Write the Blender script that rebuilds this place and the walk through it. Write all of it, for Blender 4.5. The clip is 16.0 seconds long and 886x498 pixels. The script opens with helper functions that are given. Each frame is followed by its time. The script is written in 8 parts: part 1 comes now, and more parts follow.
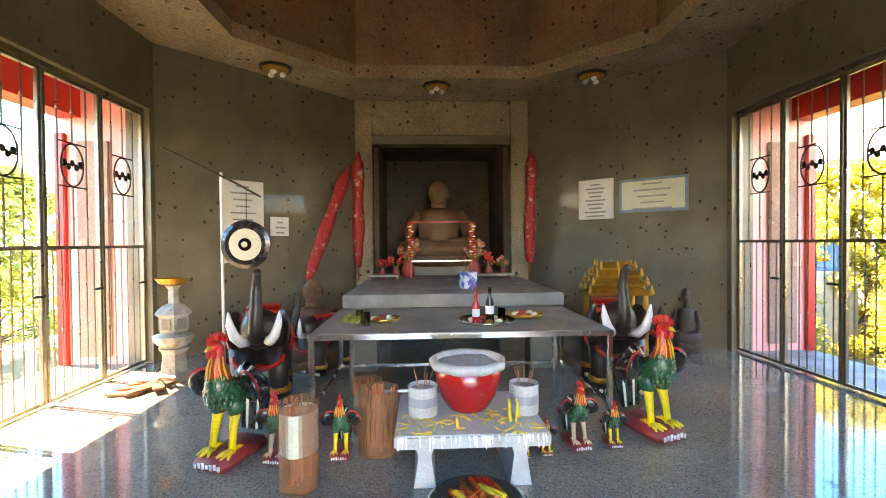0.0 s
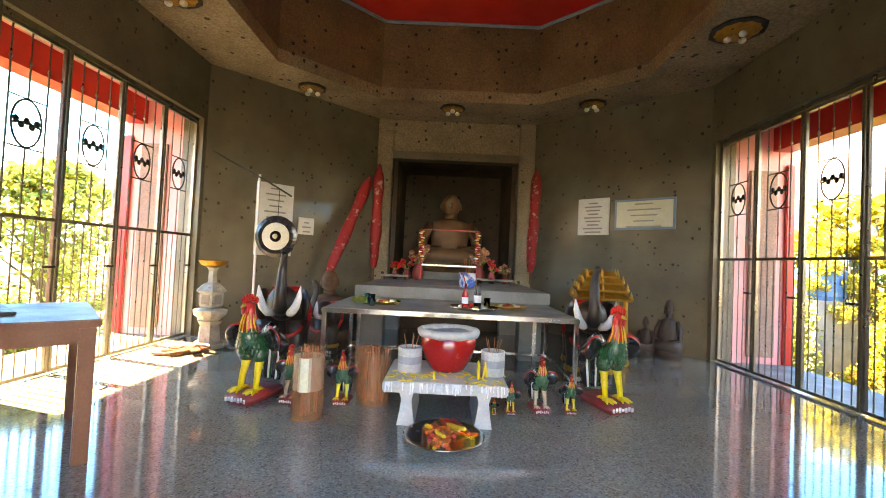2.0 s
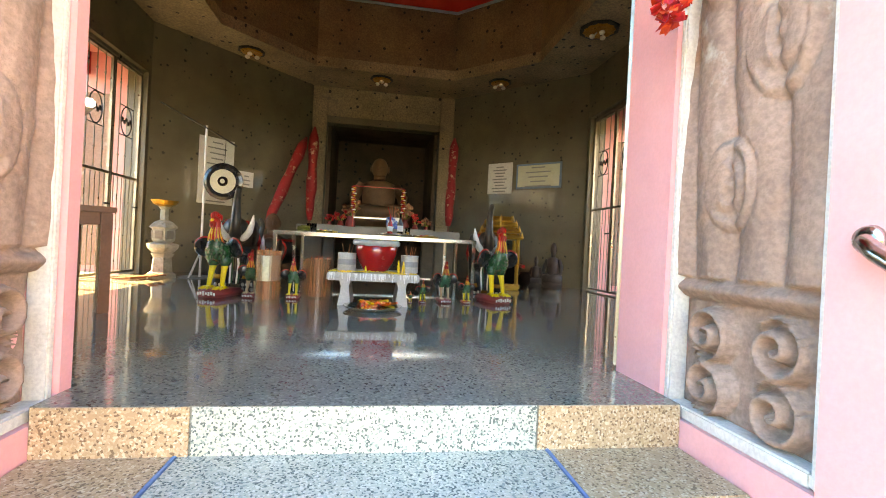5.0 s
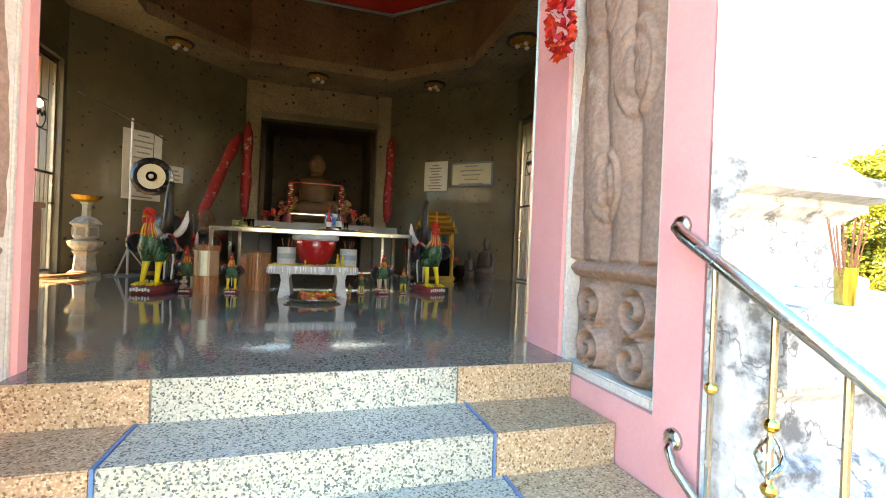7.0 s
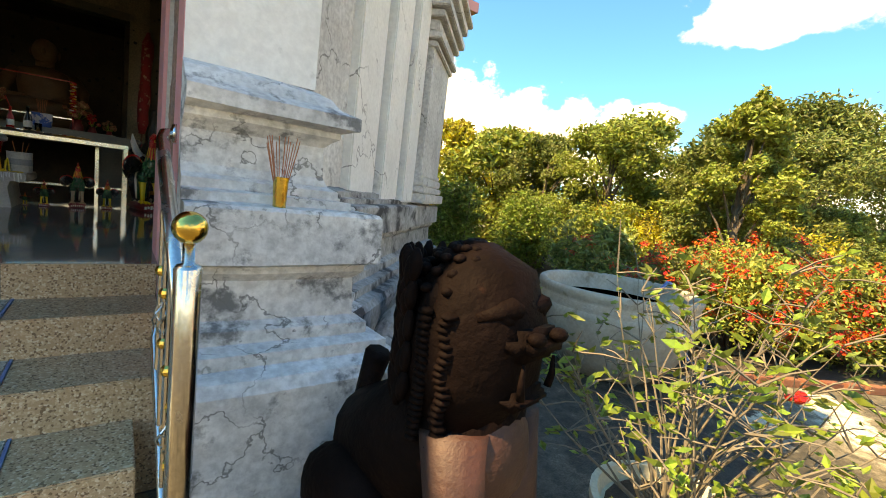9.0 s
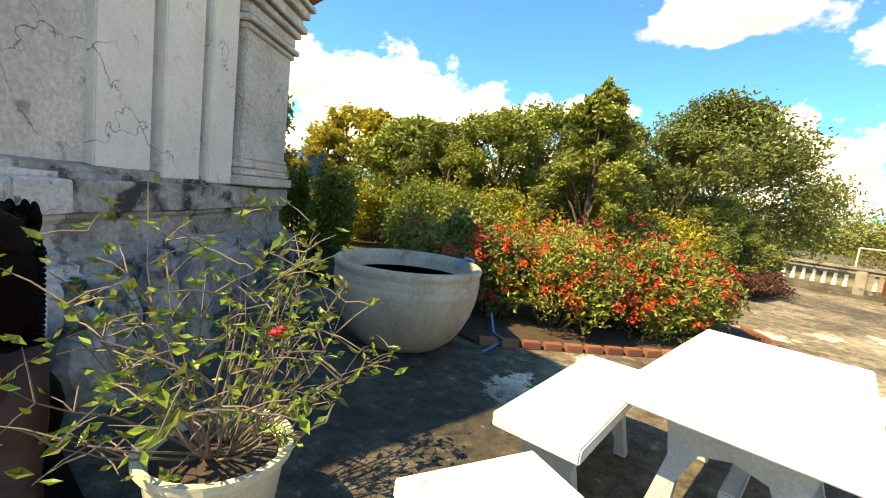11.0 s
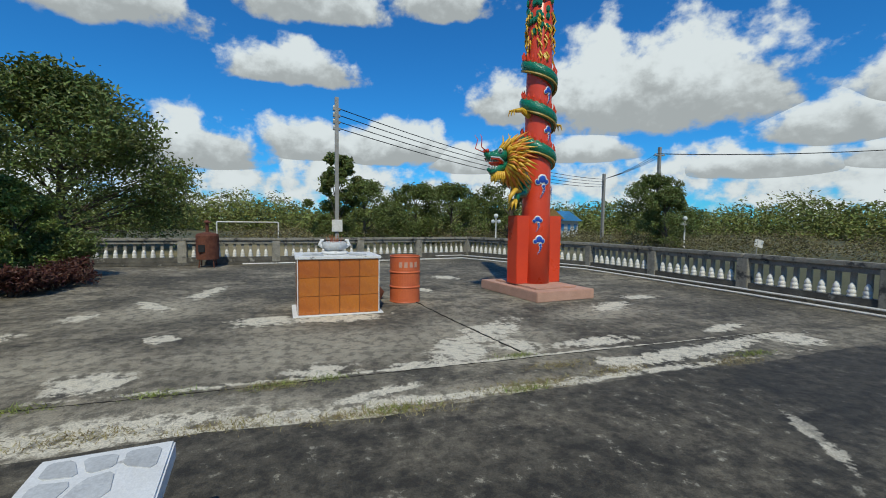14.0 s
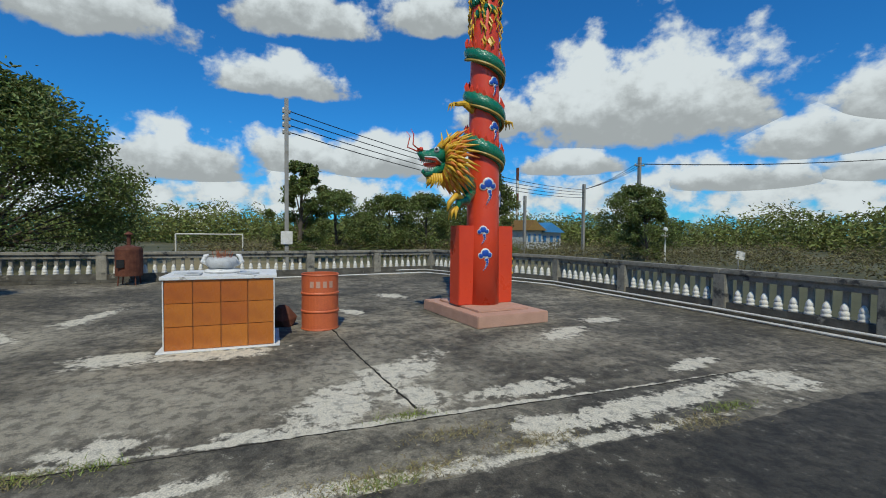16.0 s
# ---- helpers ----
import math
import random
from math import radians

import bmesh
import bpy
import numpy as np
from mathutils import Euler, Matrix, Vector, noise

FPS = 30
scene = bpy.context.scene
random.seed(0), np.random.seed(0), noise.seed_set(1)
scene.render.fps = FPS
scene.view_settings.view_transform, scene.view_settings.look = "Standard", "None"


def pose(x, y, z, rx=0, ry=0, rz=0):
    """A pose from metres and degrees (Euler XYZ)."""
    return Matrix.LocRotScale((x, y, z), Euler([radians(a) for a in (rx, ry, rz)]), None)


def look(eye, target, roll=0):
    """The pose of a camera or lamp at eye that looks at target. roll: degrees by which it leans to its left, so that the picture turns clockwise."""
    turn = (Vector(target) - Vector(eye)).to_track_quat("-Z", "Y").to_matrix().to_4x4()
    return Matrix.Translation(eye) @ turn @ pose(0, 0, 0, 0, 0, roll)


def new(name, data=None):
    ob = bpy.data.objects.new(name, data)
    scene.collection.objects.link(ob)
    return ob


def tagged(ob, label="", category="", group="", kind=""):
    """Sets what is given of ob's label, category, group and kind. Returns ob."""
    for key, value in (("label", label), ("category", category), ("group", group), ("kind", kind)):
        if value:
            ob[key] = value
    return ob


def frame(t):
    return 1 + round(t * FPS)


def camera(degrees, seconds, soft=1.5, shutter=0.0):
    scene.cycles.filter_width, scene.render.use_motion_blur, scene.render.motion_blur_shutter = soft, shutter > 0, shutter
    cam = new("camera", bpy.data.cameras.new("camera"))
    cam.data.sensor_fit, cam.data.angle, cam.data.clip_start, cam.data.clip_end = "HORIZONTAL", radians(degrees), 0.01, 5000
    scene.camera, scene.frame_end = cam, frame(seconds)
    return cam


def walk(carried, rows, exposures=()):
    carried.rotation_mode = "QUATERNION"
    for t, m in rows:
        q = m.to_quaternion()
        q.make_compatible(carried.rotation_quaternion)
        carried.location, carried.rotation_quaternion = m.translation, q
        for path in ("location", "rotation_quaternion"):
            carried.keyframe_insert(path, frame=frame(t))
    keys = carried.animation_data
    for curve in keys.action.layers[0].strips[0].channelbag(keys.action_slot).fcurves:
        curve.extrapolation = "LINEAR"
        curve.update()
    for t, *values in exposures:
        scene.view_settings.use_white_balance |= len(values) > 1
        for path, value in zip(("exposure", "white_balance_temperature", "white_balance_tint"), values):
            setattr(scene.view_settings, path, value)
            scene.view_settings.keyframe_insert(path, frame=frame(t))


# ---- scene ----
cam = camera(90.7, 16.0, soft=1.0)
PATH = [
    (0, (-0.156, 1.004, 2.474), (-0.067, 3.001, 2.444), -0.5),
    (0.5, (-0.147, 0.885, 2.386), (-0.19, 2.885, 2.37), -0.6),
    (1, (-0.016, 0.697, 2.3), (-0.019, 2.695, 2.394), -1.4),
    (1.5, (0.079, 0.399, 2.308), (-0.095, 2.39, 2.391), -1.2),
    (2, (0.098, 0.28, 2.227), (0.081, 2.279, 2.286), 2.7),
    (2.5, (0.048, 0.09, 2.013), (0.19, 2.085, 1.995), 2.1),
    (3, (-0.04, -0.109, 1.941), (0.132, 1.883, 1.909), 3.4),
    (3.5, (0.077, -0.344, 1.717), (0.184, 1.651, 1.623), 0.4),
    (3.7, (0.141, -0.464, 1.722), (0.289, 1.526, 1.575), 1.1),
    (5.8, (0.141, -1.144, 1.549), (0.459, 0.83, 1.61), 2.7),
    (6, (0.132, -1.168, 1.555), (0.386, 0.815, 1.573), 2.3),
    (6.5, (0.138, -1.252, 1.576), (0.402, 0.73, 1.619), 2.8),
    (7, (0.119, -1.358, 1.565), (0.689, 0.559, 1.559), 2.3),
    (7.5, (0.239, -1.548, 1.549), (1.014, 0.294, 1.481), 1.3),
    (8, (0.507, -1.849, 1.544), (1.468, -0.105, 1.352), 0.4),
    (8.3, (0.688, -1.975, 1.544), (1.842, -0.353, 1.352), 1.5),
    (8.5, (0.876, -2.064, 1.513), (2.086, -0.483, 1.327), 3.9),
    (8.7, (1.061, -2.149, 1.535), (2.283, -0.583, 1.303), 6.1),
    (10.8, (2.551, -3.471, 1.577), (3.676, -1.835, 1.337), 6.5),
    (11, (2.622, -3.553, 1.599), (3.946, -2.074, 1.357), 6.6),
    (11.3, (2.909, -3.634, 1.605), (4.541, -2.494, 1.414), 7.2),
    (11.5, (3.007, -3.768, 1.61), (4.783, -2.876, 1.39), 7.3),
    (12, (3.354, -4.104, 1.571), (5.305, -3.691, 1.418), 3.1),
    (12.5, (3.569, -4.518, 1.58), (5.562, -4.481, 1.416), 7.1),
    (13, (3.856, -4.909, 1.578), (5.822, -5.269, 1.508), 3.1),
    (13.5, (4.079, -5.314, 1.529), (5.976, -5.942, 1.442), 0.2),
    (14, (4.221, -5.727, 1.529), (6.113, -6.362, 1.405), 0.7),
    (14.5, (4.46, -6.106, 1.532), (6.33, -6.811, 1.458), 1.1),
    (15, (4.65, -6.529, 1.519), (6.526, -7.218, 1.457), 1.1),
    (15.5, (4.893, -6.878, 1.541), (6.776, -7.551, 1.507), 1.3),
    (16, (5.147, -7.156, 1.525), (7.025, -7.839, 1.456), 0.6),
]

EXPOSURES = [(0, 5.05, 14300, 15), (3.5, 4.5, 20500, 20), (6.0, 4.32, 25500, 14), (7.0, 3.98, 26500, 16), (7.5, 3.4, 26000, 16), (8.0, 2.6, 25000, 15), (8.7, 1.85, 22500, 10), (10.8, 1.5, 18000, 10), (11.3, 0.95, 13000, 5), (12.0, 0.0, 8600, 0), (12.6, -0.08, 7700, 1), (13.2, -0.38, 7000, 1), (16.0, -0.52, 6900, 1)]
walk(cam, [(t, look(eye, target, roll)) for t, eye, target, roll in PATH], EXPOSURES)

# ---- sky and sun ----
SUN_WAY = Vector((-0.74, 0.21, 0.98)).normalized()
SUN_ELEV = math.asin(SUN_WAY.z)
SUN_AZ = math.atan2(SUN_WAY.x, SUN_WAY.y)
world = bpy.data.worlds.new("sky")
scene.world = world
world.use_nodes = True
wn, wl = world.node_tree.nodes, world.node_tree.links
wn.clear()
sky = wn.new("ShaderNodeTexSky")
sky.sky_type, sky.sun_disc = "NISHITA", False
sky.sun_elevation, sky.sun_rotation = SUN_ELEV, SUN_AZ
sky.air_density, sky.dust_density, sky.ozone_density = 1.0, 0.3, 2.5
sky_out, sky_bg = wn.new("ShaderNodeOutputWorld"), wn.new("ShaderNodeBackground")
sky_bg.inputs["Strength"].default_value = 0.11
coord = wn.new("ShaderNodeTexCoord")


def wmath(op, a, b=None, clamp=False):
    n = wn.new("ShaderNodeMath")
    n.operation, n.use_clamp = op, clamp
    for i, v in enumerate((a, b)):
        if v is None:
            continue
        if isinstance(v, (int, float)):
            n.inputs[i].default_value = v
        else:
            wl.new(v, n.inputs[i])
    return n.outputs[0]


# cumulus clouds: bearing and elevation of each bank's base line (degrees), its half width and its height
CLOUDS = [(-133, 13.0, 17, 9.5), (-117, 13.6, 6, 5.0), (-150.5, 9.0, 7, 4.2), (-90.5, 17.0, 8, 3.8), (-92, 24.0, 9, 5.0), (-108.5, 25.0, 7, 5.0), (-71, 20.8, 9, 6.5), (-79, 6.8, 11, 5.2), (-91, 8.5, 7, 4.4), (-102, 8.2, 9, 4.8), (-126, 8.2, 8, 3.0), (-144, 5.6, 9, 3.0), (-156, 6.0, 7, 3.2), (-157, 12.0, 7, 5.5), (-33, 8.0, 14, 8.5), (-47, 9.0, 8, 5.5), (-58.5, 9.5, 5.5, 5.0), (-18, 11, 10, 8), (-112, 7.0, 7, 3.5), (10, 12, 14, 8), (80, 14, 18, 9), (150, 12, 18, 9), (-175, 16, 9, 6)]
sep = wn.new("ShaderNodeSeparateXYZ")
wl.new(coord.outputs["Generated"], sep.inputs[0])
bearing = wmath("MULTIPLY", wmath("ARCTAN2", wmath("MULTIPLY", sep.outputs[0], -1.0), sep.outputs[1]), 57.2958)
elev = wmath("MULTIPLY", wmath("ARCSINE", sep.outputs[2]), 57.2958)


def cloud_noise(scale, detail, rough, squash):
    t, stretch = wn.new("ShaderNodeTexNoise"), wn.new("ShaderNodeMapping")
    t.inputs["Scale"].default_value, t.inputs["Detail"].default_value, t.inputs["Roughness"].default_value = scale, detail, rough
    stretch.inputs["Scale"].default_value = (1, 1, squash)
    wl.new(coord.outputs["Generated"], stretch.inputs["Vector"])
    wl.new(stretch.outputs[0], t.inputs["Vector"])
    return wmath("SUBTRACT", t.outputs["Fac"], 0.5)


lobes, wisps = cloud_noise(10.0, 4.0, 0.5, 1.5), cloud_noise(24.0, 9.0, 0.58, 1.3)
cover, height = None, None
for b, e, wb, we in CLOUDS:
    db = wmath("DIVIDE", wmath("SUBTRACT", bearing, b), wb)
    up = wmath("DIVIDE", wmath("SUBTRACT", elev, e), we)
    # a flat base and a domed top
    de = wmath("MAXIMUM", up, wmath("MULTIPLY", up, -3.2))
    g = wmath("SUBTRACT", 1.0, wmath("SQRT", wmath("ADD", wmath("MULTIPLY", db, db), wmath("MULTIPLY", de, de))))
    if cover is None:
        cover, height = g, up
    else:
        nearer = wmath("GREATER_THAN", g, cover)
        height = wmath("ADD", height, wmath("MULTIPLY", nearer, wmath("SUBTRACT", up, height)))
        cover = wmath("MAXIMUM", cover, g)
# thin streaks low over the horizon
low = wmath("SUBTRACT", 0.34, wmath("MULTIPLY", wmath("ABSOLUTE", wmath("SUBTRACT", elev, 4.5)), 0.075))
height = wmath("ADD", height, wmath("MULTIPLY", wmath("GREATER_THAN", low, cover), wmath("SUBTRACT", 0.42, height)))
cover = wmath("MAXIMUM", wmath("MAXIMUM", cover, low), -0.5)
dense = wmath("ADD", wmath("ADD", cover, 0.13), wmath("ADD", wmath("MULTIPLY", lobes, 1.5), wmath("MULTIPLY", wisps, 0.95)))
ramp = wn.new("ShaderNodeMapRange")
ramp.interpolation_type = "SMOOTHSTEP"
ramp.inputs["From Min"].default_value, ramp.inputs["From Max"].default_value = 0.08, 0.44
wl.new(dense, ramp.inputs["Value"])
# grey undersides where the cloud is thick, bright tops
body = wn.new("ShaderNodeMapRange")
body.interpolation_type = "SMOOTHSTEP"
body.inputs["From Min"].default_value, body.inputs["From Max"].default_value = -0.12, 0.62
body.inputs["To Min"].default_value, body.inputs["To Max"].default_value = 0.54, 1.0
wl.new(wmath("ADD", wmath("ADD", height, wmath("MULTIPLY", lobes, 0.9)), wmath("MULTIPLY", wisps, 1.3)), body.inputs["Value"])
white = wn.new("ShaderNodeVectorMath")
white.operation = "SCALE"
white.inputs[0].default_value = (8.7, 9.4, 10.6)
wl.new(body.outputs[0], white.inputs["Scale"])
blend = wn.new("ShaderNodeMix")
blend.data_type = "RGBA"
blue = wn.new("ShaderNodeMix")
blue.data_type, blue.blend_type = "RGBA", "MULTIPLY"
blue.inputs[0].default_value = 1.0
blue.inputs[7].default_value = (0.19, 0.90, 1.70, 1)
wl.new(sky.outputs[0], blue.inputs[6])
wl.new(ramp.outputs[0], blend.inputs[0])
wl.new(blue.outputs[2], blend.inputs[6])
wl.new(white.outputs[0], blend.inputs[7])
wl.new(blend.outputs[2], sky_bg.inputs["Color"])
wl.new(sky_bg.outputs[0], sky_out.inputs[0])
sun = new("sun", bpy.data.lights.new("sun", "SUN"))
sun.data.energy, sun.data.angle, sun.data.color = 4.2, radians(0.55), (1.0, 0.95, 0.86)
sun.matrix_world = look(SUN_WAY * 60, (0, 0, 0))

# ---- materials ----


def mat(name, c1, c2=None, scale=6.0, rough=0.7, metal=0.0, bump=0.2, fine=60.0, stain=None, stain_at=0.55, stain_scale=1.2, island=0.0, obj_rand=0.0, coat=0.0, sharp=False, wet=None, fine_mix=0.25, bump_dist=0.01, alpha=1.0, trans=0.0, sub=0.0, cracks=0.0, pits=0.0):
    """A painted or mineral surface: two colours at a broad scale, fine grain, stains with their own outline, relief."""
    m = bpy.data.materials.new(name)
    m.use_nodes = True
    n, l = m.node_tree.nodes, m.node_tree.links
    p = n["Principled BSDF"]
    c2 = c2 or tuple(min(1, v * 0.72) for v in c1)
    tc = n.new("ShaderNodeTexCoord")

    def noise_node(s, detail=6.0, r=0.6):
        t = n.new("ShaderNodeTexNoise")
        t.inputs["Scale"].default_value, t.inputs["Detail"].default_value, t.inputs["Roughness"].default_value = s, detail, r
        l.new(tc.outputs["Object"], t.inputs["Vector"])
        return t.outputs["Fac"]

    def rng(src, a, b, lo=0.0, hi=1.0):
        t = n.new("ShaderNodeMapRange")
        for k, v in (("From Min", a), ("From Max", b), ("To Min", lo), ("To Max", hi)):
            t.inputs[k].default_value = v
        l.new(src, t.inputs["Value"])
        return t.outputs[0]

    def mix(fac, a, b, kind="MIX"):
        t = n.new("ShaderNodeMix")
        t.data_type, t.blend_type = "RGBA", kind
        for i, v in ((0, fac), (6, a), (7, b)):
            if isinstance(v, (int, float)):
                t.inputs[i].default_value = v
            elif isinstance(v, tuple):
                t.inputs[i].default_value = (*v[:3], 1)
            else:
                l.new(v, t.inputs[i])
        return t.outputs[2]

    broad, grain = noise_node(scale), noise_node(fine, 3.0)
    col = mix(rng(broad, 0.46, 0.54) if sharp else rng(broad, 0.3, 0.7), c1, c2)
    col = mix(fine_mix, col, mix(rng(grain, 0.35, 0.65), (0.25, 0.25, 0.25), (1, 1, 1)), "MULTIPLY")
    if stain:
        col = mix(rng(noise_node(stain_scale, 9.0, 0.65), stain_at, stain_at + 0.09), col, stain)
    if cracks:
        warp = n.new("ShaderNodeMix")
        warp.data_type = "VECTOR"
        warp.inputs[0].default_value = 0.3
        wob = n.new("ShaderNodeTexNoise")
        wob.inputs["Scale"].default_value, wob.inputs["Detail"].default_value = cracks * 2.2, 5.0
        l.new(tc.outputs["Object"], wob.inputs["Vector"])
        l.new(tc.outputs["Object"], warp.inputs[4])
        l.new(wob.outputs["Color"], warp.inputs[5])
        v = n.new("ShaderNodeTexVoronoi")
        v.feature = "DISTANCE_TO_EDGE"
        v.inputs["Scale"].default_value = cracks
        l.new(warp.outputs[1], v.inputs["Vector"])
        line_ = rng(v.outputs["Distance"], 0.0015 * cracks, 0.0055 * cracks, 0.8, 0.0)
        some = n.new("ShaderNodeMath")
        some.operation = "MULTIPLY"
        l.new(line_, some.inputs[0])
        l.new(rng(noise_node(cracks * 0.8, 2.0), 0.46, 0.56), some.inputs[1])
        col = mix(some.outputs[0], col, tuple(0.22 * c for c in c2))
    if pits:
        v = n.new("ShaderNodeTexVoronoi")
        v.inputs["Scale"].default_value = pits
        l.new(tc.outputs["Object"], v.inputs["Vector"])
        sp = n.new("ShaderNodeSeparateColor")
        l.new(v.outputs["Color"], sp.inputs[0])
        hole = n.new("ShaderNodeMath")
        hole.operation = "LESS_THAN"
        l.new(v.outputs["Distance"], hole.inputs[0])
        l.new(rng(sp.outputs[0], 0.55, 1.0, 0.0, 0.30), hole.inputs[1])
        col = mix(hole.outputs[0], col, tuple(0.12 * c for c in c2))
    for amount, src in ((island, "Geometry"), (obj_rand, "Object")):
        if amount:
            g = n.new("ShaderNodeNewGeometry" if src == "Geometry" else "ShaderNodeObjectInfo")
            r = g.outputs["Random Per Island"] if src == "Geometry" else g.outputs["Random"]
            h = n.new("ShaderNodeHueSaturation")
            l.new(col, h.inputs["Color"])
            l.new(rng(r, 0, 1, 1 - amount, 1 + amount), h.inputs["Value"])
            l.new(rng(r, 0, 1, 0.5 - amount * 0.06, 0.5 + amount * 0.06), h.inputs["Hue"])
            col = h.outputs[0]
    l.new(col, p.inputs["Base Color"])
    l.new(rng(broad, 0.3, 0.7, max(0.02, rough - 0.12), min(1, rough + 0.1)), p.inputs["Roughness"])
    p.inputs["Metallic"].default_value = metal
    p.inputs["Coat Weight"].default_value = coat
    p.inputs["Transmission Weight"].default_value = trans
    if alpha < 1:
        p.inputs["Alpha"].default_value = alpha
    if bump:
        b = n.new("ShaderNodeBump")
        b.inputs["Strength"].default_value, b.inputs["Distance"].default_value = bump, bump_dist
        t = n.new("ShaderNodeMath")
        l.new(grain, t.inputs[0])
        l.new(broad, t.inputs[1])
        l.new(t.outputs[0], b.inputs["Height"])
        l.new(b.outputs[0], p.inputs["Normal"])
    if sub:
        add, tr, out = n.new("ShaderNodeMixShader"), n.new("ShaderNodeBsdfTranslucent"), n["Material Output"]
        add.inputs[0].default_value = sub
        l.new(col, tr.inputs[0])
        l.new(p.outputs[0], add.inputs[1])
        l.new(tr.outputs[0], add.inputs[2])
        l.new(add.outputs[0], out.inputs[0])
    return m


def speckled(name, ground, chips, size, rough, coat=0.0, tint=None):
    """Terrazzo or washed gravel: many small chips in several colours in a ground colour."""
    m = bpy.data.materials.new(name)
    m.use_nodes = True
    n, l = m.node_tree.nodes, m.node_tree.links
    p = n["Principled BSDF"]
    tc, v = n.new("ShaderNodeTexCoord"), n.new("ShaderNodeTexVoronoi")
    v.inputs["Scale"].default_value = 1 / size
    v.inputs["Randomness"].default_value = 1.0
    l.new(tc.outputs["Object"], v.inputs["Vector"])
    sepc = n.new("ShaderNodeSeparateColor")
    l.new(v.outputs["Color"], sepc.inputs[0])
    r = n.new("ShaderNodeValToRGB")
    r.color_ramp.interpolation = "CONSTANT"
    els = r.color_ramp.elements
    cols = [ground, *chips]
    els[0].color, els[1].position, els[1].color = (*ground, 1), 0.45, (*cols[1], 1)
    for i, c in enumerate(cols[2:]):
        e = els.new(0.45 + 0.55 * (i + 1) / (len(cols) - 1))
        e.color = (*c, 1)
    l.new(sepc.outputs[0], r.inputs[0])
    broad = n.new("ShaderNodeTexNoise")
    broad.inputs["Scale"].default_value, broad.inputs["Detail"].default_value = 0.9, 7.0
    l.new(tc.outputs["Object"], broad.inputs["Vector"])
    rr = n.new("ShaderNodeMapRange")
    rr.inputs["From Min"].default_value, rr.inputs["From Max"].default_value = 0.35, 0.7
    rr.inputs["To Min"].default_value, rr.inputs["To Max"].default_value = 0.72, 1.0
    l.new(broad.outputs["Fac"], rr.inputs["Value"])
    h = n.new("ShaderNodeHueSaturation")
    l.new(r.outputs[0], h.inputs["Color"])
    l.new(rr.outputs[0], h.inputs["Value"])
    l.new(h.outputs[0], p.inputs["Base Color"])
    ro = n.new("ShaderNodeMapRange")
    ro.inputs["To Min"].default_value, ro.inputs["To Max"].default_value = rough * 0.7, rough * 1.5
    l.new(broad.outputs["Fac"], ro.inputs["Value"])
    l.new(ro.outputs[0], p.inputs["Roughness"])
    p.inputs["Coat Weight"].default_value = coat
    if rough > 0.4:
        b = n.new("ShaderNodeBump")
        b.inputs["Strength"].default_value, b.inputs["Distance"].default_value = 0.5, size * 0.3
        l.new(v.outputs["Distance"], b.inputs["Height"])
        b.invert = True
        l.new(b.outputs[0], p.inputs["Normal"])
    return m


def plain_glass(name, color, rough=0.02):
    m = bpy.data.materials.new(name)
    m.use_nodes = True
    p = m.node_tree.nodes["Principled BSDF"]
    p.inputs["Base Color"].default_value = (*color, 1)
    p.inputs["Roughness"].default_value, p.inputs["Transmission Weight"].default_value, p.inputs["IOR"].default_value = rough, 1.0, 1.3
    return m


CONCRETE = mat("raw_concrete", (0.20, 0.178, 0.122), (0.105, 0.094, 0.062), 1.3, 0.5, fine=70, bump=0.6, stain=(0.05, 0.046, 0.037), stain_at=0.63, stain_scale=13, fine_mix=0.6, coat=0.12, pits=11)
CEIL_CONCRETE = mat("board_marked_concrete", (0.25, 0.172, 0.092), (0.115, 0.072, 0.038), 0.9, 0.65, fine=34, stain=(0.15, 0.115, 0.072), stain_at=0.60, stain_scale=1.3, fine_mix=0.6, bump=0.5, pits=8)
SLAB_CONCRETE = mat("light_slab_concrete", (0.36, 0.29, 0.195), (0.21, 0.165, 0.105), 1.2, 0.75, fine=34, stain=(0.14, 0.115, 0.085), stain_at=0.60, stain_scale=2, fine_mix=0.6, pits=8)
# dark brown concrete with the shade of niche and altar underside in its colour
SHADED_BROWN = mat("shaded_brown_concrete", (0.11, 0.066, 0.036), (0.045, 0.026, 0.014), 1.1, 0.7, fine=30, fine_mix=0.5, bump=0.4, pits=7)
GREY_CEMENT = mat("grey_cement", (0.26, 0.245, 0.21), (0.17, 0.16, 0.138), 3.0, 0.6, fine=50, stain=(0.2, 0.2, 0.2), stain_at=0.64)
TERRAZZO = speckled("polished_terrazzo", (0.235, 0.22, 0.178), [(0.29, 0.27, 0.217), (0.135, 0.127, 0.102), (0.26, 0.24, 0.19), (0.185, 0.173, 0.14), (0.335, 0.313, 0.252)], 0.0105, 0.07, 0.3)
WASH_TAN = speckled("tan_washed_gravel", (0.52, 0.315, 0.175), [(0.64, 0.42, 0.25), (0.24, 0.13, 0.065), (0.58, 0.375, 0.22), (0.72, 0.54, 0.36)], 0.008, 0.6)
WASH_BLUE = speckled("pale_blue_washed_gravel", (0.46, 0.455, 0.36), [(0.62, 0.595, 0.48), (0.09, 0.12, 0.105), (0.54, 0.515, 0.40), (0.23, 0.28, 0.235)], 0.0075, 0.6)
BLUE_STRIP = mat("blue_strip", (0.06, 0.22, 0.42), rough=0.5, bump=0)
PINK = mat("pink_paint", (0.79, 0.355, 0.345), (0.72, 0.29, 0.285), 1.5, 0.55, bump=0.08, stain=(0.62, 0.35, 0.33), stain_at=0.66, fine_mix=0.08)
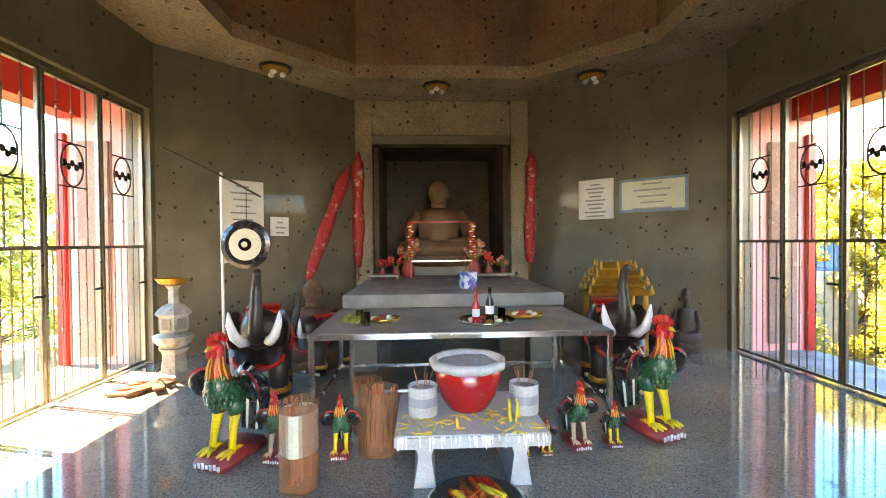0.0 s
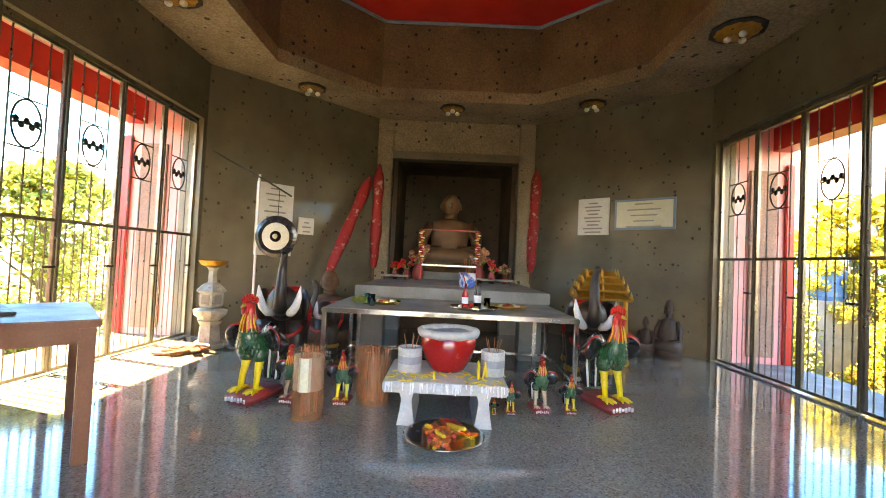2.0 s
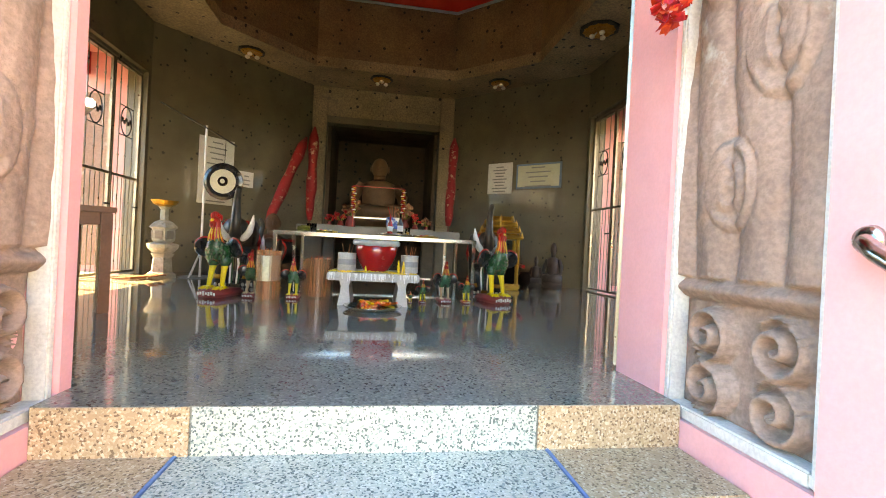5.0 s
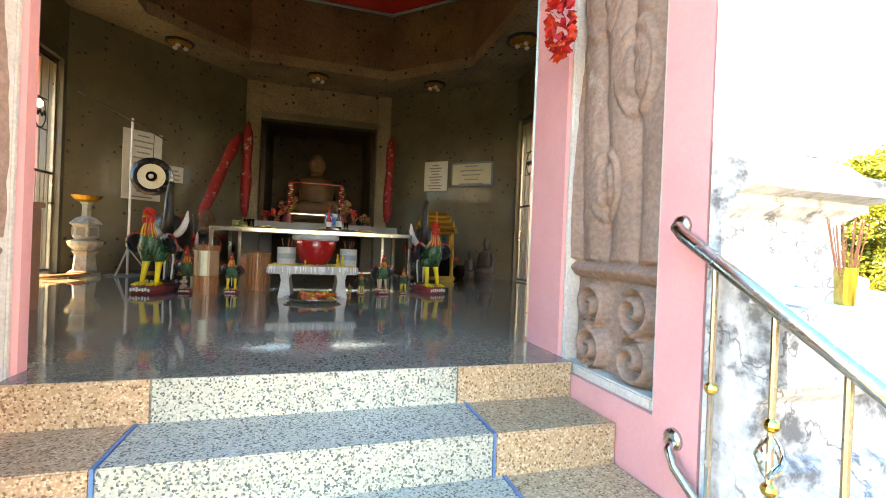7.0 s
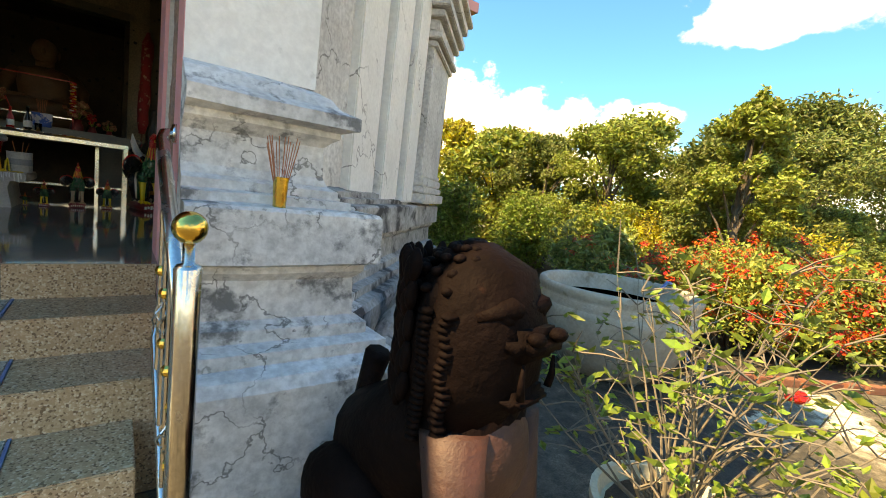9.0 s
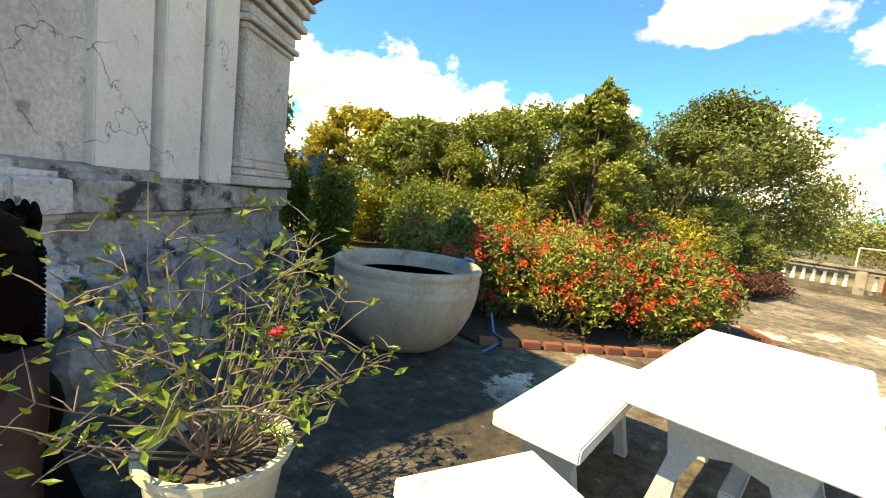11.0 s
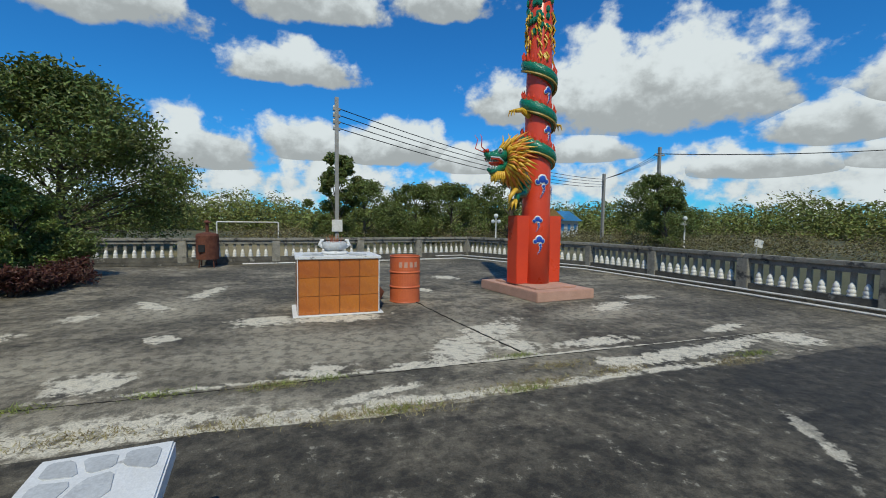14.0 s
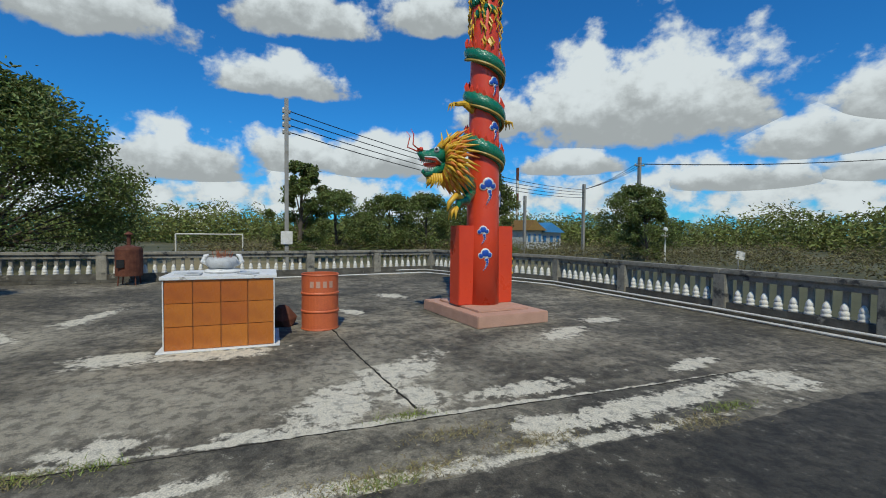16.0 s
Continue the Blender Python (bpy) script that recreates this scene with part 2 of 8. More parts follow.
RED_PAINT = mat("red_paint", (0.55, 0.025, 0.02), (0.45, 0.02, 0.018), 2.0, 0.45, bump=0.05, fine_mix=0.08)
CARVED = mat("carved_sandstone", (0.37, 0.225, 0.17), (0.27, 0.16, 0.12), 2.4, 0.85, fine=40, stain=(0.40, 0.33, 0.27), stain_at=0.62, stain_scale=3, bump=0.5, fine_mix=0.4)
MORTAR = mat("pale_mortar", (0.62, 0.58, 0.52), (0.5, 0.45, 0.4), 8, 0.85)
PLASTER = mat("weathered_white_plaster", (0.72, 0.71, 0.675), (0.47, 0.465, 0.445), 1.6, 0.8, fine=26, stain=(0.25, 0.25, 0.24), stain_at=0.60, stain_scale=3.4, bump=0.4, fine_mix=0.4, cracks=1.7)
CLEAN_PLASTER = mat("whitewashed_plaster", (0.80, 0.795, 0.76), (0.68, 0.675, 0.64), 2.0, 0.8, fine=26, stain=(0.42, 0.42, 0.40), stain_at=0.64, stain_scale=3.5, bump=0.25, fine_mix=0.15, cracks=1.7)
PLINTH = mat("blackened_plaster", (0.50, 0.50, 0.475), (0.22, 0.22, 0.215), 3.2, 0.85, fine=22, stain=(0.04, 0.041, 0.042), stain_at=0.51, stain_scale=2.6, bump=0.5, fine_mix=0.45)
PALE_PLINTH = mat("grey_streaked_plaster", (0.76, 0.76, 0.735), (0.48, 0.485, 0.475), 2.6, 0.85, fine=24, stain=(0.15, 0.155, 0.155), stain_at=0.545, stain_scale=5.0, bump=0.5, fine_mix=0.4, cracks=3.0)
STEEL = mat("stainless_steel", (0.62, 0.61, 0.58), (0.56, 0.55, 0.52), 8, 0.22, 1.0, bump=0)
GRILLE = mat("painted_grille_steel", (0.30, 0.28, 0.23), (0.20, 0.185, 0.15), 8, 0.35, 0.75, bump=0)
GOLD = mat("polished_brass", (0.80, 0.55, 0.16), (0.70, 0.45, 0.12), 10, 0.22, 1.0, bump=0)
DARK_METAL = mat("dark_iron", (0.05, 0.05, 0.05), (0.03, 0.03, 0.03), 12, 0.5, 0.6)
RUST = mat("rusted_iron", (0.19, 0.065, 0.035), (0.11, 0.035, 0.02), 6, 0.8, 0.2, bump=0.4)
WOOD = mat("red_brown_wood", (0.21, 0.075, 0.035), (0.14, 0.045, 0.022), 5, 0.45, bump=0.15, stain=(0.33, 0.20, 0.12), stain_at=0.66, stain_scale=3)
WHITE_PAINT = mat("white_paint", (0.52, 0.50, 0.465), (0.36, 0.345, 0.315), 6, 0.5, bump=0.15, stain=(0.5, 0.49, 0.46), stain_at=0.66, stain_scale=7)
AGED_WHITE = mat("aged_grey_white_paint", (0.46, 0.46, 0.40), (0.26, 0.265, 0.22), 9, 0.5, bump=0.3, stain=(0.13, 0.13, 0.10), stain_at=0.58, stain_scale=12)
WHITE_SLAB = mat("white_chalky_slab", (0.80, 0.795, 0.77), (0.70, 0.69, 0.66), 7, 0.7, bump=0.3, stain=(0.26, 0.245, 0.22), stain_at=0.62, stain_scale=9, fine_mix=0.14)
SLATE = mat("inlaid_grey_stone", (0.58, 0.585, 0.57), (0.45, 0.455, 0.45), 10, 0.75, bump=0.3, obj_rand=0.12)
LEG_GREY = mat("pale_blue_grey_paint", (0.52, 0.56, 0.58), (0.38, 0.42, 0.44), 6, 0.7, stain=(0.25, 0.27, 0.28), stain_at=0.64)


def yard_concrete(name, light, dark, patches, veil=(), shade_and_dark=()):
    """Old concrete, blackened and mottled; pale worn screed shows in patches (x, y, half length, half width, turn) with broken edges."""
    m = bpy.data.materials.new(name)
    m.use_nodes = True
    n, l = m.node_tree.nodes, m.node_tree.links
    p, tc = n["Principled BSDF"], n.new("ShaderNodeTexCoord")
    p.inputs["Roughness"].default_value = 0.85

    def grain(scale, detail, rough, stretch=(1, 1, 1)):
        t, mp = n.new("ShaderNodeTexNoise"), n.new("ShaderNodeMapping")
        t.inputs["Scale"].default_value, t.inputs["Detail"].default_value, t.inputs["Roughness"].default_value = scale, detail, rough
        mp.inputs["Scale"].default_value = stretch
        l.new(tc.outputs["Object"], mp.inputs["Vector"])
        l.new(mp.outputs[0], t.inputs["Vector"])
        return t.outputs["Fac"]

    def op(kind, a, b):
        t = n.new("ShaderNodeMath")
        t.operation = kind
        for i, v in enumerate((a, b)):
            if isinstance(v, (int, float)):
                t.inputs[i].default_value = v
            else:
                l.new(v, t.inputs[i])
        return t.outputs[0]

    def rng(src, a, b, lo=0.0, hi=1.0):
        t = n.new("ShaderNodeMapRange")
        t.interpolation_type = "SMOOTHSTEP"
        for k, v in (("From Min", a), ("From Max", b), ("To Min", lo), ("To Max", hi)):
            t.inputs[k].default_value = v
        l.new(src, t.inputs["Value"])
        return t.outputs[0]

    def mix(fac, a, b, kind="MIX"):
        t = n.new("ShaderNodeMix")
        t.data_type, t.blend_type = "RGBA", kind
        for i, v in ((0, fac), (6, a), (7, b)):
            if isinstance(v, (int, float)):
                t.inputs[i].default_value = v
            elif isinstance(v, tuple):
                t.inputs[i].default_value = (*v[:3], 1)
            else:
                l.new(v, t.inputs[i])
        return t.outputs[2]

    def cover(spots):
        best = None
        for x, y, a, b, turn in spots:
            mp, ln = n.new("ShaderNodeMapping"), n.new("ShaderNodeVectorMath")
            mp.vector_type = "TEXTURE"
            mp.inputs["Location"].default_value, mp.inputs["Rotation"].default_value, mp.inputs["Scale"].default_value = (x, y, 0), (0, 0, turn), (a, b, 50)
            ln.operation = "LENGTH"
            l.new(tc.outputs["Object"], mp.inputs["Vector"])
            l.new(mp.outputs[0], ln.inputs[0])
            g = op("SUBTRACT", 1.0, ln.outputs["Value"])
            best = g if best is None else op("MAXIMUM", best, g)
        return op("MAXIMUM", best, -0.55)

    broad, blotch, fine, sand = grain(0.45, 6, 0.6), grain(1.7, 9, 0.68, (1.25, 0.8, 1)), grain(7, 12, 0.74), grain(90, 2, 0.5)
    col = mix(rng(broad, 0.36, 0.66), dark, light)
    col = mix(rng(blotch, 0.42, 0.62, 0.0, 0.75), col, tuple(0.55 * c for c in dark))
    if veil:
        g = op("ADD", cover(veil), op("MULTIPLY", op("SUBTRACT", blotch, 0.5), 1.6))
        col = mix(rng(g, 0.0, 0.75, 0.0, 0.75), col, (0.45, 0.395, 0.29))
    if patches:
        g = op("ADD", cover(patches), op("ADD", op("MULTIPLY", op("SUBTRACT", blotch, 0.5), 2.2), op("MULTIPLY", op("SUBTRACT", fine, 0.5), 3.0)))
        col = mix(rng(g, 0.05, 0.42), col, mix(rng(fine, 0.40, 0.66), (0.88, 0.80, 0.63), (0.56, 0.50, 0.38)))
    col = mix(rng(fine, 0.57, 0.66, 0.0, 0.6), col, (0.46, 0.42, 0.32))
    # dark damp ground plus shrine shade, both put straight into the colour
    if shade_and_dark:
        g = op("ADD", cover(shade_and_dark), op("MULTIPLY", op("SUBTRACT", blotch, 0.5), 1.4))
        col = mix(rng(g, 0.0, 0.5, 0.0, 0.6), col, (0.035, 0.033, 0.027))
    col = mix(0.6, col, mix(rng(fine, 0.41, 0.54), (0.2, 0.2, 0.2), (1.15, 1.15, 1.15)), "MULTIPLY")
    col = mix(0.5, col, mix(rng(sand, 0.35, 0.65), (0.35, 0.35, 0.35), (1, 1, 1)), "MULTIPLY")
    l.new(col, p.inputs["Base Color"])
    b = n.new("ShaderNodeBump")
    b.inputs["Strength"].default_value, b.inputs["Distance"].default_value = 0.7, 0.008
    l.new(op("ADD", fine, sand), b.inputs["Height"])
    l.new(b.outputs[0], p.inputs["Normal"])
    return m


YARD = yard_concrete("blackened_yard_concrete", (0.36, 0.31, 0.222), (0.12, 0.103, 0.072), [(8.95, -7.55, 0.75, 0.42, -0.45), (9.75, -8.25, 0.95, 0.36, -0.85), (8.95, -8.35, 0.45, 0.3, 0), (8.72, -5.95, 0.28, 0.42, 0), (8.68, -6.9, 0.13, 0.32, 0), (8.9, -9.4, 0.2, 0.75, 0.05), (9.0, -11.75, 0.16, 0.6, 0.3), (10.9, -11.3, 0.3, 0.6, 0.5), (11.25, -5.3, 0.35, 0.55, 0), (11.2, -6.4, 0.3, 0.9, 0), (12.9, -3.4, 0.7, 0.2, 0.6), (14.3, -4.0, 0.9, 0.25, -0.2), (11.0, -1.9, 0.35, 0.6, 0.4), (12.2, -2.6, 0.35, 0.25, 0), (15.6, -9.6, 0.5, 0.35, 0.3), (13.6, -8.4, 0.5, 0.2, 0.3), (10.5, -4.1, 0.25, 0.2, 0), (16.4, -6.4, 0.8, 0.22, 0.2), (8.58, -8.0, 0.07, 4.5, 0.0), (11.6, -12.6, 0.25, 0.5, 0.2), (9.0, -3.9, 0.3, 0.4, 0)], [(9.6, -5.8, 1.3, 2.2, 0.2), (9.7, -8.2, 1.5, 1.4, 0), (10.4, -10.6, 0.7, 1.6, 0.3), (12.6, -3.5, 1.6, 1.1, 0), (9.6, -3.2, 0.9, 1.2, 0)])
YARD_STRIP = yard_concrete("stained_strip_concrete", (0.34, 0.295, 0.21), (0.12, 0.105, 0.076), [(8.2, -10.4, 0.22, 1.75, 0.14), (8.05, -9.1, 0.3, 0.3, 0), (7.74, -7.2, 0.10, 4.2, 0.02), (7.85, -4.4, 0.25, 1.1, 0), (7.7, -5.6, 0.16, 0.7, 0), (8.0, -6.4, 0.12, 0.5, 0.3), (8.3, -12.1, 0.4, 0.5, 0), (7.65, -6.3, 0.2, 0.5, 0.4), (7.9, -2.6, 0.3, 0.7, 0)], [(7.9, -4.6, 0.6, 2.4, 0), (7.75, -6.8, 0.35, 1.2, 0)])
# last list: one dark area, then damp ground with painted shade by the jar
YARD_DARK = yard_concrete("dark_mossy_concrete", (0.175, 0.15, 0.106), (0.067, 0.058, 0.041), [(7.1, -12.2, 0.12, 0.4, 0.4), (6.8, -4.1, 0.32, 0.14, 0.3), (6.6, -1.55, 0.75, 0.28, 0.5), (5.6, -1.3, 0.4, 0.2, 0.3), (6.3, -9.3, 0.08, 0.5, 1.0)], [(6.4, -1.6, 1.2, 0.5, 0.5)], [(6.6, -11.2, 1.6, 2.6, 0.3), (4.2, 0.0, 2.2, 1.6, 0.4), (3.0, -0.6, 1.2, 0.9, 0), (4.9, -1.5, 1.0, 0.8, 0)])
GRASS = mat("field_grass", (0.13, 0.12, 0.052), (0.075, 0.075, 0.032), 0.12, 0.95, fine=9, bump=0.6, stain=(0.25, 0.20, 0.10), stain_at=0.55, stain_scale=0.05)
SOIL = mat("dark_soil", (0.07, 0.05, 0.035), (0.045, 0.032, 0.024), 8, 0.95, bump=0.8)
BAL_GREY = mat("grey_weathered_balustrade", (0.36, 0.33, 0.265), (0.20, 0.185, 0.15), 5, 0.85, fine=30, stain=(0.055, 0.053, 0.05), stain_at=0.54, stain_scale=4, bump=0.4)
BAL_DARK = mat("blackened_balustrade_foot", (0.16, 0.145, 0.115), (0.05, 0.046, 0.038), 3, 0.85, fine=30, stain=(0.30, 0.28, 0.23), stain_at=0.60, stain_scale=3, bump=0.4)
BAL_WHITE = mat("white_weathered_baluster", (0.82, 0.79, 0.72), (0.66, 0.63, 0.56), 6, 0.7, stain=(0.25, 0.24, 0.22), stain_at=0.66, stain_scale=8)
ORANGE_TILE = mat("orange_glazed_tile", (0.54, 0.17, 0.03), (0.40, 0.11, 0.02), 5, 0.28, bump=0.08, obj_rand=0.10, fine_mix=0.12, coat=0.3)
TILE_BED = mat("brown_grout", (0.30, 0.11, 0.035), (0.22, 0.08, 0.025), 9, 0.8)
ORANGE_PAINT = mat("faded_orange_paint", (0.68, 0.16, 0.055), (0.58, 0.12, 0.045), 4, 0.5, stain=(0.28, 0.09, 0.04), stain_at=0.68, stain_scale=5)
PILLAR_RED = mat("pillar_red", (0.74, 0.072, 0.026), (0.66, 0.055, 0.021), 2, 0.35, bump=0.05, fine_mix=0.08)
SALMON = mat("salmon_paint", (0.62, 0.36, 0.26), (0.52, 0.30, 0.21), 4, 0.7, stain=(0.3, 0.2, 0.16), stain_at=0.66)
DRAGON_GREEN = mat("glossy_green_paint", (0.01, 0.22, 0.11), (0.008, 0.14, 0.07), 26, 0.25, bump=0.7, coat=0.4, fine_mix=0.2)
YELLOW = mat("yellow_paint", (0.80, 0.50, 0.05), (0.70, 0.38, 0.03), 9, 0.4, bump=0.15)
OCHRE_BELLY = mat("ochre_paint", (0.45, 0.30, 0.05), (0.34, 0.22, 0.04), 18, 0.45, bump=0.3)
MANE_ORANGE = mat("orange_paint", (0.78, 0.26, 0.04), (0.66, 0.18, 0.03), 9, 0.4, bump=0.1)
BLUE_PAINT = mat("blue_paint", (0.015, 0.10, 0.50), (0.012, 0.07, 0.40), 6, 0.4, bump=0)
WHITE_GLOSS = mat("white_gloss", (0.8, 0.8, 0.78), (0.7, 0.7, 0.68), 6, 0.35, bump=0)
BLACK_GLOSS = mat("black_gloss", (0.018, 0.018, 0.02), (0.012, 0.012, 0.014), 8, 0.25, bump=0.1, coat=0.3)
ELEPHANT = mat("worn_black_brown_paint", (0.03, 0.021, 0.015), (0.012, 0.009, 0.008), 7, 0.42, bump=0.4, stain=(0.07, 0.045, 0.028), stain_at=0.62, stain_scale=6)
ROOSTER_GREEN = mat("rooster_green", (0.006, 0.13, 0.05), (0.003, 0.04, 0.016), 30, 0.25, bump=0.6, coat=0.4)
ROOSTER_RED = mat("rooster_red", (0.60, 0.014, 0.012), (0.50, 0.018, 0.012), 14, 0.35, bump=0.3)
YELLOW_LEG = mat("leg_yellow", (0.80, 0.58, 0.02), (0.72, 0.48, 0.02), 9, 0.4)
BEIGE_LEG = mat("leg_beige", (0.62, 0.42, 0.27), (0.5, 0.33, 0.2), 9, 0.5)
BASE_RED = mat("base_maroon", (0.30, 0.025, 0.025), (0.22, 0.02, 0.02), 9, 0.5)
DARK_STONE = mat("dark_purple_stone", (0.05, 0.036, 0.036), (0.03, 0.022, 0.022), 9, 0.6, bump=0.5)
BROWN_STONE = mat("rough_brown_stone", (0.13, 0.06, 0.028), (0.07, 0.032, 0.016), 12, 0.8, bump=0.8)
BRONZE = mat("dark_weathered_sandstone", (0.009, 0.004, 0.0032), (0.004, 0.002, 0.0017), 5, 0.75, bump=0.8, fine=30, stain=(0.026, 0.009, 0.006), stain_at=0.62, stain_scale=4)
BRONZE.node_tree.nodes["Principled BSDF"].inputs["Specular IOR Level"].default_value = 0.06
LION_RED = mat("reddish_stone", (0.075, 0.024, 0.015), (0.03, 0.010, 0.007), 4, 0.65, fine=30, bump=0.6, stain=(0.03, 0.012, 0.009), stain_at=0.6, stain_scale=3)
BUDDHA = mat("brown_sandstone", (0.17, 0.085, 0.04), (0.115, 0.055, 0.026), 5, 0.65, bump=0.2)
TERRACOTTA = mat("chalky_clay", (0.46, 0.42, 0.34), (0.34, 0.29, 0.22), 3.2, 0.8, fine=30, stain=(0.22, 0.17, 0.115), stain_at=0.60, stain_scale=4, bump=0.35)
WATER = mat("still_water", (0.02, 0.05, 0.03), (0.015, 0.04, 0.025), 3, 0.05, bump=0)
CREAM = mat("cream_plastic", (0.66, 0.62, 0.46), (0.58, 0.54, 0.40), 3, 0.5, bump=0.05)
LEAF = mat("leaf_green", (0.31, 0.345, 0.075), (0.20, 0.25, 0.048), 1.2, 0.55, bump=0, island=0.45, sub=0.25)
LEAF_DARK = mat("leaf_dark_green", (0.20, 0.235, 0.06), (0.13, 0.165, 0.042), 1.0, 0.55, bump=0, island=0.45, sub=0.22)
LEAF_YELLOW = mat("leaf_yellow_green", (0.50, 0.42, 0.06), (0.36, 0.32, 0.05), 1.2, 0.55, bump=0, island=0.4, sub=0.28)
WOODS_LEAF = mat("woods_leaf", (0.27, 0.28, 0.07), (0.15, 0.175, 0.045), 0.08, 0.6, bump=0, island=0.45, sub=0.2)
LEAF_BRIGHT = mat("leaf_fresh_green", (0.22, 0.29, 0.055), (0.13, 0.20, 0.036), 3, 0.5, bump=0, island=0.45, sub=0.3)
LEAF_RED = mat("leaf_red_brown", (0.12, 0.035, 0.025), (0.07, 0.03, 0.02), 3, 0.6, bump=0, island=0.4, sub=0.2)
FLOWER = mat("flower_orange_red", (0.72, 0.085, 0.025), (0.60, 0.05, 0.02), 6, 0.6, bump=0, island=0.35, sub=0.2)
BARK = mat("bark", (0.15, 0.115, 0.085), (0.09, 0.07, 0.05), 9, 0.9, bump=0.8)
TWIG = mat("grey_twig", (0.20, 0.165, 0.125), (0.12, 0.10, 0.075), 9, 0.85, bump=0.3)
BRICK = mat("red_brick", (0.30, 0.12, 0.07), (0.22, 0.09, 0.055), 7, 0.85, obj_rand=0.2, bump=0.5)
PAPER = mat("paper", (0.74, 0.76, 0.74), (0.66, 0.68, 0.67), 9, 0.6, bump=0)
PRINT = mat("print_grey", (0.30, 0.32, 0.33), rough=0.6, bump=0)
PALE_BOARD = mat("pale_yellow_board", (0.60, 0.62, 0.46), (0.5, 0.55, 0.45), 4, 0.3, bump=0)
BLUE_FRAME = mat("blue_frame", (0.16, 0.28, 0.42), rough=0.4, bump=0)
CLOTH_RED = mat("red_brocade", (0.40, 0.014, 0.016), (0.27, 0.010, 0.016), 9, 0.7, stain=(0.55, 0.32, 0.26), stain_at=0.56, stain_scale=9, bump=0.4)
CLOTH_ORANGE = mat("orange_packet", (0.80, 0.16, 0.012), (0.70, 0.05, 0.012), 20, 0.3, bump=0.3, coat=0.5)
AMBER = mat("amber_plastic", (0.50, 0.21, 0.09), (0.38, 0.13, 0.06), 12, 0.25, bump=0.1, alpha=0.38, coat=0.4)
FADED_PETAL = mat("faded_petal", (0.45, 0.24, 0.13), (0.34, 0.10, 0.06), 25, 0.7, bump=0, sharp=True)
STICK = mat("incense_stick", (0.45, 0.12, 0.06), (0.4, 0.16, 0.07), 9, 0.7, bump=0)
WAX = mat("yellow_wax", (0.85, 0.58, 0.05), (0.8, 0.48, 0.05), 9, 0.4, bump=0)
GILT = mat("old_gilt", (0.55, 0.30, 0.05), (0.38, 0.17, 0.03), 14, 0.38, 0.6, bump=0.5)
ASH = mat("grey_ash", (0.36, 0.345, 0.32), (0.24, 0.23, 0.215), 14, 0.9, bump=0.5)
PORCELAIN = mat("blue_white_porcelain", (0.72, 0.74, 0.78), (0.06, 0.16, 0.5), 9, 0.2, sharp=True, bump=0)
BOTTLE_DARK = mat("dark_bottle", (0.012, 0.01, 0.01), rough=0.08, bump=0)
BOTTLE_RED = mat("red_drink_bottle", (0.55, 0.012, 0.012), rough=0.1, bump=0)
CLEAR = plain_glass("clear_glass", (0.95, 0.97, 0.96))
PIPE_BLUE = mat("blue_pipe", (0.03, 0.20, 0.50), rough=0.4, bump=0)
GREY_POLE = mat("pole_concrete", (0.36, 0.35, 0.32), (0.26, 0.25, 0.23), 4, 0.85)
ROOF_BLUE = mat("far_blue_roof", (0.05, 0.25, 0.5), rough=0.6, bump=0)
PALE_WALL = mat("far_pale_wall", (0.6, 0.6, 0.55), rough=0.8, bump=0)

# ---- mesh tools ----


def obj(name, bm, material, smooth=False):
    me = bpy.data.meshes.new(name)
    bm.normal_update()
    bm.to_mesh(me)
    bm.free()
    for m in material if isinstance(material, (list, tuple)) else [material]:
        me.materials.append(m)
    if smooth:
        for f in me.polygons:
            f.use_smooth = True
    return new(name, me)


def part(name, bm, material, parent, label="", smooth=False):
    ob = obj(name, bm, material, smooth)
    ob.parent = parent
    if label:
        ob["label"] = label
    return ob


def empty(name, label, category, m=None, group="", kind=""):
    e = new(name)
    e.empty_display_size = 0.05
    tagged(e, label, category, group, kind)
    if m is not None:
        e.matrix_world = m
    return e


def box(bm, x0, x1, y0, y1, z0, z1, bevel=0.0, m=None):
    r = bmesh.ops.create_cube(bm, size=1.0, matrix=Matrix.Translation(((x0 + x1) / 2, (y0 + y1) / 2, (z0 + z1) / 2)) @ Matrix.Diagonal((x1 - x0, y1 - y0, z1 - z0, 1)))
    vs = r["verts"]
    if bevel:
        es = list({e for v in vs for e in v.link_edges})
        vs = list({v for f in bmesh.ops.bevel(bm, geom=es, offset=bevel, segments=2, affect="EDGES")["faces"] for v in f.verts} | {v for v in vs if v.is_valid})
    if m is not None:
        bmesh.ops.transform(bm, matrix=m, verts=vs)
    return vs


def B(x0, x1, y0, y1, z0, z1, bevel=0.0, m=None):
    bm = bmesh.new()
    box(bm, x0, x1, y0, y1, z0, z1, bevel, m)
    return bm


def lathe(bm, profile, seg=20, m=None, wave=None, cap=True):
    rings = []
    for r, z in profile:
        ring = []
        for i in range(seg):
            a = 2 * math.pi * i / seg
            k = r * (1 + (wave(a, z) if wave else 0))
            v = Vector((k * math.cos(a), k * math.sin(a), z))
            ring.append(bm.verts.new(m @ v if m is not None else v))
        rings.append(ring)
    for a, b in zip(rings, rings[1:]):
        for i in range(seg):
            bm.faces.new((a[i], a[(i + 1) % seg], b[(i + 1) % seg], b[i]))
    if cap:
        bm.faces.new(rings[0][::-1])
        bm.faces.new(rings[-1])
    return bm


def L(profile, seg=20, m=None, wave=None, cap=True):
    return lathe(bmesh.new(), profile, seg, m, wave, cap)


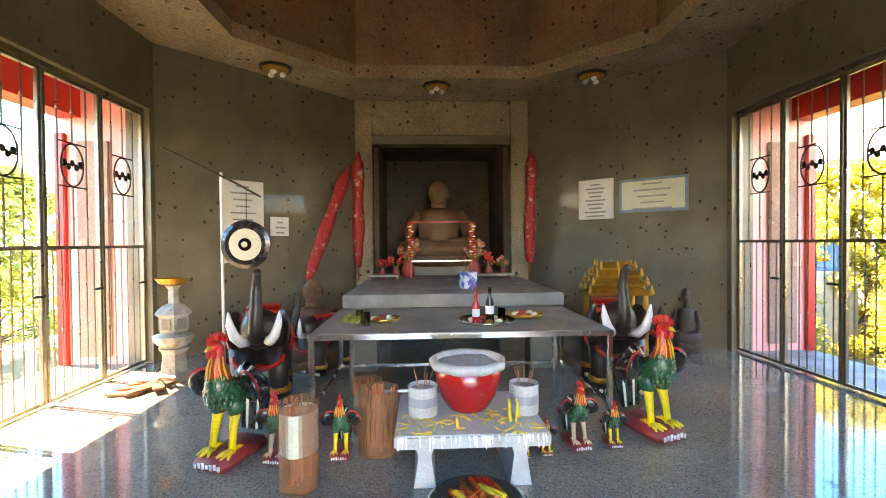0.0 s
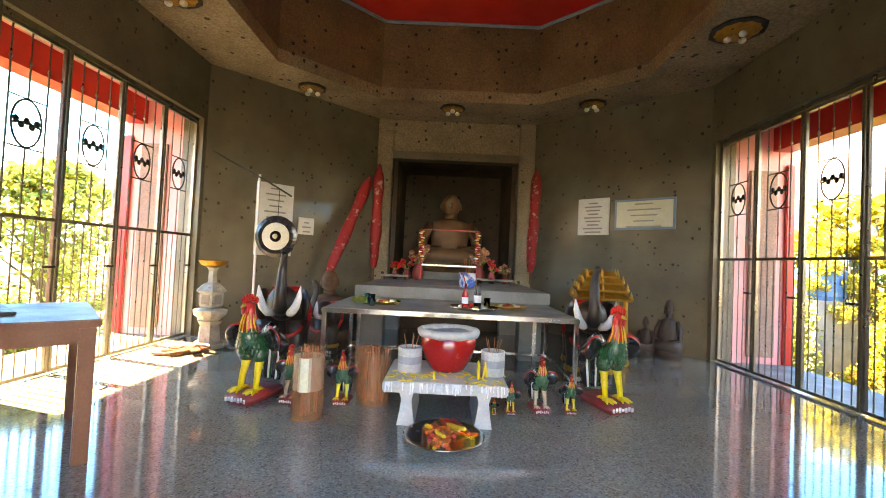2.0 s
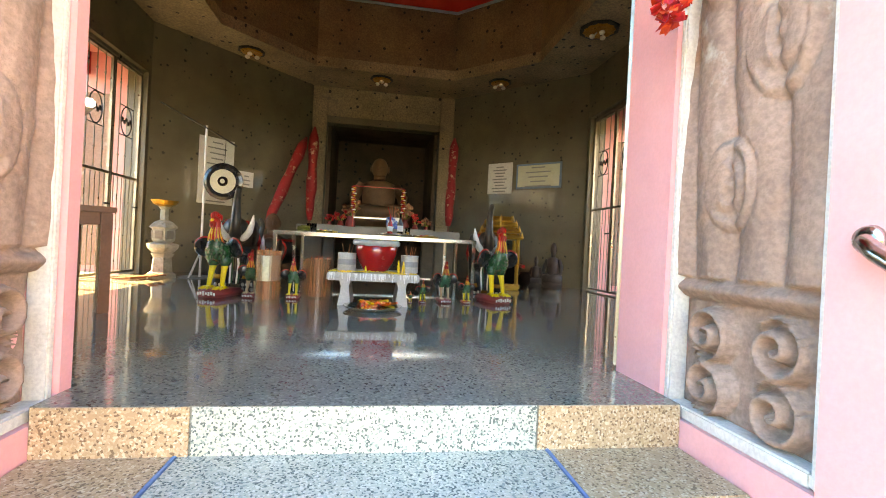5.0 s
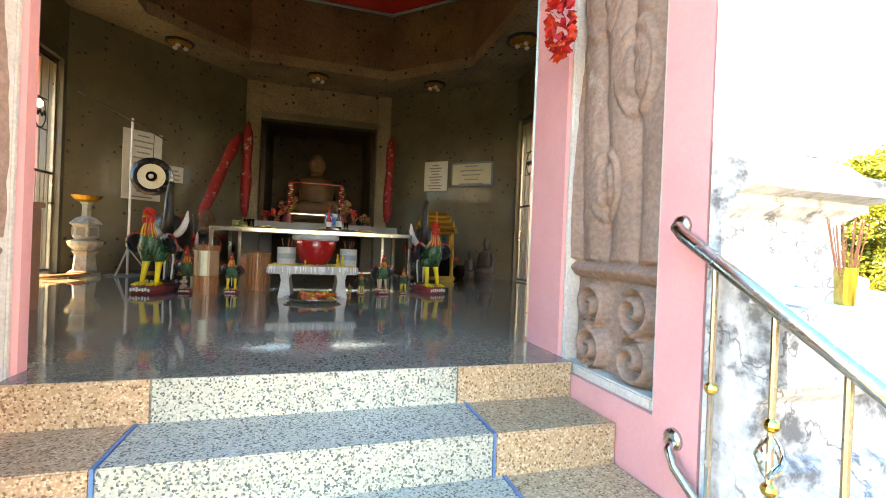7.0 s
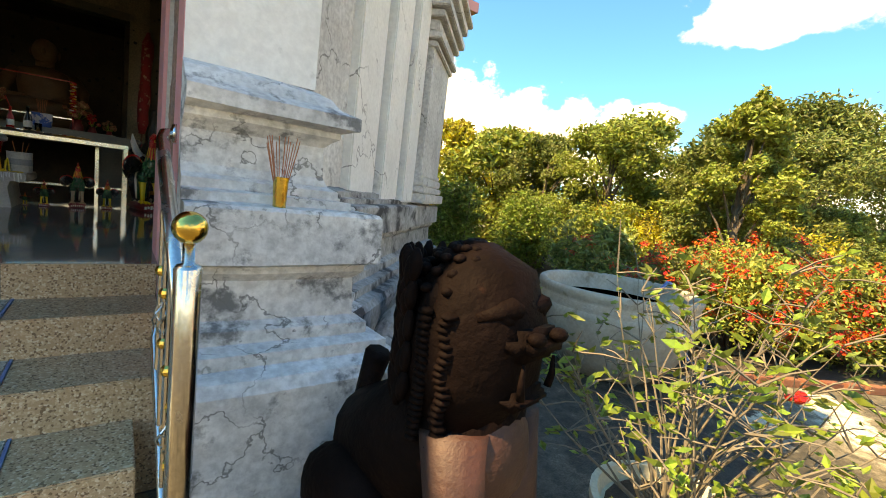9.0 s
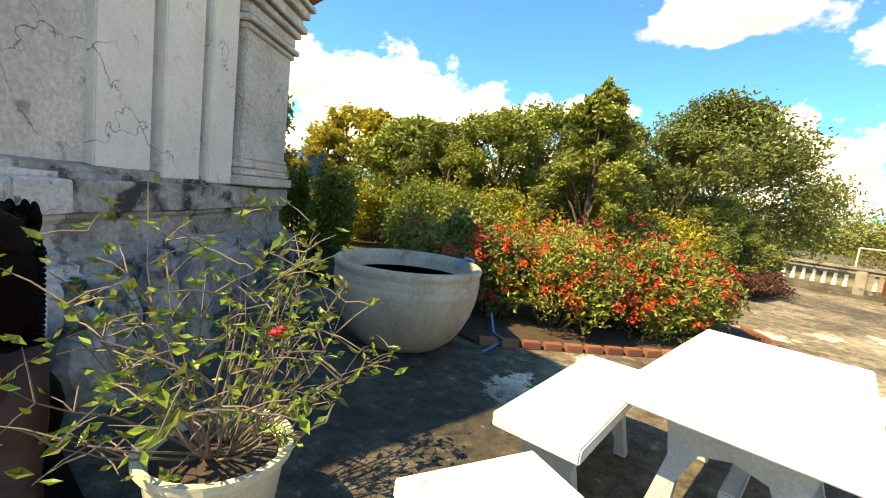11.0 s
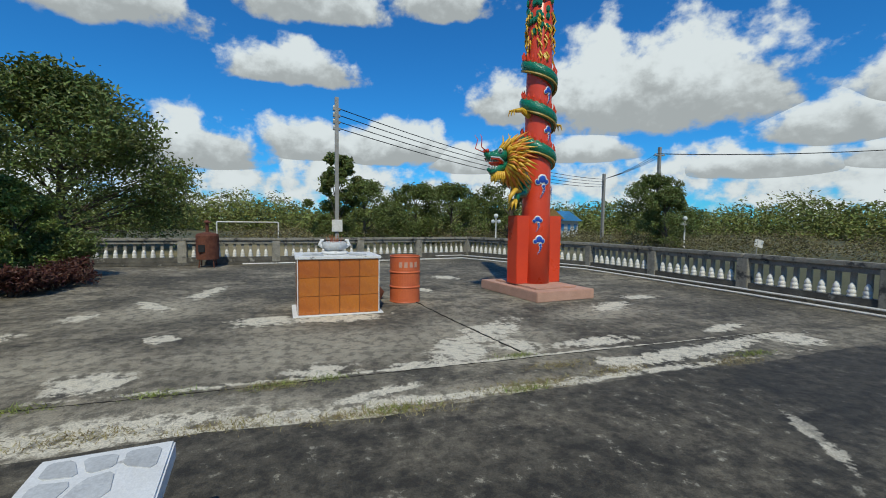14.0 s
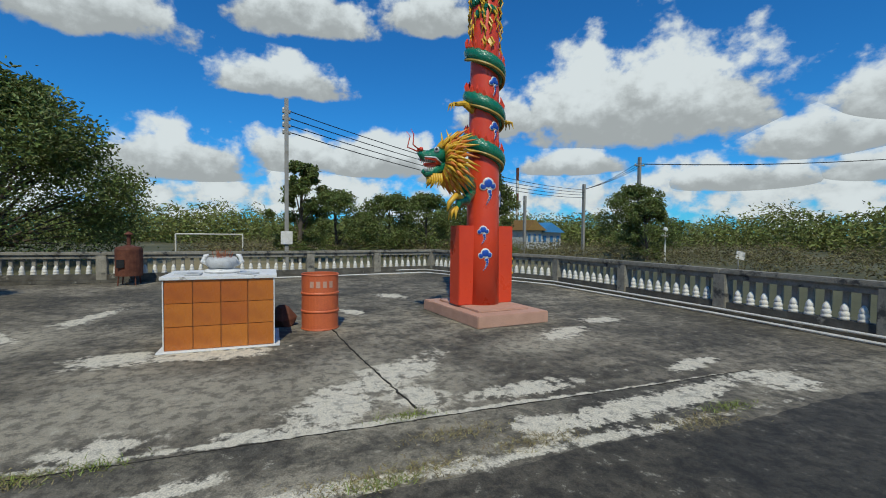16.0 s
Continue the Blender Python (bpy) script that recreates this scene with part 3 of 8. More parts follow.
def tube(bm, pts, radii, seg=8, cap=True):
    pts = [Vector(p) for p in pts]
    if isinstance(radii, (int, float)):
        radii = [radii] * len(pts)
    rings, side = [], None
    for i, p in enumerate(pts):
        d = (pts[min(i + 1, len(pts) - 1)] - pts[max(i - 1, 0)]).normalized()
        if side is None:
            side = d.cross(Vector((0, 0, 1)) if abs(d.z) < 0.9 else Vector((1, 0, 0))).normalized()
        side = (side - d * side.dot(d)).normalized()
        up = d.cross(side)
        rings.append([bm.verts.new(p + radii[i] * (math.cos(2 * math.pi * k / seg) * side + math.sin(2 * math.pi * k / seg) * up)) for k in range(seg)])
    for a, b in zip(rings, rings[1:]):
        for k in range(seg):
            bm.faces.new((a[k], a[(k + 1) % seg], b[(k + 1) % seg], b[k]))
    if cap:
        bm.faces.new(rings[0][::-1])
        bm.faces.new(rings[-1])
    return bm


def T(pts, radii, seg=8):
    return tube(bmesh.new(), pts, radii, seg)


def ball(bm, c, r, seg=12, m=None):
    s = Matrix.Diagonal((*(r if isinstance(r, (tuple, list)) else (r, r, r)), 1))
    mm = Matrix.Translation(c) @ s
    bmesh.ops.create_uvsphere(bm, u_segments=seg, v_segments=max(6, seg * 2 // 3), radius=1.0, matrix=m @ mm if m is not None else mm)
    return bm


def prism(bm, pts, z0, z1):
    lo, hi = [bm.verts.new((x, y, z0)) for x, y in pts], [bm.verts.new((x, y, z1)) for x, y in pts]
    n = len(pts)
    bm.faces.new(lo[::-1])
    bm.faces.new(hi)
    for i in range(n):
        bm.faces.new((lo[i], lo[(i + 1) % n], hi[(i + 1) % n], hi[i]))
    return bm


def roughen(bm, amount, scale=3.0, seed=0.0):
    for v in bm.verts:
        v.co += noise.noise_vector(v.co * scale + Vector((seed, seed, seed))) * amount
    return bm


def structure(name, bm, material, label, category, smooth=False):
    return tagged(obj(name, bm, material, smooth), label, category, kind="structure")


# ---- the shrine ----
F = 0.95
CX, CY, AP = 0.2, 5.3, 3.85
TAN = math.tan(math.pi / 8)
WALL_TOP, DOOR_TOP = 5.1, 4.22


def wall_pose(k):
    """Local frame of the k-th side of the octagon: x along it, y outward, origin at the middle of the inner face."""
    a = k * math.pi / 4
    return Matrix.Translation((CX + AP * math.cos(a), CY + AP * math.sin(a), 0)) @ Matrix.Rotation(a - math.pi / 2, 4, "Z")


HALF = AP * TAN
for k, nm in ((1, "wall_back_right"), (3, "wall_back_left"), (5, "wall_front_left"), (7, "wall_front_right")):
    bm = B(-HALF, HALF, 0, 0.3, F - 0.2, WALL_TOP)
    w = structure(nm, bm, CONCRETE, "rough grey-brown raw concrete interior wall", "wall")
    w.matrix_world = wall_pose(k)
for k, nm, h0, h1 in ((0, "wall_right", -1.5, 1.5), (4, "wall_left", -1.5, 1.5), (6, "wall_front", -1.58, 1.58)):
    bm = bmesh.new()
    box(bm, -HALF, h0, 0, 0.3, F - 0.2, WALL_TOP)
    box(bm, h1, HALF, 0, 0.3, F - 0.2, WALL_TOP)
    box(bm, h0, h1, 0, 0.3, DOOR_TOP, WALL_TOP)
    w = structure(nm, bm, CONCRETE, "raw concrete wall around a wide barred opening", "wall")
    w.matrix_world = wall_pose(k)
# back wall with the statue niche, its left pilaster stands proud
bm = bmesh.new()
box(bm, -HALF, -1.28, 0, 0.3, F - 0.2, WALL_TOP)
box(bm, 1.28, HALF, 0, 0.3, F - 0.2, WALL_TOP)
box(bm, -1.28, 1.28, 0, 0.3, 4.3, WALL_TOP)
w = structure("wall_back", bm, CONCRETE, "raw concrete back wall with a deep statue niche", "wall")
w.matrix_world = wall_pose(2)
bm = bmesh.new()
box(bm, 1.283, 1.6, -0.06, 0, F, WALL_TOP, 0.01)
box(bm, -1.6, -1.283, -0.02, 0, F, WALL_TOP, 0.01)
box(bm, -1.28, 1.28, -0.02, 0, 4.45, WALL_TOP - 0.01, 0.01)
w = structure("niche_trim", bm, SLAB_CONCRETE, "paler concrete pilasters and lintel framing the niche", "trim")
w.matrix_world = wall_pose(2)
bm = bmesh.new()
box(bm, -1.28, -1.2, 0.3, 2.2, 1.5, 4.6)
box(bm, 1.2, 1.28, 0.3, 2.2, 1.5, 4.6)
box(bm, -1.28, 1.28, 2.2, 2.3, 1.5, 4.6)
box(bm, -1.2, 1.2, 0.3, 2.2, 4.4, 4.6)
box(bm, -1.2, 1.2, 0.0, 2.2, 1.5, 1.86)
w = structure("niche", bm, SHADED_BROWN, "brown shadowed concrete niche behind the altar", "niche")
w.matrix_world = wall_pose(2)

# floor
oct_in = [(CX + (AP + 0.3) * c, CY + (AP + 0.3) * s) for c, s in [(math.cos(a) / math.cos(math.pi / 8), math.sin(a) / math.cos(math.pi / 8)) for a in [(i + 0.5) * math.pi / 4 for i in range(8)]]]
bm = bmesh.new()
prism(bm, oct_in, 0.7, F)
structure("floor", bm, TERRAZZO, "glossy polished grey terrazzo floor of the shrine", "floor")
bm = B(-1.075, 1.545, 0.8, CY - AP - 0.3, 0.7, F)
structure("floor_sill", bm, TERRAZZO, "polished terrazzo door sill above the steps", "floor")
for s, nm in ((-1, "floor_left_porch"), (1, "floor_right_porch")):
    bm = B(*sorted((CX + s * (AP + 0.3), CX + s * 5.0)), CY - 1.5, CY + 1.5, 0.0, F - 0.004)
    structure(nm, bm, GREY_CEMENT, "cement floor of a side porch", "floor")

# ceiling: flat ring, octagonal lantern, red panel
INNER = [(CX + x, CY + y) for x, y in ((1.4, -2.72), (2.75, -1.4), (2.75, 1.4), (1.4, 2.72), (-1.4, 2.72), (-2.75, 1.4), (-2.75, -1.4), (-1.4, -2.72))]
bm = bmesh.new()
outer = [(CX + (AP + 0.5) / math.cos(math.pi / 8) * math.cos(a), CY + (AP + 0.5) / math.cos(math.pi / 8) * math.sin(a)) for a in [(i - 1.5) * math.pi / 4 + math.pi / 8 - math.pi / 4 + math.pi / 4 for i in range(8)]]
lo_o, lo_i = [bm.verts.new((*p, WALL_TOP)) for p in outer], [bm.verts.new((*p, WALL_TOP)) for p in INNER]
hi_o = [bm.verts.new((*p, WALL_TOP + 0.2)) for p in outer]
hi_i = [bm.verts.new((*p, WALL_TOP + 0.2)) for p in INNER]
for i in range(8):
    j = (i + 1) % 8
    bm.faces.new((lo_o[i], lo_i[i], lo_i[j], lo_o[j]))
    bm.faces.new((hi_o[j], hi_i[j], hi_i[i], hi_o[i]))
    bm.faces.new((lo_i[i], hi_i[i], hi_i[j], lo_i[j]))
    bm.faces.new((lo_o[j], hi_o[j], hi_o[i], lo_o[i]))
structure("ceiling", bm, SLAB_CONCRETE, "flat pale concrete ceiling ring", "ceiling")
bm = bmesh.new()
for i in range(8):
    (x0, y0), (x1, y1) = INNER[i], INNER[(i + 1) % 8]
    nx, ny = (y1 - y0), -(x1 - x0)
    k = 0.15 / math.hypot(nx, ny)
    a = [(x0, y0), (x1, y1), (x1 + nx * k, y1 + ny * k), (x0 + nx * k, y0 + ny * k)]
    prism(bm, a, WALL_TOP + 0.202, 6.6)
structure("ceiling_lantern", bm, CEIL_CONCRETE, "brown board-marked concrete walls of the raised ceiling", "ceiling")
bm = bmesh.new()
prism(bm, INNER, 6.5, 6.6)
structure("ceiling_panel", bm, RED_PAINT, "red painted octagonal ceiling panel", "ceiling")
bm = bmesh.new()
for i in range(8):
    (x0, y0), (x1, y1) = INNER[i], INNER[(i + 1) % 8]
    tube(bm, [(CX + (x0 - CX) * 0.985, CY + (y0 - CY) * 0.985, 6.48), (CX + (x1 - CX) * 0.985, CY + (y1 - CY) * 0.985, 6.48)], 0.03, 6)
structure("ceiling_trim", bm, BLUE_FRAME, "thin blue edging round the red ceiling", "trim")

# front porch: pink reveals with carved stone panels
for s, x in ((-1, -1.075), (1, 1.545)):
    def sx(a, b):
        return sorted((x + s * a, x + s * b))
    bm = bmesh.new()
    box(bm, *sx(0, 0.3), 0.95, 1.02 if s < 0 else 1.34, 0.0, 4.6)
    box(bm, *sx(0, 0.3), -0.052, 0.18, 0.0, 4.6)
    box(bm, *sx(0, 0.3), 0.18, 0.95, 0.0, 0.88)
    box(bm, *sx(0.12, 0.3), 0.18, 0.95, 0.88, 4.6)
    structure("wall_porch_right" if s > 0 else "wall_porch_left", bm, PINK, "pink painted porch side wall", "wall")
    # carved panel as real relief
    bm = bmesh.new()
    ny, nz = 72, 330
    grid = []
    z0, z1, y0, y1 = 0.93, 4.5, 0.21, 0.92

    def relief(u, v):
        """Height of the carving at u across (0..1) and v metres up."""
        h = 0.0
        for cu, cv, r in ((0.26, 0.125, 0.125), (0.74, 0.125, 0.125), (0.26, 0.36, 0.125), (0.74, 0.36, 0.125)):
            d = math.hypot((u - cu) * 0.71, v - cv)
            if d < r:
                h = max(h, 0.045 + 0.045 * math.cos(d / r * 10.5 + (1 if cu < 0.5 else -1) * math.atan2(v - cv, (u - cu) * 0.71)))
        if v > 0.52:
            h = max(h, 0.025 + 0.05 * abs(math.sin(u * 10 + 0.5 * math.sin(v * 2.2))) ** 0.6 + 0.012 * math.sin(v * 3 + u * 5))
        if 0.50 < v < 0.60:
            h = 0.05 + 0.02 * math.sin(v * 60)
        for cu, cv, r in ((0.3, 1.55, 0.16), (0.7, 2.1, 0.2), (0.35, 2.6, 0.16), (0.6, 1.0, 0.13)):
            d = math.hypot((u - cu) * 0.71, (v - cv) * 0.6)
            if d < r:
                h += 0.03 * math.cos(d / r * math.pi / 2) + 0.008 * math.cos(d / r * 16)
        return min(0.085, h + 0.01 * noise.noise(Vector((u * 9, v * 9, s * 3.0))))

    for i in range(ny + 1):
        grid.append([bm.verts.new((x + s * (0.115 - relief(i / ny, (z1 - z0) * j / nz)), y0 + (y1 - y0) * i / ny, z0 + (z1 - z0) * j / nz)) for j in range(nz + 1)])
    for i in range(ny):
        for j in range(nz):
            q = (grid[i][j], grid[i + 1][j], grid[i + 1][j + 1], grid[i][j + 1])
            bm.faces.new(q if s < 0 else q[::-1])
    tagged(obj("carved_panel", bm, CARVED, True), "reddish sandstone panel carved with spirals and hanging drapery", "carving", "carved door panels", "structure")
    bm = bmesh.new()
    for a in ((0.18, 0.215, 0.88, 4.6), (0.915, 0.95, 0.88, 4.6), (0.215, 0.915, 0.88, 0.935)):
        box(bm, *sx(0.02, 0.115), a[0], a[1], a[2], a[3], 0.008)
    roughen(bm, 0.006, 9)
    structure("panel_mortar", bm, MORTAR, "rough pale mortar bedding round a carved panel", "trim")
for x0, x1 in ((-1.6, -1.376), (1.846, 2.1)):
    structure("wall_front_return", B(x0, x1, 1.0, 1.46, F - 0.2, WALL_TOP), CONCRETE, "raw concrete return beside the doorway", "wall")
bm = B(-1.4, 1.9, -0.06, 1.45, 4.6, 4.9)
structure("porch_ceiling", bm, PINK, "pink porch ceiling slab", "ceiling")

# side porches: pink walls, red beam
for s in (-1, 1):
    x_in, x_out = CX + s * (AP + 0.3), CX + s * 5.0
    xs = sorted((x_in, x_out))
    for e, ya, yb in ((-1, CY - 1.9, CY - 1.5), (1, CY + 1.5, CY + 1.9)):
        bm = B(*xs, ya, yb, 0.0, 4.6)
        structure("wall_side_porch", bm, PINK, "pink painted side porch wall", "wall")
        yy = (CY + e * 1.5, CY + e * 1.46)
        bm = B(*sorted((x_in + s * 0.2, x_in + s * 0.6)), *sorted(yy), F + 0.1, 3.8, 0.01)
        roughen(bm, 0.01, 6)
        structure("carved_panel_side", bm, CARVED, "weathered carved stone panel on a porch wall", "carving")
        bm = B(*sorted((x_out - s * 0.12, x_out)), *sorted((CY + e * 1.5, CY + e * 1.44)), F, 3.9, 0.01)
        structure("red_pier", bm, RED_PAINT, "red painted pier at the porch edge", "trim")
    bm = B(*sorted((x_out - s * 0.3, x_out)), CY - 1.9, CY + 1.9, 4.1, 4.45)
    structure("red_beam", bm, RED_PAINT, "red painted beam over the side porch", "beam")
    # Outer 0.6 m is an added unseen eave trimming the indoor sun patch.
    bm = B(*sorted((x_in, x_out + s * 0.6)), CY - 1.9, CY + 1.9, 4.455, 4.6)
    structure("side_porch_ceiling", bm, PINK, "pink side porch ceiling with an added eave against the sun", "ceiling")

# outer body with its moulded plinth, swept along the outline
PROFILE = [(0.46, -0.2), (0.46, 0.66), (0.43, 0.71), (0.35, 0.73), (0.35, 0.79), (0.27, 0.81), (0.27, 0.87), (0.21, 0.90), (0.20, 1.08), (0.24, 1.12), (0.24, 1.15), (0.30, 1.17), (0.30, 1.40), (0.285, 1.415), (0.17, 1.42), (0.17, 1.46), (0.12, 1.47), (0.12, 1.51), (0.08, 1.53), (0.06, 1.57), (0.05, 1.72), (0.08, 1.75), (0.11, 1.77), (0.11, 1.80), (0.18, 1.82), (0.18, 1.88), (0.10, 1.92), (0.06, 1.97), (0.0, 2.0)]


def offset_line(pts, o):
    out = []
    for i, p in enumerate(pts):
        p = Vector((*p, 0))
        a = Vector((*pts[i - 1], 0)) if i else None
        b = Vector((*pts[i + 1], 0)) if i + 1 < len(pts) else None
        ns = []
        for u, v in ((a, p), (p, b)):
            if u is not None and v is not None:
                d = (v - u).normalized()
                ns.append(Vector((d.y, -d.x, 0)))
        n = sum(ns, Vector()).normalized()
        out.append(p + n * (o / max(0.35, n.dot(ns[0]))))
    return out


def sweep(bm, pts, profile, sub=0.22):
    fine = [pts[0]]
    for a, b in zip(pts, pts[1:]):
        n = max(1, int(math.dist(a, b) / sub))
        fine += [(a[0] + (b[0] - a[0]) * i / n, a[1] + (b[1] - a[1]) * i / n) for i in range(1, n + 1)]
    rows = [[bm.verts.new((q.x, q.y, z)) for q in offset_line(fine, o)] for o, z in profile]
    for r0, r1 in zip(rows, rows[1:]):
        for i in range(len(fine) - 1):
            bm.faces.new((r0[i], r0[i + 1], r1[i + 1], r1[i]))
    for end in (0, -1):
        q = fine[end]
        edge = [r[end] for r in rows] + [bm.verts.new((*q, profile[-1][1])), bm.verts.new((*q, profile[0][1]))]
        if max(o for o, z in profile) > 0:
            bm.faces.new(edge)
    return bm


AO = 4.8
c1 = (CX + AO * TAN, CY - AO)
c2 = (CX + AO, CY - AO * TAN)
pier_right = [(1.548, -0.06), (2.12, -0.06), (2.12, c1[1] - 0.02), c1]
front_right = [c1, c2, (c2[0], CY - 1.9)]
back = [(CX + AO, CY + 1.9), (CX + AO, CY + AO * TAN), (CX + AO * TAN, CY + AO), (CX + 1.4, CY + AO), (CX + 1.4, 11.7), (CX - 1.4, 11.7), (CX - 1.4, CY + AO), (CX - AO * TAN, CY + AO), (CX - AO, CY + AO * TAN), (CX - AO, CY + 1.9)]
front_left = [(CX - AO, CY - 1.9), (CX - AO, CY - AO * TAN), (CX - AO * TAN, CY - AO)]
pier_left = [(CX - AO * TAN, CY - AO), (-1.65, c1[1] - 0.02), (-1.65, -0.06), (-1.078, -0.06)]
# away from the piers the plinth stops at its ledge
LOW_PROFILE = [(o, z - 0.006) for o, z in PROFILE if z < 1.52] + [(0.0, 1.53)]


def by_the_steps(bm):
    """Gives the piers beside the steps the second, paler material."""
    for f in bm.faces:
        c = f.calc_center_median()
        if c.y < 0.62 and abs(c.x - 0.2) < 2.5:
            f.material_index = 1


for nm, line, prof in (("outer_wall_pier_right", pier_right, PROFILE), ("outer_wall_front_right", front_right, LOW_PROFILE), ("outer_wall_back", back, LOW_PROFILE), ("outer_wall_front_left", front_left, LOW_PROFILE), ("outer_wall_pier_left", pier_left, PROFILE)):
    bm = bmesh.new()
    sweep(bm, line, prof[-1:] + [(0.0, 3.0), (0.0, 4.2), (0.0, 5.6)], 0.6)
    by_the_steps(bm)
    structure(nm, bm, [PLASTER, CLEAN_PLASTER], "cracked weathered white plaster outer wall", "wall")
    bm = bmesh.new()
    sweep(bm, line, prof)
    by_the_steps(bm)
    roughen(bm, 0.012, 4)
    structure(nm.replace("wall", "plinth"), bm, [PLINTH, PALE_PLINTH], "blackened moulded plaster plinth of the shrine", "plinth")
bm = bmesh.new()
for i in range(8):
    j = (i + 1) % 8
    ring = [(CX + (p[0] - CX) * f, CY + (p[1] - CY) * f) for p, f in ((outer[i], 1.1), (outer[j], 1.1), (INNER[j], 1.075), (INNER[i], 1.075))]
    prism(bm, ring, 5.6, 5.78)
prism(bm, [(CX + (x - CX) * 1.12, CY + (y - CY) * 1.12) for x, y in INNER], 6.602, 6.75)
box(bm, -1.7, 2.3, -0.3, 0.9, 5.45, 5.65)
structure("roof", bm, PLASTER, "flat plastered roof slab of the shrine", "roof")

# pilasters and the corner column of the diagonal face
diag = (Vector((*c2, 0)) - Vector((*c1, 0))).normalized()
out_n = Vector((diag.y, -diag.x, 0))
fm = Matrix((( diag.x, -out_n.x, 0, c1[0]), (diag.y, -out_n.y, 0, c1[1]), (0, 0, 1, 0), (0, 0, 0, 1)))
LEN = math.dist(c1, c2)
for u0, u1, d in ((0.85, 1.48, 0.08), (1.56, 2.14, 0.14), (2.2, 2.68, 0.20)):
    bm = B(u0, u1, -d, 0.02, 1.44, 5.6, 0.012)
    w = structure("pilaster", bm, CLEAN_PLASTER, "whitewashed plaster pilaster with hairline cracks", "pilaster")
    w.matrix_world = fm
bm = bmesh.new()
u0, u1, d = 2.76, LEN + 0.02, 0.26
box(bm, u0, u1, -d, 0.1, 1.43, 4.0, 0.01)
for z, t, g in ((1.44, 0.12, 0.10), (1.57, 0.08, 0.065), (1.66, 0.10, 0.045), (1.77, 0.06, 0.025), (3.30, 0.06, 0.04), (3.38, 0.07, 0.09), (3.47, 0.13, 0.04), (3.62, 0.08, 0.10), (3.72, 0.10, 0.16), (3.84, 0.07, 0.10), (3.93, 0.12, 0.18), (4.06, 0.07, 0.24), (4.15, 0.65, 0.08), (4.8, 0.8, 0.0)):
    box(bm, u0 - g, u1 + g, -d - g, 0.12, z, z + t, 0.012)
w = structure("corner_column", bm, PLASTER, "weathered plaster corner column with a moulded capital", "column")
w.matrix_world = fm
# broken lumps of render at the foot of the pier
for i, (x, y, r, h) in enumerate(((2.75, 0.05, 0.22, 0.62), (2.95, 0.35, 0.2, 0.78), (3.25, 0.62, 0.22, 0.9), (3.55, 0.9, 0.18, 0.95))):
    bm = bmesh.new()
    ball(bm, (x, y, 0.0), (r, r * 0.9, h), 16)
    roughen(bm, 0.09, 4, i)
    structure("plinth_rubble", bm, PLINTH, "lumpy broken render at the foot of the plinth", "rubble")

# steps of washed gravel, a pale middle run edged in blue
for i in range(4):
    z1, y1, y0 = 0.76 - 0.19 * i, 0.8 - 0.4 * i, 0.4 - 0.4 * i
    l0, l1 = -0.53 - 0.05 * i, -0.58 - 0.05 * i
    r0, r1 = 0.87 + 0.05 * i, 0.92 + 0.05 * i
    x0, x1 = (-1.07, 1.54) if y0 > -0.05 else (-1.07, 1.42)
    for a, b, mt, nm in ((x0, l1, WASH_TAN, "step_side"), (r1, x1, WASH_TAN, "step_side"), (l1 + 0.012, r1 - 0.012, WASH_BLUE, "step_middle")):
        bm = B(a, b, y0, y1 + 0.02 if i == 0 else y1 + 0.4, -0.1, z1, 0.006)
        structure(nm, bm, mt, "washed gravel stair step", "step")
    for xe in (l1, r1):
        s = -1 if xe < 0 else 1
        bm = B(*sorted((xe, xe - s * 0.012)), y0 - 0.003, y1, z1 - 0.19, z1 + 0.004)
        structure("step_strip", bm, BLUE_STRIP, "thin blue dividing strip on a step", "trim")
bm = bmesh.new()
box(bm, -1.07, -0.53, 0.792, 0.799, 0.76, F - 0.002)
box(bm, 0.87, 1.54, 0.792, 0.799, 0.76, F - 0.002)
structure("sill_riser_tan", bm, WASH_TAN, "tan washed gravel riser under the sill", "step")
bm = B(-0.52, 0.86, 0.792, 0.799, 0.76, F - 0.002)
structure("sill_riser_middle", bm, WASH_BLUE, "pale blue gravel riser under the sill", "step")

# ---- ground ----
bm = bmesh.new()
S = 1500
for q in ([(-S, -S), (S, -S), (S, S), (-S, S)],):
    bm.faces.new([bm.verts.new((x, y, -0.16)) for x, y in q])
structure("ground", bm, GRASS, "dry green field reaching the horizon", "ground")
RIM = [(20.5, 1.6), (20.5, 1.0), (20.45, -2.2), (20.5, -5.05), (20.85, -8.0), (21.3, -10.4), (21.7, -12.7), (18.9, -14.0), (16.45, -15.0), (13.9, -15.2), (11.35, -15.3), (8.8, -15.35), (6.25, -15.4), (3.7, -15.4), (-6.0, -15.4)]
bm = bmesh.new()
prism(bm, RIM + [(-9.0, -15.4), (-9.0, 2.4), (6.1, 2.4), (6.15, 1.7)], -0.4, 0.0)
structure("pavement", bm, YARD, "blackened concrete yard with pale worn patches", "yard")

# ---- statues and things in several colours: one mesh, several materials ----


class Multi:
    def __init__(self, *materials):
        self.bm, self.materials = bmesh.new(), list(materials)
        self.done = self.bm.faces.layers.int.new("done")

    def as_(self, material):
        """Gives the faces added since the last call this material."""
        i = self.materials.index(material)
        for f in self.bm.faces:
            if not f[self.done]:
                f.material_index, f[self.done] = i, 1
        return self

    def finish(self, name, smooth=True):
        return obj(name, self.bm, self.materials, smooth)

    def child(self, name, parent, label="", smooth=True):
        return part(name, self.bm, self.materials, parent, label, smooth)


# ---- folding steel grilles ----


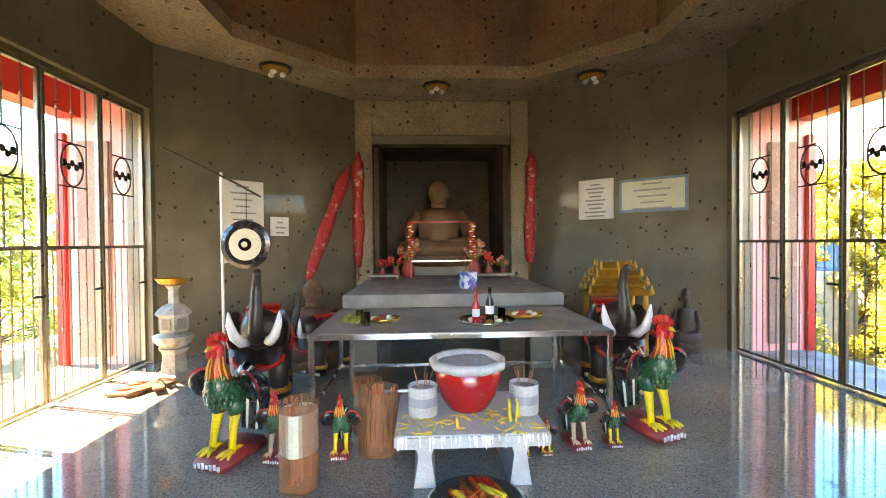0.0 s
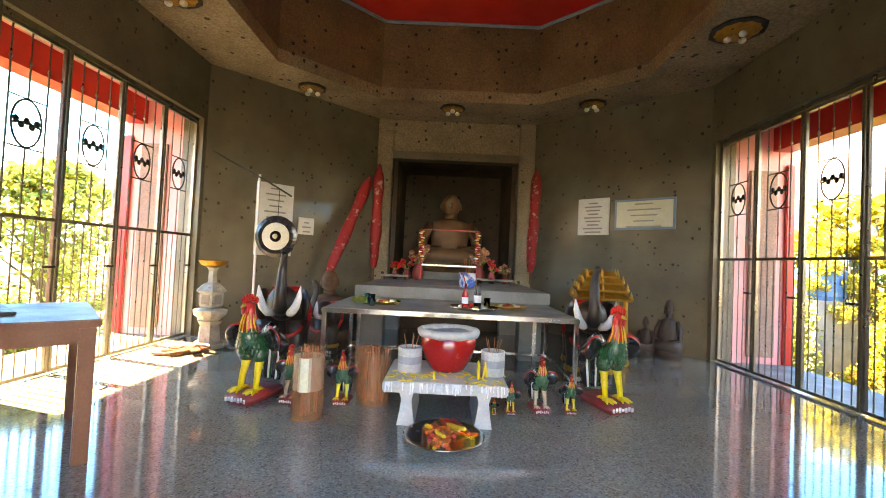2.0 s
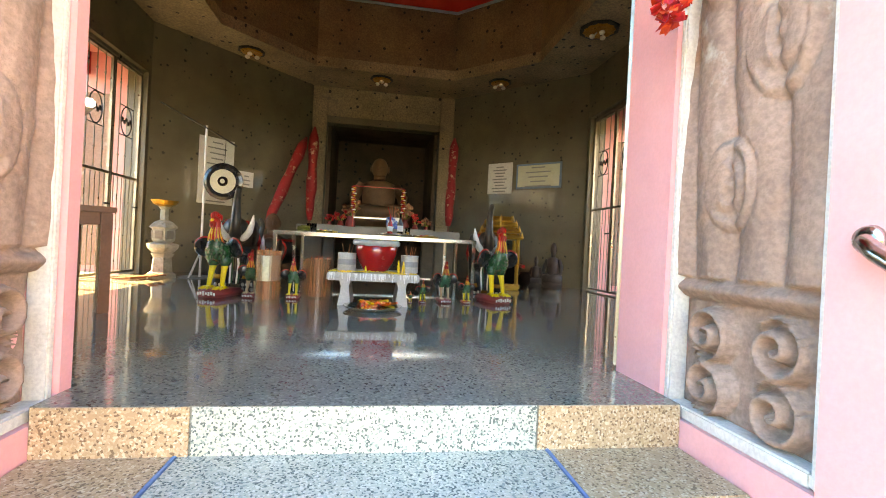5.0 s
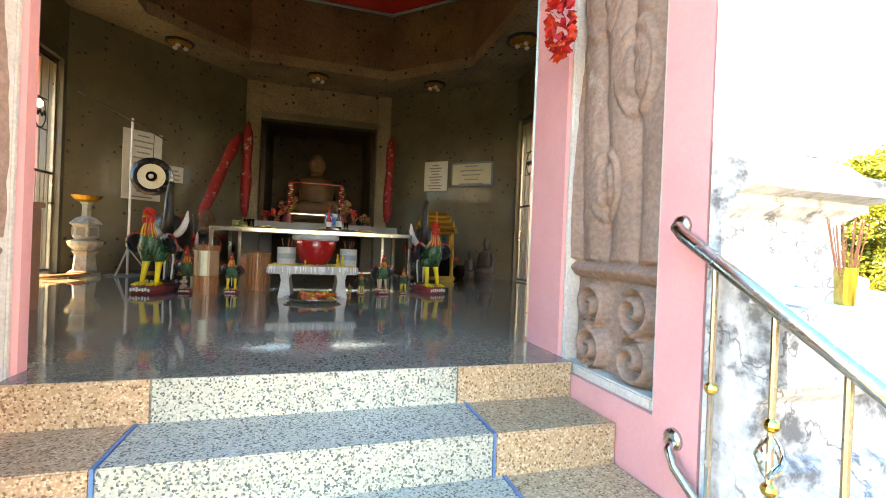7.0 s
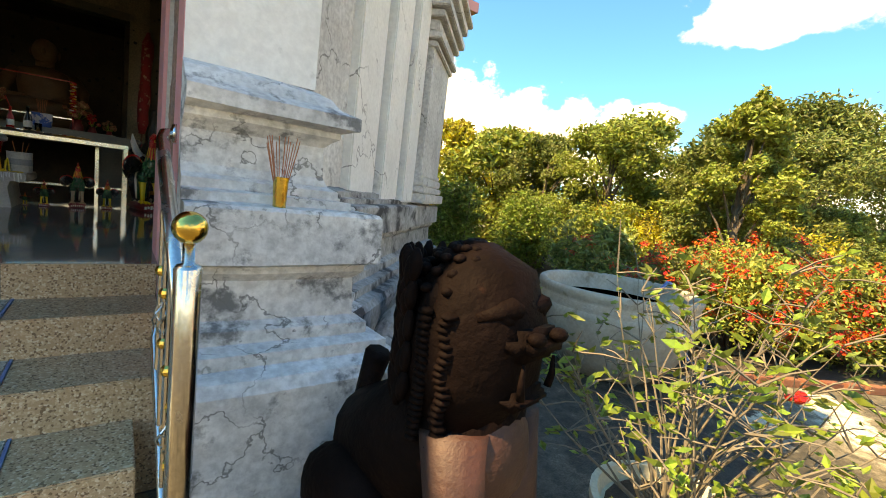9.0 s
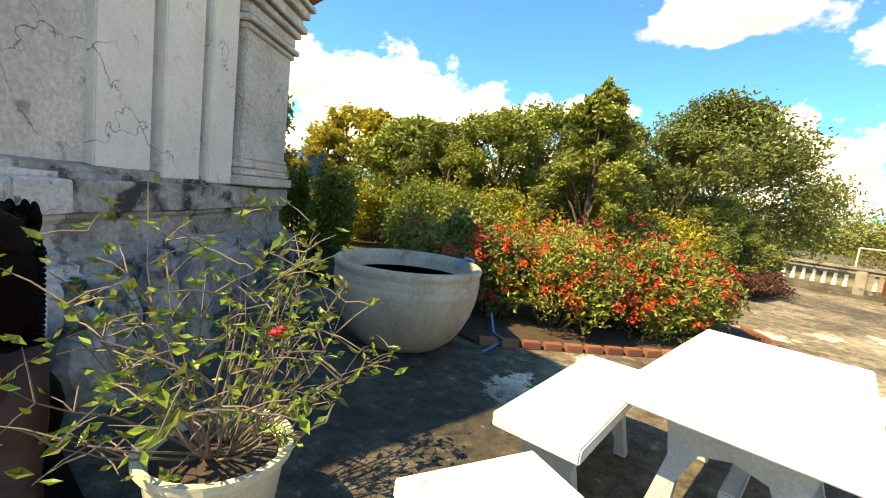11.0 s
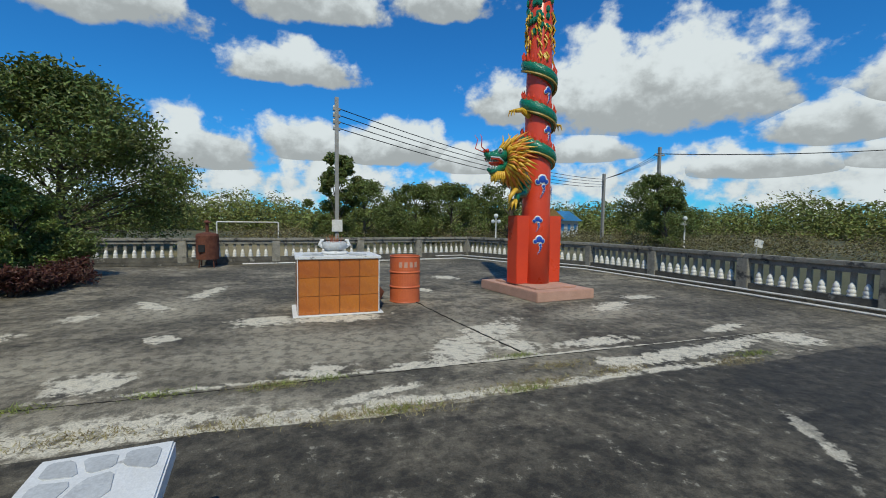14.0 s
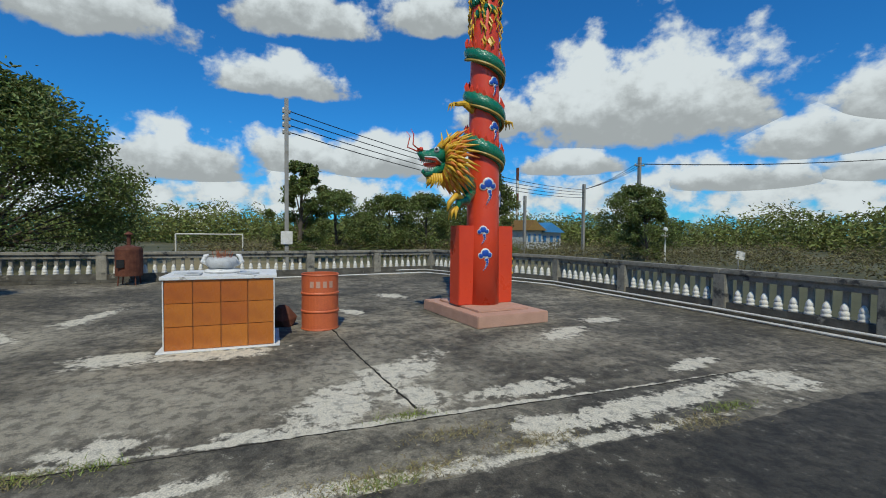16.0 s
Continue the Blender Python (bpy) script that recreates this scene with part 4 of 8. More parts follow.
def grille_leaf(w, h, parent):
    """One folding leaf, x from 0 to w, y thickness, z from 0 to h: frame, bars, a medallion."""
    fr = bmesh.new()
    for a in ((0, 0.035, 0, h), (w - 0.035, w, 0, h), (0.035, w - 0.035, 0, 0.035), (0.035, w - 0.035, h - 0.035, h), (0.035, w - 0.035, h * 0.46, h * 0.46 + 0.035)):
        box(fr, a[0], a[1], -0.02, 0.02, a[2], a[3], 0.004)
    leaf = part("leaf_frame", fr, GRILLE, parent)
    zm, z0, z1 = h * 0.46 + 0.035, h * 0.66, h * 0.80
    for i in range(1, 7):
        x = w * i / 7
        b = bmesh.new()
        tube(b, [(x, 0, 0.035), (x, 0, h * 0.46)], 0.007, 5)
        ball(b, (x, 0, h * 0.21), (0.013, 0.013, 0.016), 6)
        part("lower_bar", b, GRILLE, leaf)
    for i in range(1, 4):
        x = w * i / 4
        runs = ((zm, z0), (z1, h - 0.035)) if i == 2 else ((zm, h - 0.035),)
        for za, zb in runs:
            b = bmesh.new()
            tube(b, [(x, 0, za), (x, 0, zb)], 0.008, 5)
            for z in (h * 0.56, h * 0.90):
                if za < z < zb:
                    ball(b, (x, 0, z), (0.016, 0.016, 0.02), 6)
            part("upper_bar", b, GRILLE, leaf)
    md = bmesh.new()
    zc, r = (z0 + z1) / 2, min(w * 0.2, (z1 - z0) / 2) * 0.98
    for z in (z0, z1):
        tube(md, [(w / 4, 0, z), (w * 3 / 4, 0, z)], 0.008, 5)
    tube(md, [(w / 2 + r * math.cos(a), 0, zc + (z1 - z0) / 2 * 0.97 * math.sin(a)) for a in [i * math.pi / 10 for i in range(21)]], 0.009, 5)
    for i in range(5):
        u = -0.7 + 0.35 * i
        ball(md, (w / 2 + r * u, 0, zc + 0.02 * (-1) ** i), (r * 0.22, 0.012, 0.035), 6)
    tube(md, [(w / 2 - r * 0.9, 0, zc - 0.02), (w / 2, 0, zc + 0.015), (w / 2 + r * 0.9, 0, zc - 0.015)], 0.012, 5)
    part("medallion", md, DARK_METAL, leaf, "dark wrought medallion with scrollwork")
    return leaf


def folding_grille(name, k, n, half):
    e = empty(name, "tall folding steel grille with medallions closing a side opening", "grille")
    w = 2 * half / n
    for i in range(n):
        lf = grille_leaf(w - 0.012, DOOR_TOP - F - 0.08, e)
        lf.location = (-half + w * i + 0.006, 0.0, F + 0.02)
        lf.rotation_euler = (0, 0, 0)
        hb = B(w - 0.16, w - 0.03, -0.05, -0.02, 1.02, 1.045, 0.006)
        part("bolt", hb, DARK_METAL, lf, "dark sliding bolt")
    tr = bmesh.new()
    box(tr, -half, half, -0.03, 0.03, DOOR_TOP - 0.055, DOOR_TOP, 0.004)
    part("top_track", tr, GRILLE, e)
    e.matrix_world = wall_pose(k) @ Matrix.Translation((0, 0.1, 0))
    return e


folding_grille("folding_grille", 4, 4, 1.5)
folding_grille("folding_grille", 0, 4, 1.5)
# front grille leaves stand open against the reveals
for s, x, y, turn in ((-1, -1.12, 1.05, 127), (1, 1.57, 1.38, 52)):
    e = empty("door_leaf", "open steel grille leaf folded back beside the doorway", "grille", group="front door leaves")
    grille_leaf(0.5, DOOR_TOP - F - 0.08, e)
    bolt = B(0.1, 0.32, -0.07, -0.03, 1.18, 1.22, 0.008)
    part("bolt", bolt, STEEL, e, "bright sliding bolt")
    e.matrix_world = Matrix.Translation((x, y, F + 0.02)) @ Matrix.Rotation(radians(turn), 4, "Z")

# ---- ceiling lamps ----


def ceiling_lamp(x, y, m=1.0):
    e = empty("ceiling_lamp", "round ornamental ceiling lamp with spot bulbs, unlit", "lamp", Matrix.Translation((x, y, WALL_TOP)), "ceiling lamps")
    part("rose", L([(0.16 * m, -0.045), (0.19 * m, -0.03), (0.21 * m, 0.0)], 24, wave=lambda a, z: 0.04 * math.cos(12 * a)), GILT, e)
    part("rim", L([(0.205 * m, -0.03), (0.235 * m, -0.02), (0.235 * m, 0)], 24, wave=lambda a, z: 0.03 * math.cos(16 * a)), DARK_METAL, e)
    for i in range(3):
        a = i * 2.1 + 0.5
        b = bmesh.new()
        tube(b, [(0.03 * math.cos(a), 0.03 * math.sin(a), -0.045), (0.07 * math.cos(a), 0.07 * math.sin(a), -0.08)], 0.012, 6)
        arm = part("arm", b, STEEL, e)
        b = bmesh.new()
        ball(b, (0.1 * math.cos(a), 0.1 * math.sin(a), -0.095), (0.045, 0.045, 0.035), 10)
        part("bulb", b, WHITE_GLOSS, arm, "white unlit bulb")
    return e


for x, y in ((-2.33, 7.66), (0.09, 8.36), (2.52, 7.84)):
    ceiling_lamp(x, y)
for x, y in ((-3.09, 5.07), (3.38, 5.35)):
    ceiling_lamp(x, y, 1.25)

# ---- notices and boards on the diagonal walls ----


def wall_notice(name, k, u0, u1, z0, z1, sheet, border, label, cat, lines):
    e = empty(name, label, cat, wall_pose(k))
    fr = bmesh.new()
    box(fr, u0, u1, -0.03, -0.005, z0, z1, 0.004)
    part("frame" if border else "sheet", fr, border or sheet, e)
    if border:
        part("sheet", B(u0 + 0.04, u1 - 0.04, -0.036, -0.031, z0 + 0.04, z1 - 0.04), sheet, e)
    for i in range(lines):
        z = z1 - 0.09 - (z1 - z0 - 0.14) * i / max(1, lines - 1)
        w = (u1 - u0) * (0.3 + 0.35 * ((i * 37) % 10) / 10)
        part("text_line", B((u0 + u1) / 2 - w / 2, (u0 + u1) / 2 + w / 2, -0.0405, -0.0365, z - 0.012, z + 0.012), PRINT, e)
    return e


wall_notice("notice", 1, -0.56, 0.03, 2.84, 3.5, PAPER, None, "white printed paper notice taped to concrete", "notice", 9)
wall_notice("framed_board", 1, 0.13, 1.12, 2.92, 3.44, PALE_BOARD, BLUE_FRAME, "framed pale yellow board with a blue border", "board", 5)
wall_notice("notice", 3, -0.80, -0.16, 2.2, 3.42, PAPER, None, "tall white paper notice behind the gong", "notice", 12)
wall_notice("small_notice", 3, -0.05, 0.25, 2.6, 2.9, PAPER, None, "small white paper on the concrete wall", "notice", 3)

# ---- altar ----
e = empty("stone_altar", "grey cement altar slab on thick legs before the niche", "altar")
part("top_slab", B(-1.1, 1.5, 6.1, 8.9, 1.72, 1.87, 0.012), GREY_CEMENT, e)
for x0 in (-1.02, 1.12):
    part("leg", B(x0, x0 + 0.3, 6.2, 6.5, F, 1.72, 0.01), GREY_CEMENT, e)
    part("leg", B(x0, x0 + 0.3, 8.3, 8.6, F, 1.72, 0.01), GREY_CEMENT, e)
part("back_panel", B(-1.0, 1.4, 8.62, 8.72, F, 1.72), SHADED_BROWN, e)

e = empty("steel_table", "large steel-framed offering table with a grey top", "table")
part("tabletop", B(-1.11, 1.44, 4.63, 6.0, 1.69, 1.725, 0.005), GREY_CEMENT, e, "grey weathered board top")
part("apron", B(-1.115, 1.445, 4.622, 4.65, 1.675, 1.72, 0.004), STEEL, e)
for x in (-1.09, 1.42):
    for y in (4.66, 5.94):
        part("leg", B(x - 0.022, x + 0.022, y - 0.022, y + 0.022, F, 1.69, 0.004), STEEL, e)
    part("stretcher", B(x - 0.012, x + 0.012, 4.68, 5.92, 1.08, 1.11, 0.003), STEEL, e)
for y in (5.94,):
    part("stretcher", B(-1.07, 1.40, y - 0.012, y + 0.012, 1.08, 1.11, 0.003), STEEL, e)
for x in (-0.85, 1.12):
    part("leg", B(x - 0.02, x + 0.02, 5.2, 5.24, F, 1.69, 0.004), STEEL, e)

e = empty("offering_table", "white concrete offering table dripped with candle wax", "table")
tp = part("tabletop", roughen(B(-0.345, 0.62, 3.64, 4.42, 1.215, 1.30, 0.012), 0.003, 14), WHITE_PAINT, e)
random.seed(3)
for x in (-0.16, 0.44):
    bm = bmesh.new()
    prof = [(0.07, F), (0.05, F + 0.12), (0.04, F + 0.2), (0.06, 1.215)]
    for (d0, z0), (d1, z1) in zip(prof, prof[1:]):
        vs = [bm.verts.new((x + sx_ * d, yy, z)) for d, z in ((d0, z0), (d1, z1)) for yy in (3.7, 4.34) for sx_ in (-1, 1)]
        for q in ((0, 1, 5, 4), (2, 6, 7, 3), (0, 4, 6, 2), (1, 3, 7, 5)):
            bm.faces.new([vs[i] for i in q])
    part("leg", bm, WHITE_PAINT, e)
bm = bmesh.new()
for i in range(46):
    x = random.uniform(-0.33, 0.6)
    ln = random.uniform(0.02, 0.09)
    tube(bm, [(x, 3.636, 1.297), (x + random.uniform(-0.006, 0.006), 3.633, 1.297 - ln)], [0.007, 0.004], 5)
tagged(part("wax_drips", bm, WHITE_GLOSS, e, "white wax dripped over the front edge"), kind="stuff")
bm = bmesh.new()
for i in range(70):
    x, y, a = random.uniform(-0.32, 0.58), random.uniform(3.65, 4.0), random.uniform(0, 6.3)
    ln = random.uniform(0.03, 0.09)
    tube(bm, [(x, y, 1.305), (x + ln * math.cos(a), y + ln * math.sin(a), 1.306)], 0.005, 5)
tagged(part("candle_stubs", bm, WAX, e, "yellow candle stubs lying in wax"), kind="stuff")

e = empty("incense_pot", "red glazed incense pot full of ash with a frilled white rim", "incense pot", Matrix.Translation((0.15, 4.1, 1.30)))
part("bowl", L([(0.13, 0), (0.15, 0.02), (0.20, 0.1), (0.235, 0.2), (0.245, 0.30), (0.22, 0.31), (0.20, 0.29)], 32), mat("red_glaze", (0.5, 0.012, 0.012), (0.4, 0.01, 0.01), 6, 0.2, coat=0.5), e, smooth=True)
part("rim", L([(0.235, 0.285), (0.265, 0.30), (0.27, 0.335), (0.245, 0.36), (0.22, 0.35), (0.21, 0.31)], 40, wave=lambda a, z: 0.03 * math.sin(9 * a), cap=False), WHITE_PAINT, e, smooth=True)
part("ash", roughen(L([(0.222, 0.30), (0.215, 0.325), (0.1, 0.335), (0.01, 0.345)], 24), 0.012, 12), ASH, e)


def candle_can(x, y, label):
    c = empty("paint_can", label, "can", Matrix.Translation((x, y, 1.30)), "cans on the offering table")
    part("can", L([(0.098, 0), (0.1, 0.004), (0.1, 0.19), (0.104, 0.195), (0.1, 0.2), (0.092, 0.2), (0.092, 0.16)], 24), WHITE_PAINT, c, smooth=False)
    part("band", L([(0.1015, 0.07), (0.1015, 0.13)], 24, cap=False), PRINT, c, "printed grey-green band")
    part("ash", L([(0.09, 0.15), (0.085, 0.175), (0.01, 0.18)], 16), ASH, c)
    for i in range(5):
        a = i * 1.3
        part("incense_stick", T([(0.03 * math.cos(a), 0.03 * math.sin(a), 0.15), (0.07 * math.cos(a), 0.07 * math.sin(a), 0.3)], 0.003, 4), STICK, c)


candle_can(-0.17, 4.0, "white paint can filled with ash and incense sticks")
candle_can(0.53, 4.0, "white printed paint can with a few candles")
for x, y, h in ((0.41, 3.86, 0.13), (0.44, 3.84, 0.1), (0.47, 3.88, 0.12), (0.40, 3.82, 0.08), (0.05, 3.74, 0.06)):
    tagged(obj("candle", L([(0.009, 0), (0.009, h), (0.002, h + 0.012)], 8, Matrix.Translation((x, y, 1.30)) @ Matrix.Rotation(0.12 * math.sin(x * 90), 4, "Y")), WAX), "thin yellow candle stuck on the white table", "candle", "candles")

e = empty("offering_tray", "round metal tray of orange wrapped offerings on the floor", "tray", Matrix.Translation((0.14, 3.47, F)))
part("tray", L([(0.2, 0), (0.25, 0.012), (0.29, 0.035), (0.295, 0.04), (0.28, 0.04), (0.24, 0.02)], 32), STEEL, e, smooth=True)
random.seed(41)
for i in range(30):
    a, q = random.uniform(0, 6.283), random.uniform(0.02, 0.17)
    m = Matrix.Translation((q * math.cos(a), q * math.sin(a), 0.04 + 0.07 * random.random() * (1 - q / 0.25))) @ Matrix.Rotation(random.gauss(0.25, 0.5) + (math.pi / 2), 4, "Z") @ Matrix.Rotation(random.uniform(-0.25, 0.25), 4, "Y")
    bm = bmesh.new()
    box(bm, -0.12, 0.12, -0.016, 0.016, -0.012, 0.012, 0.008, m)
    part("packet", roughen(bm, 0.006, 20, i), (CLOTH_ORANGE, ROOSTER_RED, CLOTH_ORANGE, CLOTH_ORANGE, WAX)[i % 5], e)

# ---- rooster statues ----


def rooster(size, x, y, turn, legs, label, red_neck=True):
    b = Multi(ROOSTER_GREEN, ROOSTER_RED, BLACK_GLOSS, legs, BASE_RED, WHITE_GLOSS, YELLOW, PAPER)
    bm = b.bm
    # plinth with rounded ends
    box(bm, -0.15, 0.15, -0.21, 0.3, 0, 0.09, 0.028)
    b.as_(BASE_RED)
    for i in range(7):
        box(bm, -0.115 + i * 0.034, -0.093 + i * 0.034, -0.216, -0.209, 0.026 + 0.008 * (i % 2), 0.062 + 0.006 * (i % 3))
    b.as_(PAPER)
    for s in (-1, 1):
        tube(bm, [(s * 0.088, -0.06, 0.09), (s * 0.085, -0.045, 0.2), (s * 0.078, -0.02, 0.32), (s * 0.075, 0.0, 0.4)], [0.026, 0.028, 0.036, 0.05], 10)
        for a in (-0.55, 0, 0.55, math.pi):
            tube(bm, [(s * 0.088, -0.06, 0.11), (s * 0.088 + 0.06 * math.sin(a), -0.06 - 0.07 * math.cos(a), 0.112), (s * 0.088 + 0.1 * math.sin(a), -0.06 - 0.12 * math.cos(a), 0.096)], [0.022, 0.017, 0.008], 6)
    b.as_(legs)
    tube(bm, [(0, 0.18, 0.60), (0, 0.13, 0.55), (0, 0.06, 0.52), (0, -0.02, 0.53), (0, -0.075, 0.58), (0, -0.095, 0.64), (0, -0.09, 0.70)], [0.04, 0.085, 0.118, 0.128, 0.115, 0.088, 0.055], 16)
    for s in (-1, 1):
        ball(bm, (s * 0.075, 0.0, 0.43), (0.068, 0.08, 0.085), 12)
    # breast feathers in rows
    for j in range(5):
        for k in range(7):
            a = -math.pi / 2 + (k - 3 + 0.5 * (j % 2)) * 0.36
            rr = (0.118, 0.124, 0.115, 0.098, 0.08)[j]
            ball(bm, ((rr - 0.006) * math.cos(a), -0.03 - 0.012 * j + (rr - 0.006) * math.sin(a), 0.47 + 0.048 * j), (0.022, 0.015, 0.034), 6)
    b.as_(ROOSTER_GREEN)
    tube(bm, [(0, -0.07, 0.63), (0, -0.092, 0.69), (0, -0.1, 0.75), (0, -0.085, 0.83), (0, -0.09, 0.89), (0, -0.105, 0.925)], [0.085, 0.075, 0.06, 0.046, 0.045, 0.03], 14)
    ball(bm, (0, -0.118, 0.9), (0.04, 0.056, 0.042), 10)
    for i in range(6):
        ball(bm, (0, -0.175 + 0.034 * i, 0.952 + 0.022 * math.sin(i * 0.75)), (0.013, 0.024, 0.036), 8)
    for s in (-1, 1):
        ball(bm, (s * 0.024, -0.15, 0.85), (0.017, 0.02, 0.038), 8)
    b.as_(ROOSTER_RED)
    tube(bm, [(0, -0.16, 0.905), (0, -0.215, 0.885)], [0.022, 0.003], 8)
    for i in range(7):
        a = -math.pi / 2 + (i - 3) * 0.5
        tube(bm, [(0.05 * math.cos(a), -0.09 + 0.05 * math.sin(a), 0.82), (0.066 * math.cos(a), -0.098 + 0.066 * math.sin(a), 0.74), (0.09 * math.cos(a), -0.085 + 0.09 * math.sin(a), 0.655)], [0.004, 0.008, 0.004], 5)
    b.as_(YELLOW)
    # wings held out from the shoulders, black with a red edge
    for s in (-1, 1):
        m = Matrix.Translation((s * 0.195, 0.0, 0.575)) @ Matrix.Rotation(s * 1.15, 4, "Z") @ Matrix.Rotation(s * -0.25, 4, "Y")
        ball(bm, (0, 0, 0), (0.034, 0.125, 0.118), 14, m)
        for i in range(4):
            tube(bm, [(s * 0.2, 0.03 + 0.03 * i, 0.60 - 0.015 * i), (s * 0.225, 0.09 + 0.03 * i, 0.5), (s * 0.19, 0.13 + 0.03 * i, 0.4)], [0.02, 0.024, 0.005], 6)
    b.as_(BLACK_GLOSS)
    for s in (-1, 1):
        m = Matrix.Translation((s * 0.195, 0.014, 0.58)) @ Matrix.Rotation(s * 1.15, 4, "Z") @ Matrix.Rotation(s * -0.25, 4, "Y")
        ball(bm, (0, 0, 0.012), (0.016, 0.133, 0.124), 14, m)
    b.as_(ROOSTER_RED)
    # sickle tail
    for i in range(9):
        s = (i - 4) / 4
        tube(bm, [(0.03 * s, 0.14, 0.58), (0.06 * s, 0.22, 0.67 - 0.05 * abs(s)), (0.1 * s, 0.30, 0.58 - 0.05 * abs(s)), (0.11 * s, 0.32, 0.38), (0.09 * s, 0.27, 0.13)], [0.03, 0.038, 0.038, 0.032, 0.008], 7)
        b.as_((BLACK_GLOSS, BLACK_GLOSS, WHITE_GLOSS, ROOSTER_GREEN)[i % 4])
    ob = b.finish("rooster_statue")
    ob.matrix_world = Matrix.Translation((x, y, F)) @ Matrix.Rotation(turn, 4, "Z") @ Matrix.Scale(size, 4)
    tagged(ob, label, "rooster statue", "rooster statues round the offering table")


rooster(0.92, -1.55, 4.14, -0.3, YELLOW_LEG, "large painted rooster statue with green breast and yellow legs")
rooster(0.95, 1.66, 4.38, 0.3, YELLOW_LEG, "large painted rooster statue with red neck and yellow legs")
rooster(0.5, -1.2, 4.14, -0.15, BEIGE_LEG, "small green rooster statue with pale legs beside a tube")
rooster(0.46, -0.76, 4.16, 0.0, YELLOW_LEG, "small rooster statue with red base under the table edge")
rooster(0.28, 0.71, 4.1, 0.0, YELLOW_LEG, "very small rooster statue with orange legs")
rooster(0.50, 0.98, 4.2, 0.1, BEIGE_LEG, "small rooster statue with red comb and beige legs")
rooster(0.34, 1.25, 4.2, 0.0, YELLOW_LEG, "small dark rooster statue with grey base")
rooster(0.14, 0.565, 4.06, 0.0, YELLOW_LEG, "tiny dark rooster figurine on the floor")

# ---- tubes of candles ----


def candle_tube(x, y, r, h, label, sheet, n):
    c = empty("candle_tube", label, "tube", Matrix.Translation((x, y, F)), "amber plastic tubes")
    part("tube", L([(r, 0), (r, h), (r - 0.008, h), (r - 0.008, 0.01)], 28), AMBER, c, smooth=False)
    if sheet:
        m = Matrix.Translation((0, 0, 0))
        part("label_sheet", L([(r + 0.002, h * 0.42), (r + 0.002, h * 0.9)], 28, Matrix.Rotation(0, 4, "Z"), cap=False, wave=lambda a, z: 0 if 4.4 < a < 5.1 else -0.08), PALE_BOARD, c, "white printed label")
    random.seed(int(x * 100))
    for i in range(n):
        a, q = random.uniform(0, 6.3), random.uniform(0, r * 0.7)
        t = random.uniform(-0.05, 0.05)
        part("incense_stick", T([(q * math.cos(a), q * math.sin(a), 0.02), ((q + t) * math.cos(a), (q + t) * math.sin(a), h * random.uniform(0.9, 1.08))], 0.005, 4), STICK, c)


candle_tube(-0.95, 3.78, 0.125, 0.54, "amber plastic tube with a white label standing on the floor", True, 16)
candle_tube(-0.50, 4.22, 0.15, 0.46, "wide amber plastic tube full of incense sticks", False, 30)
candle_tube(-0.62, 4.55, 0.12, 0.42, "amber plastic tube of incense behind another", False, 10)

# ---- elephants ----


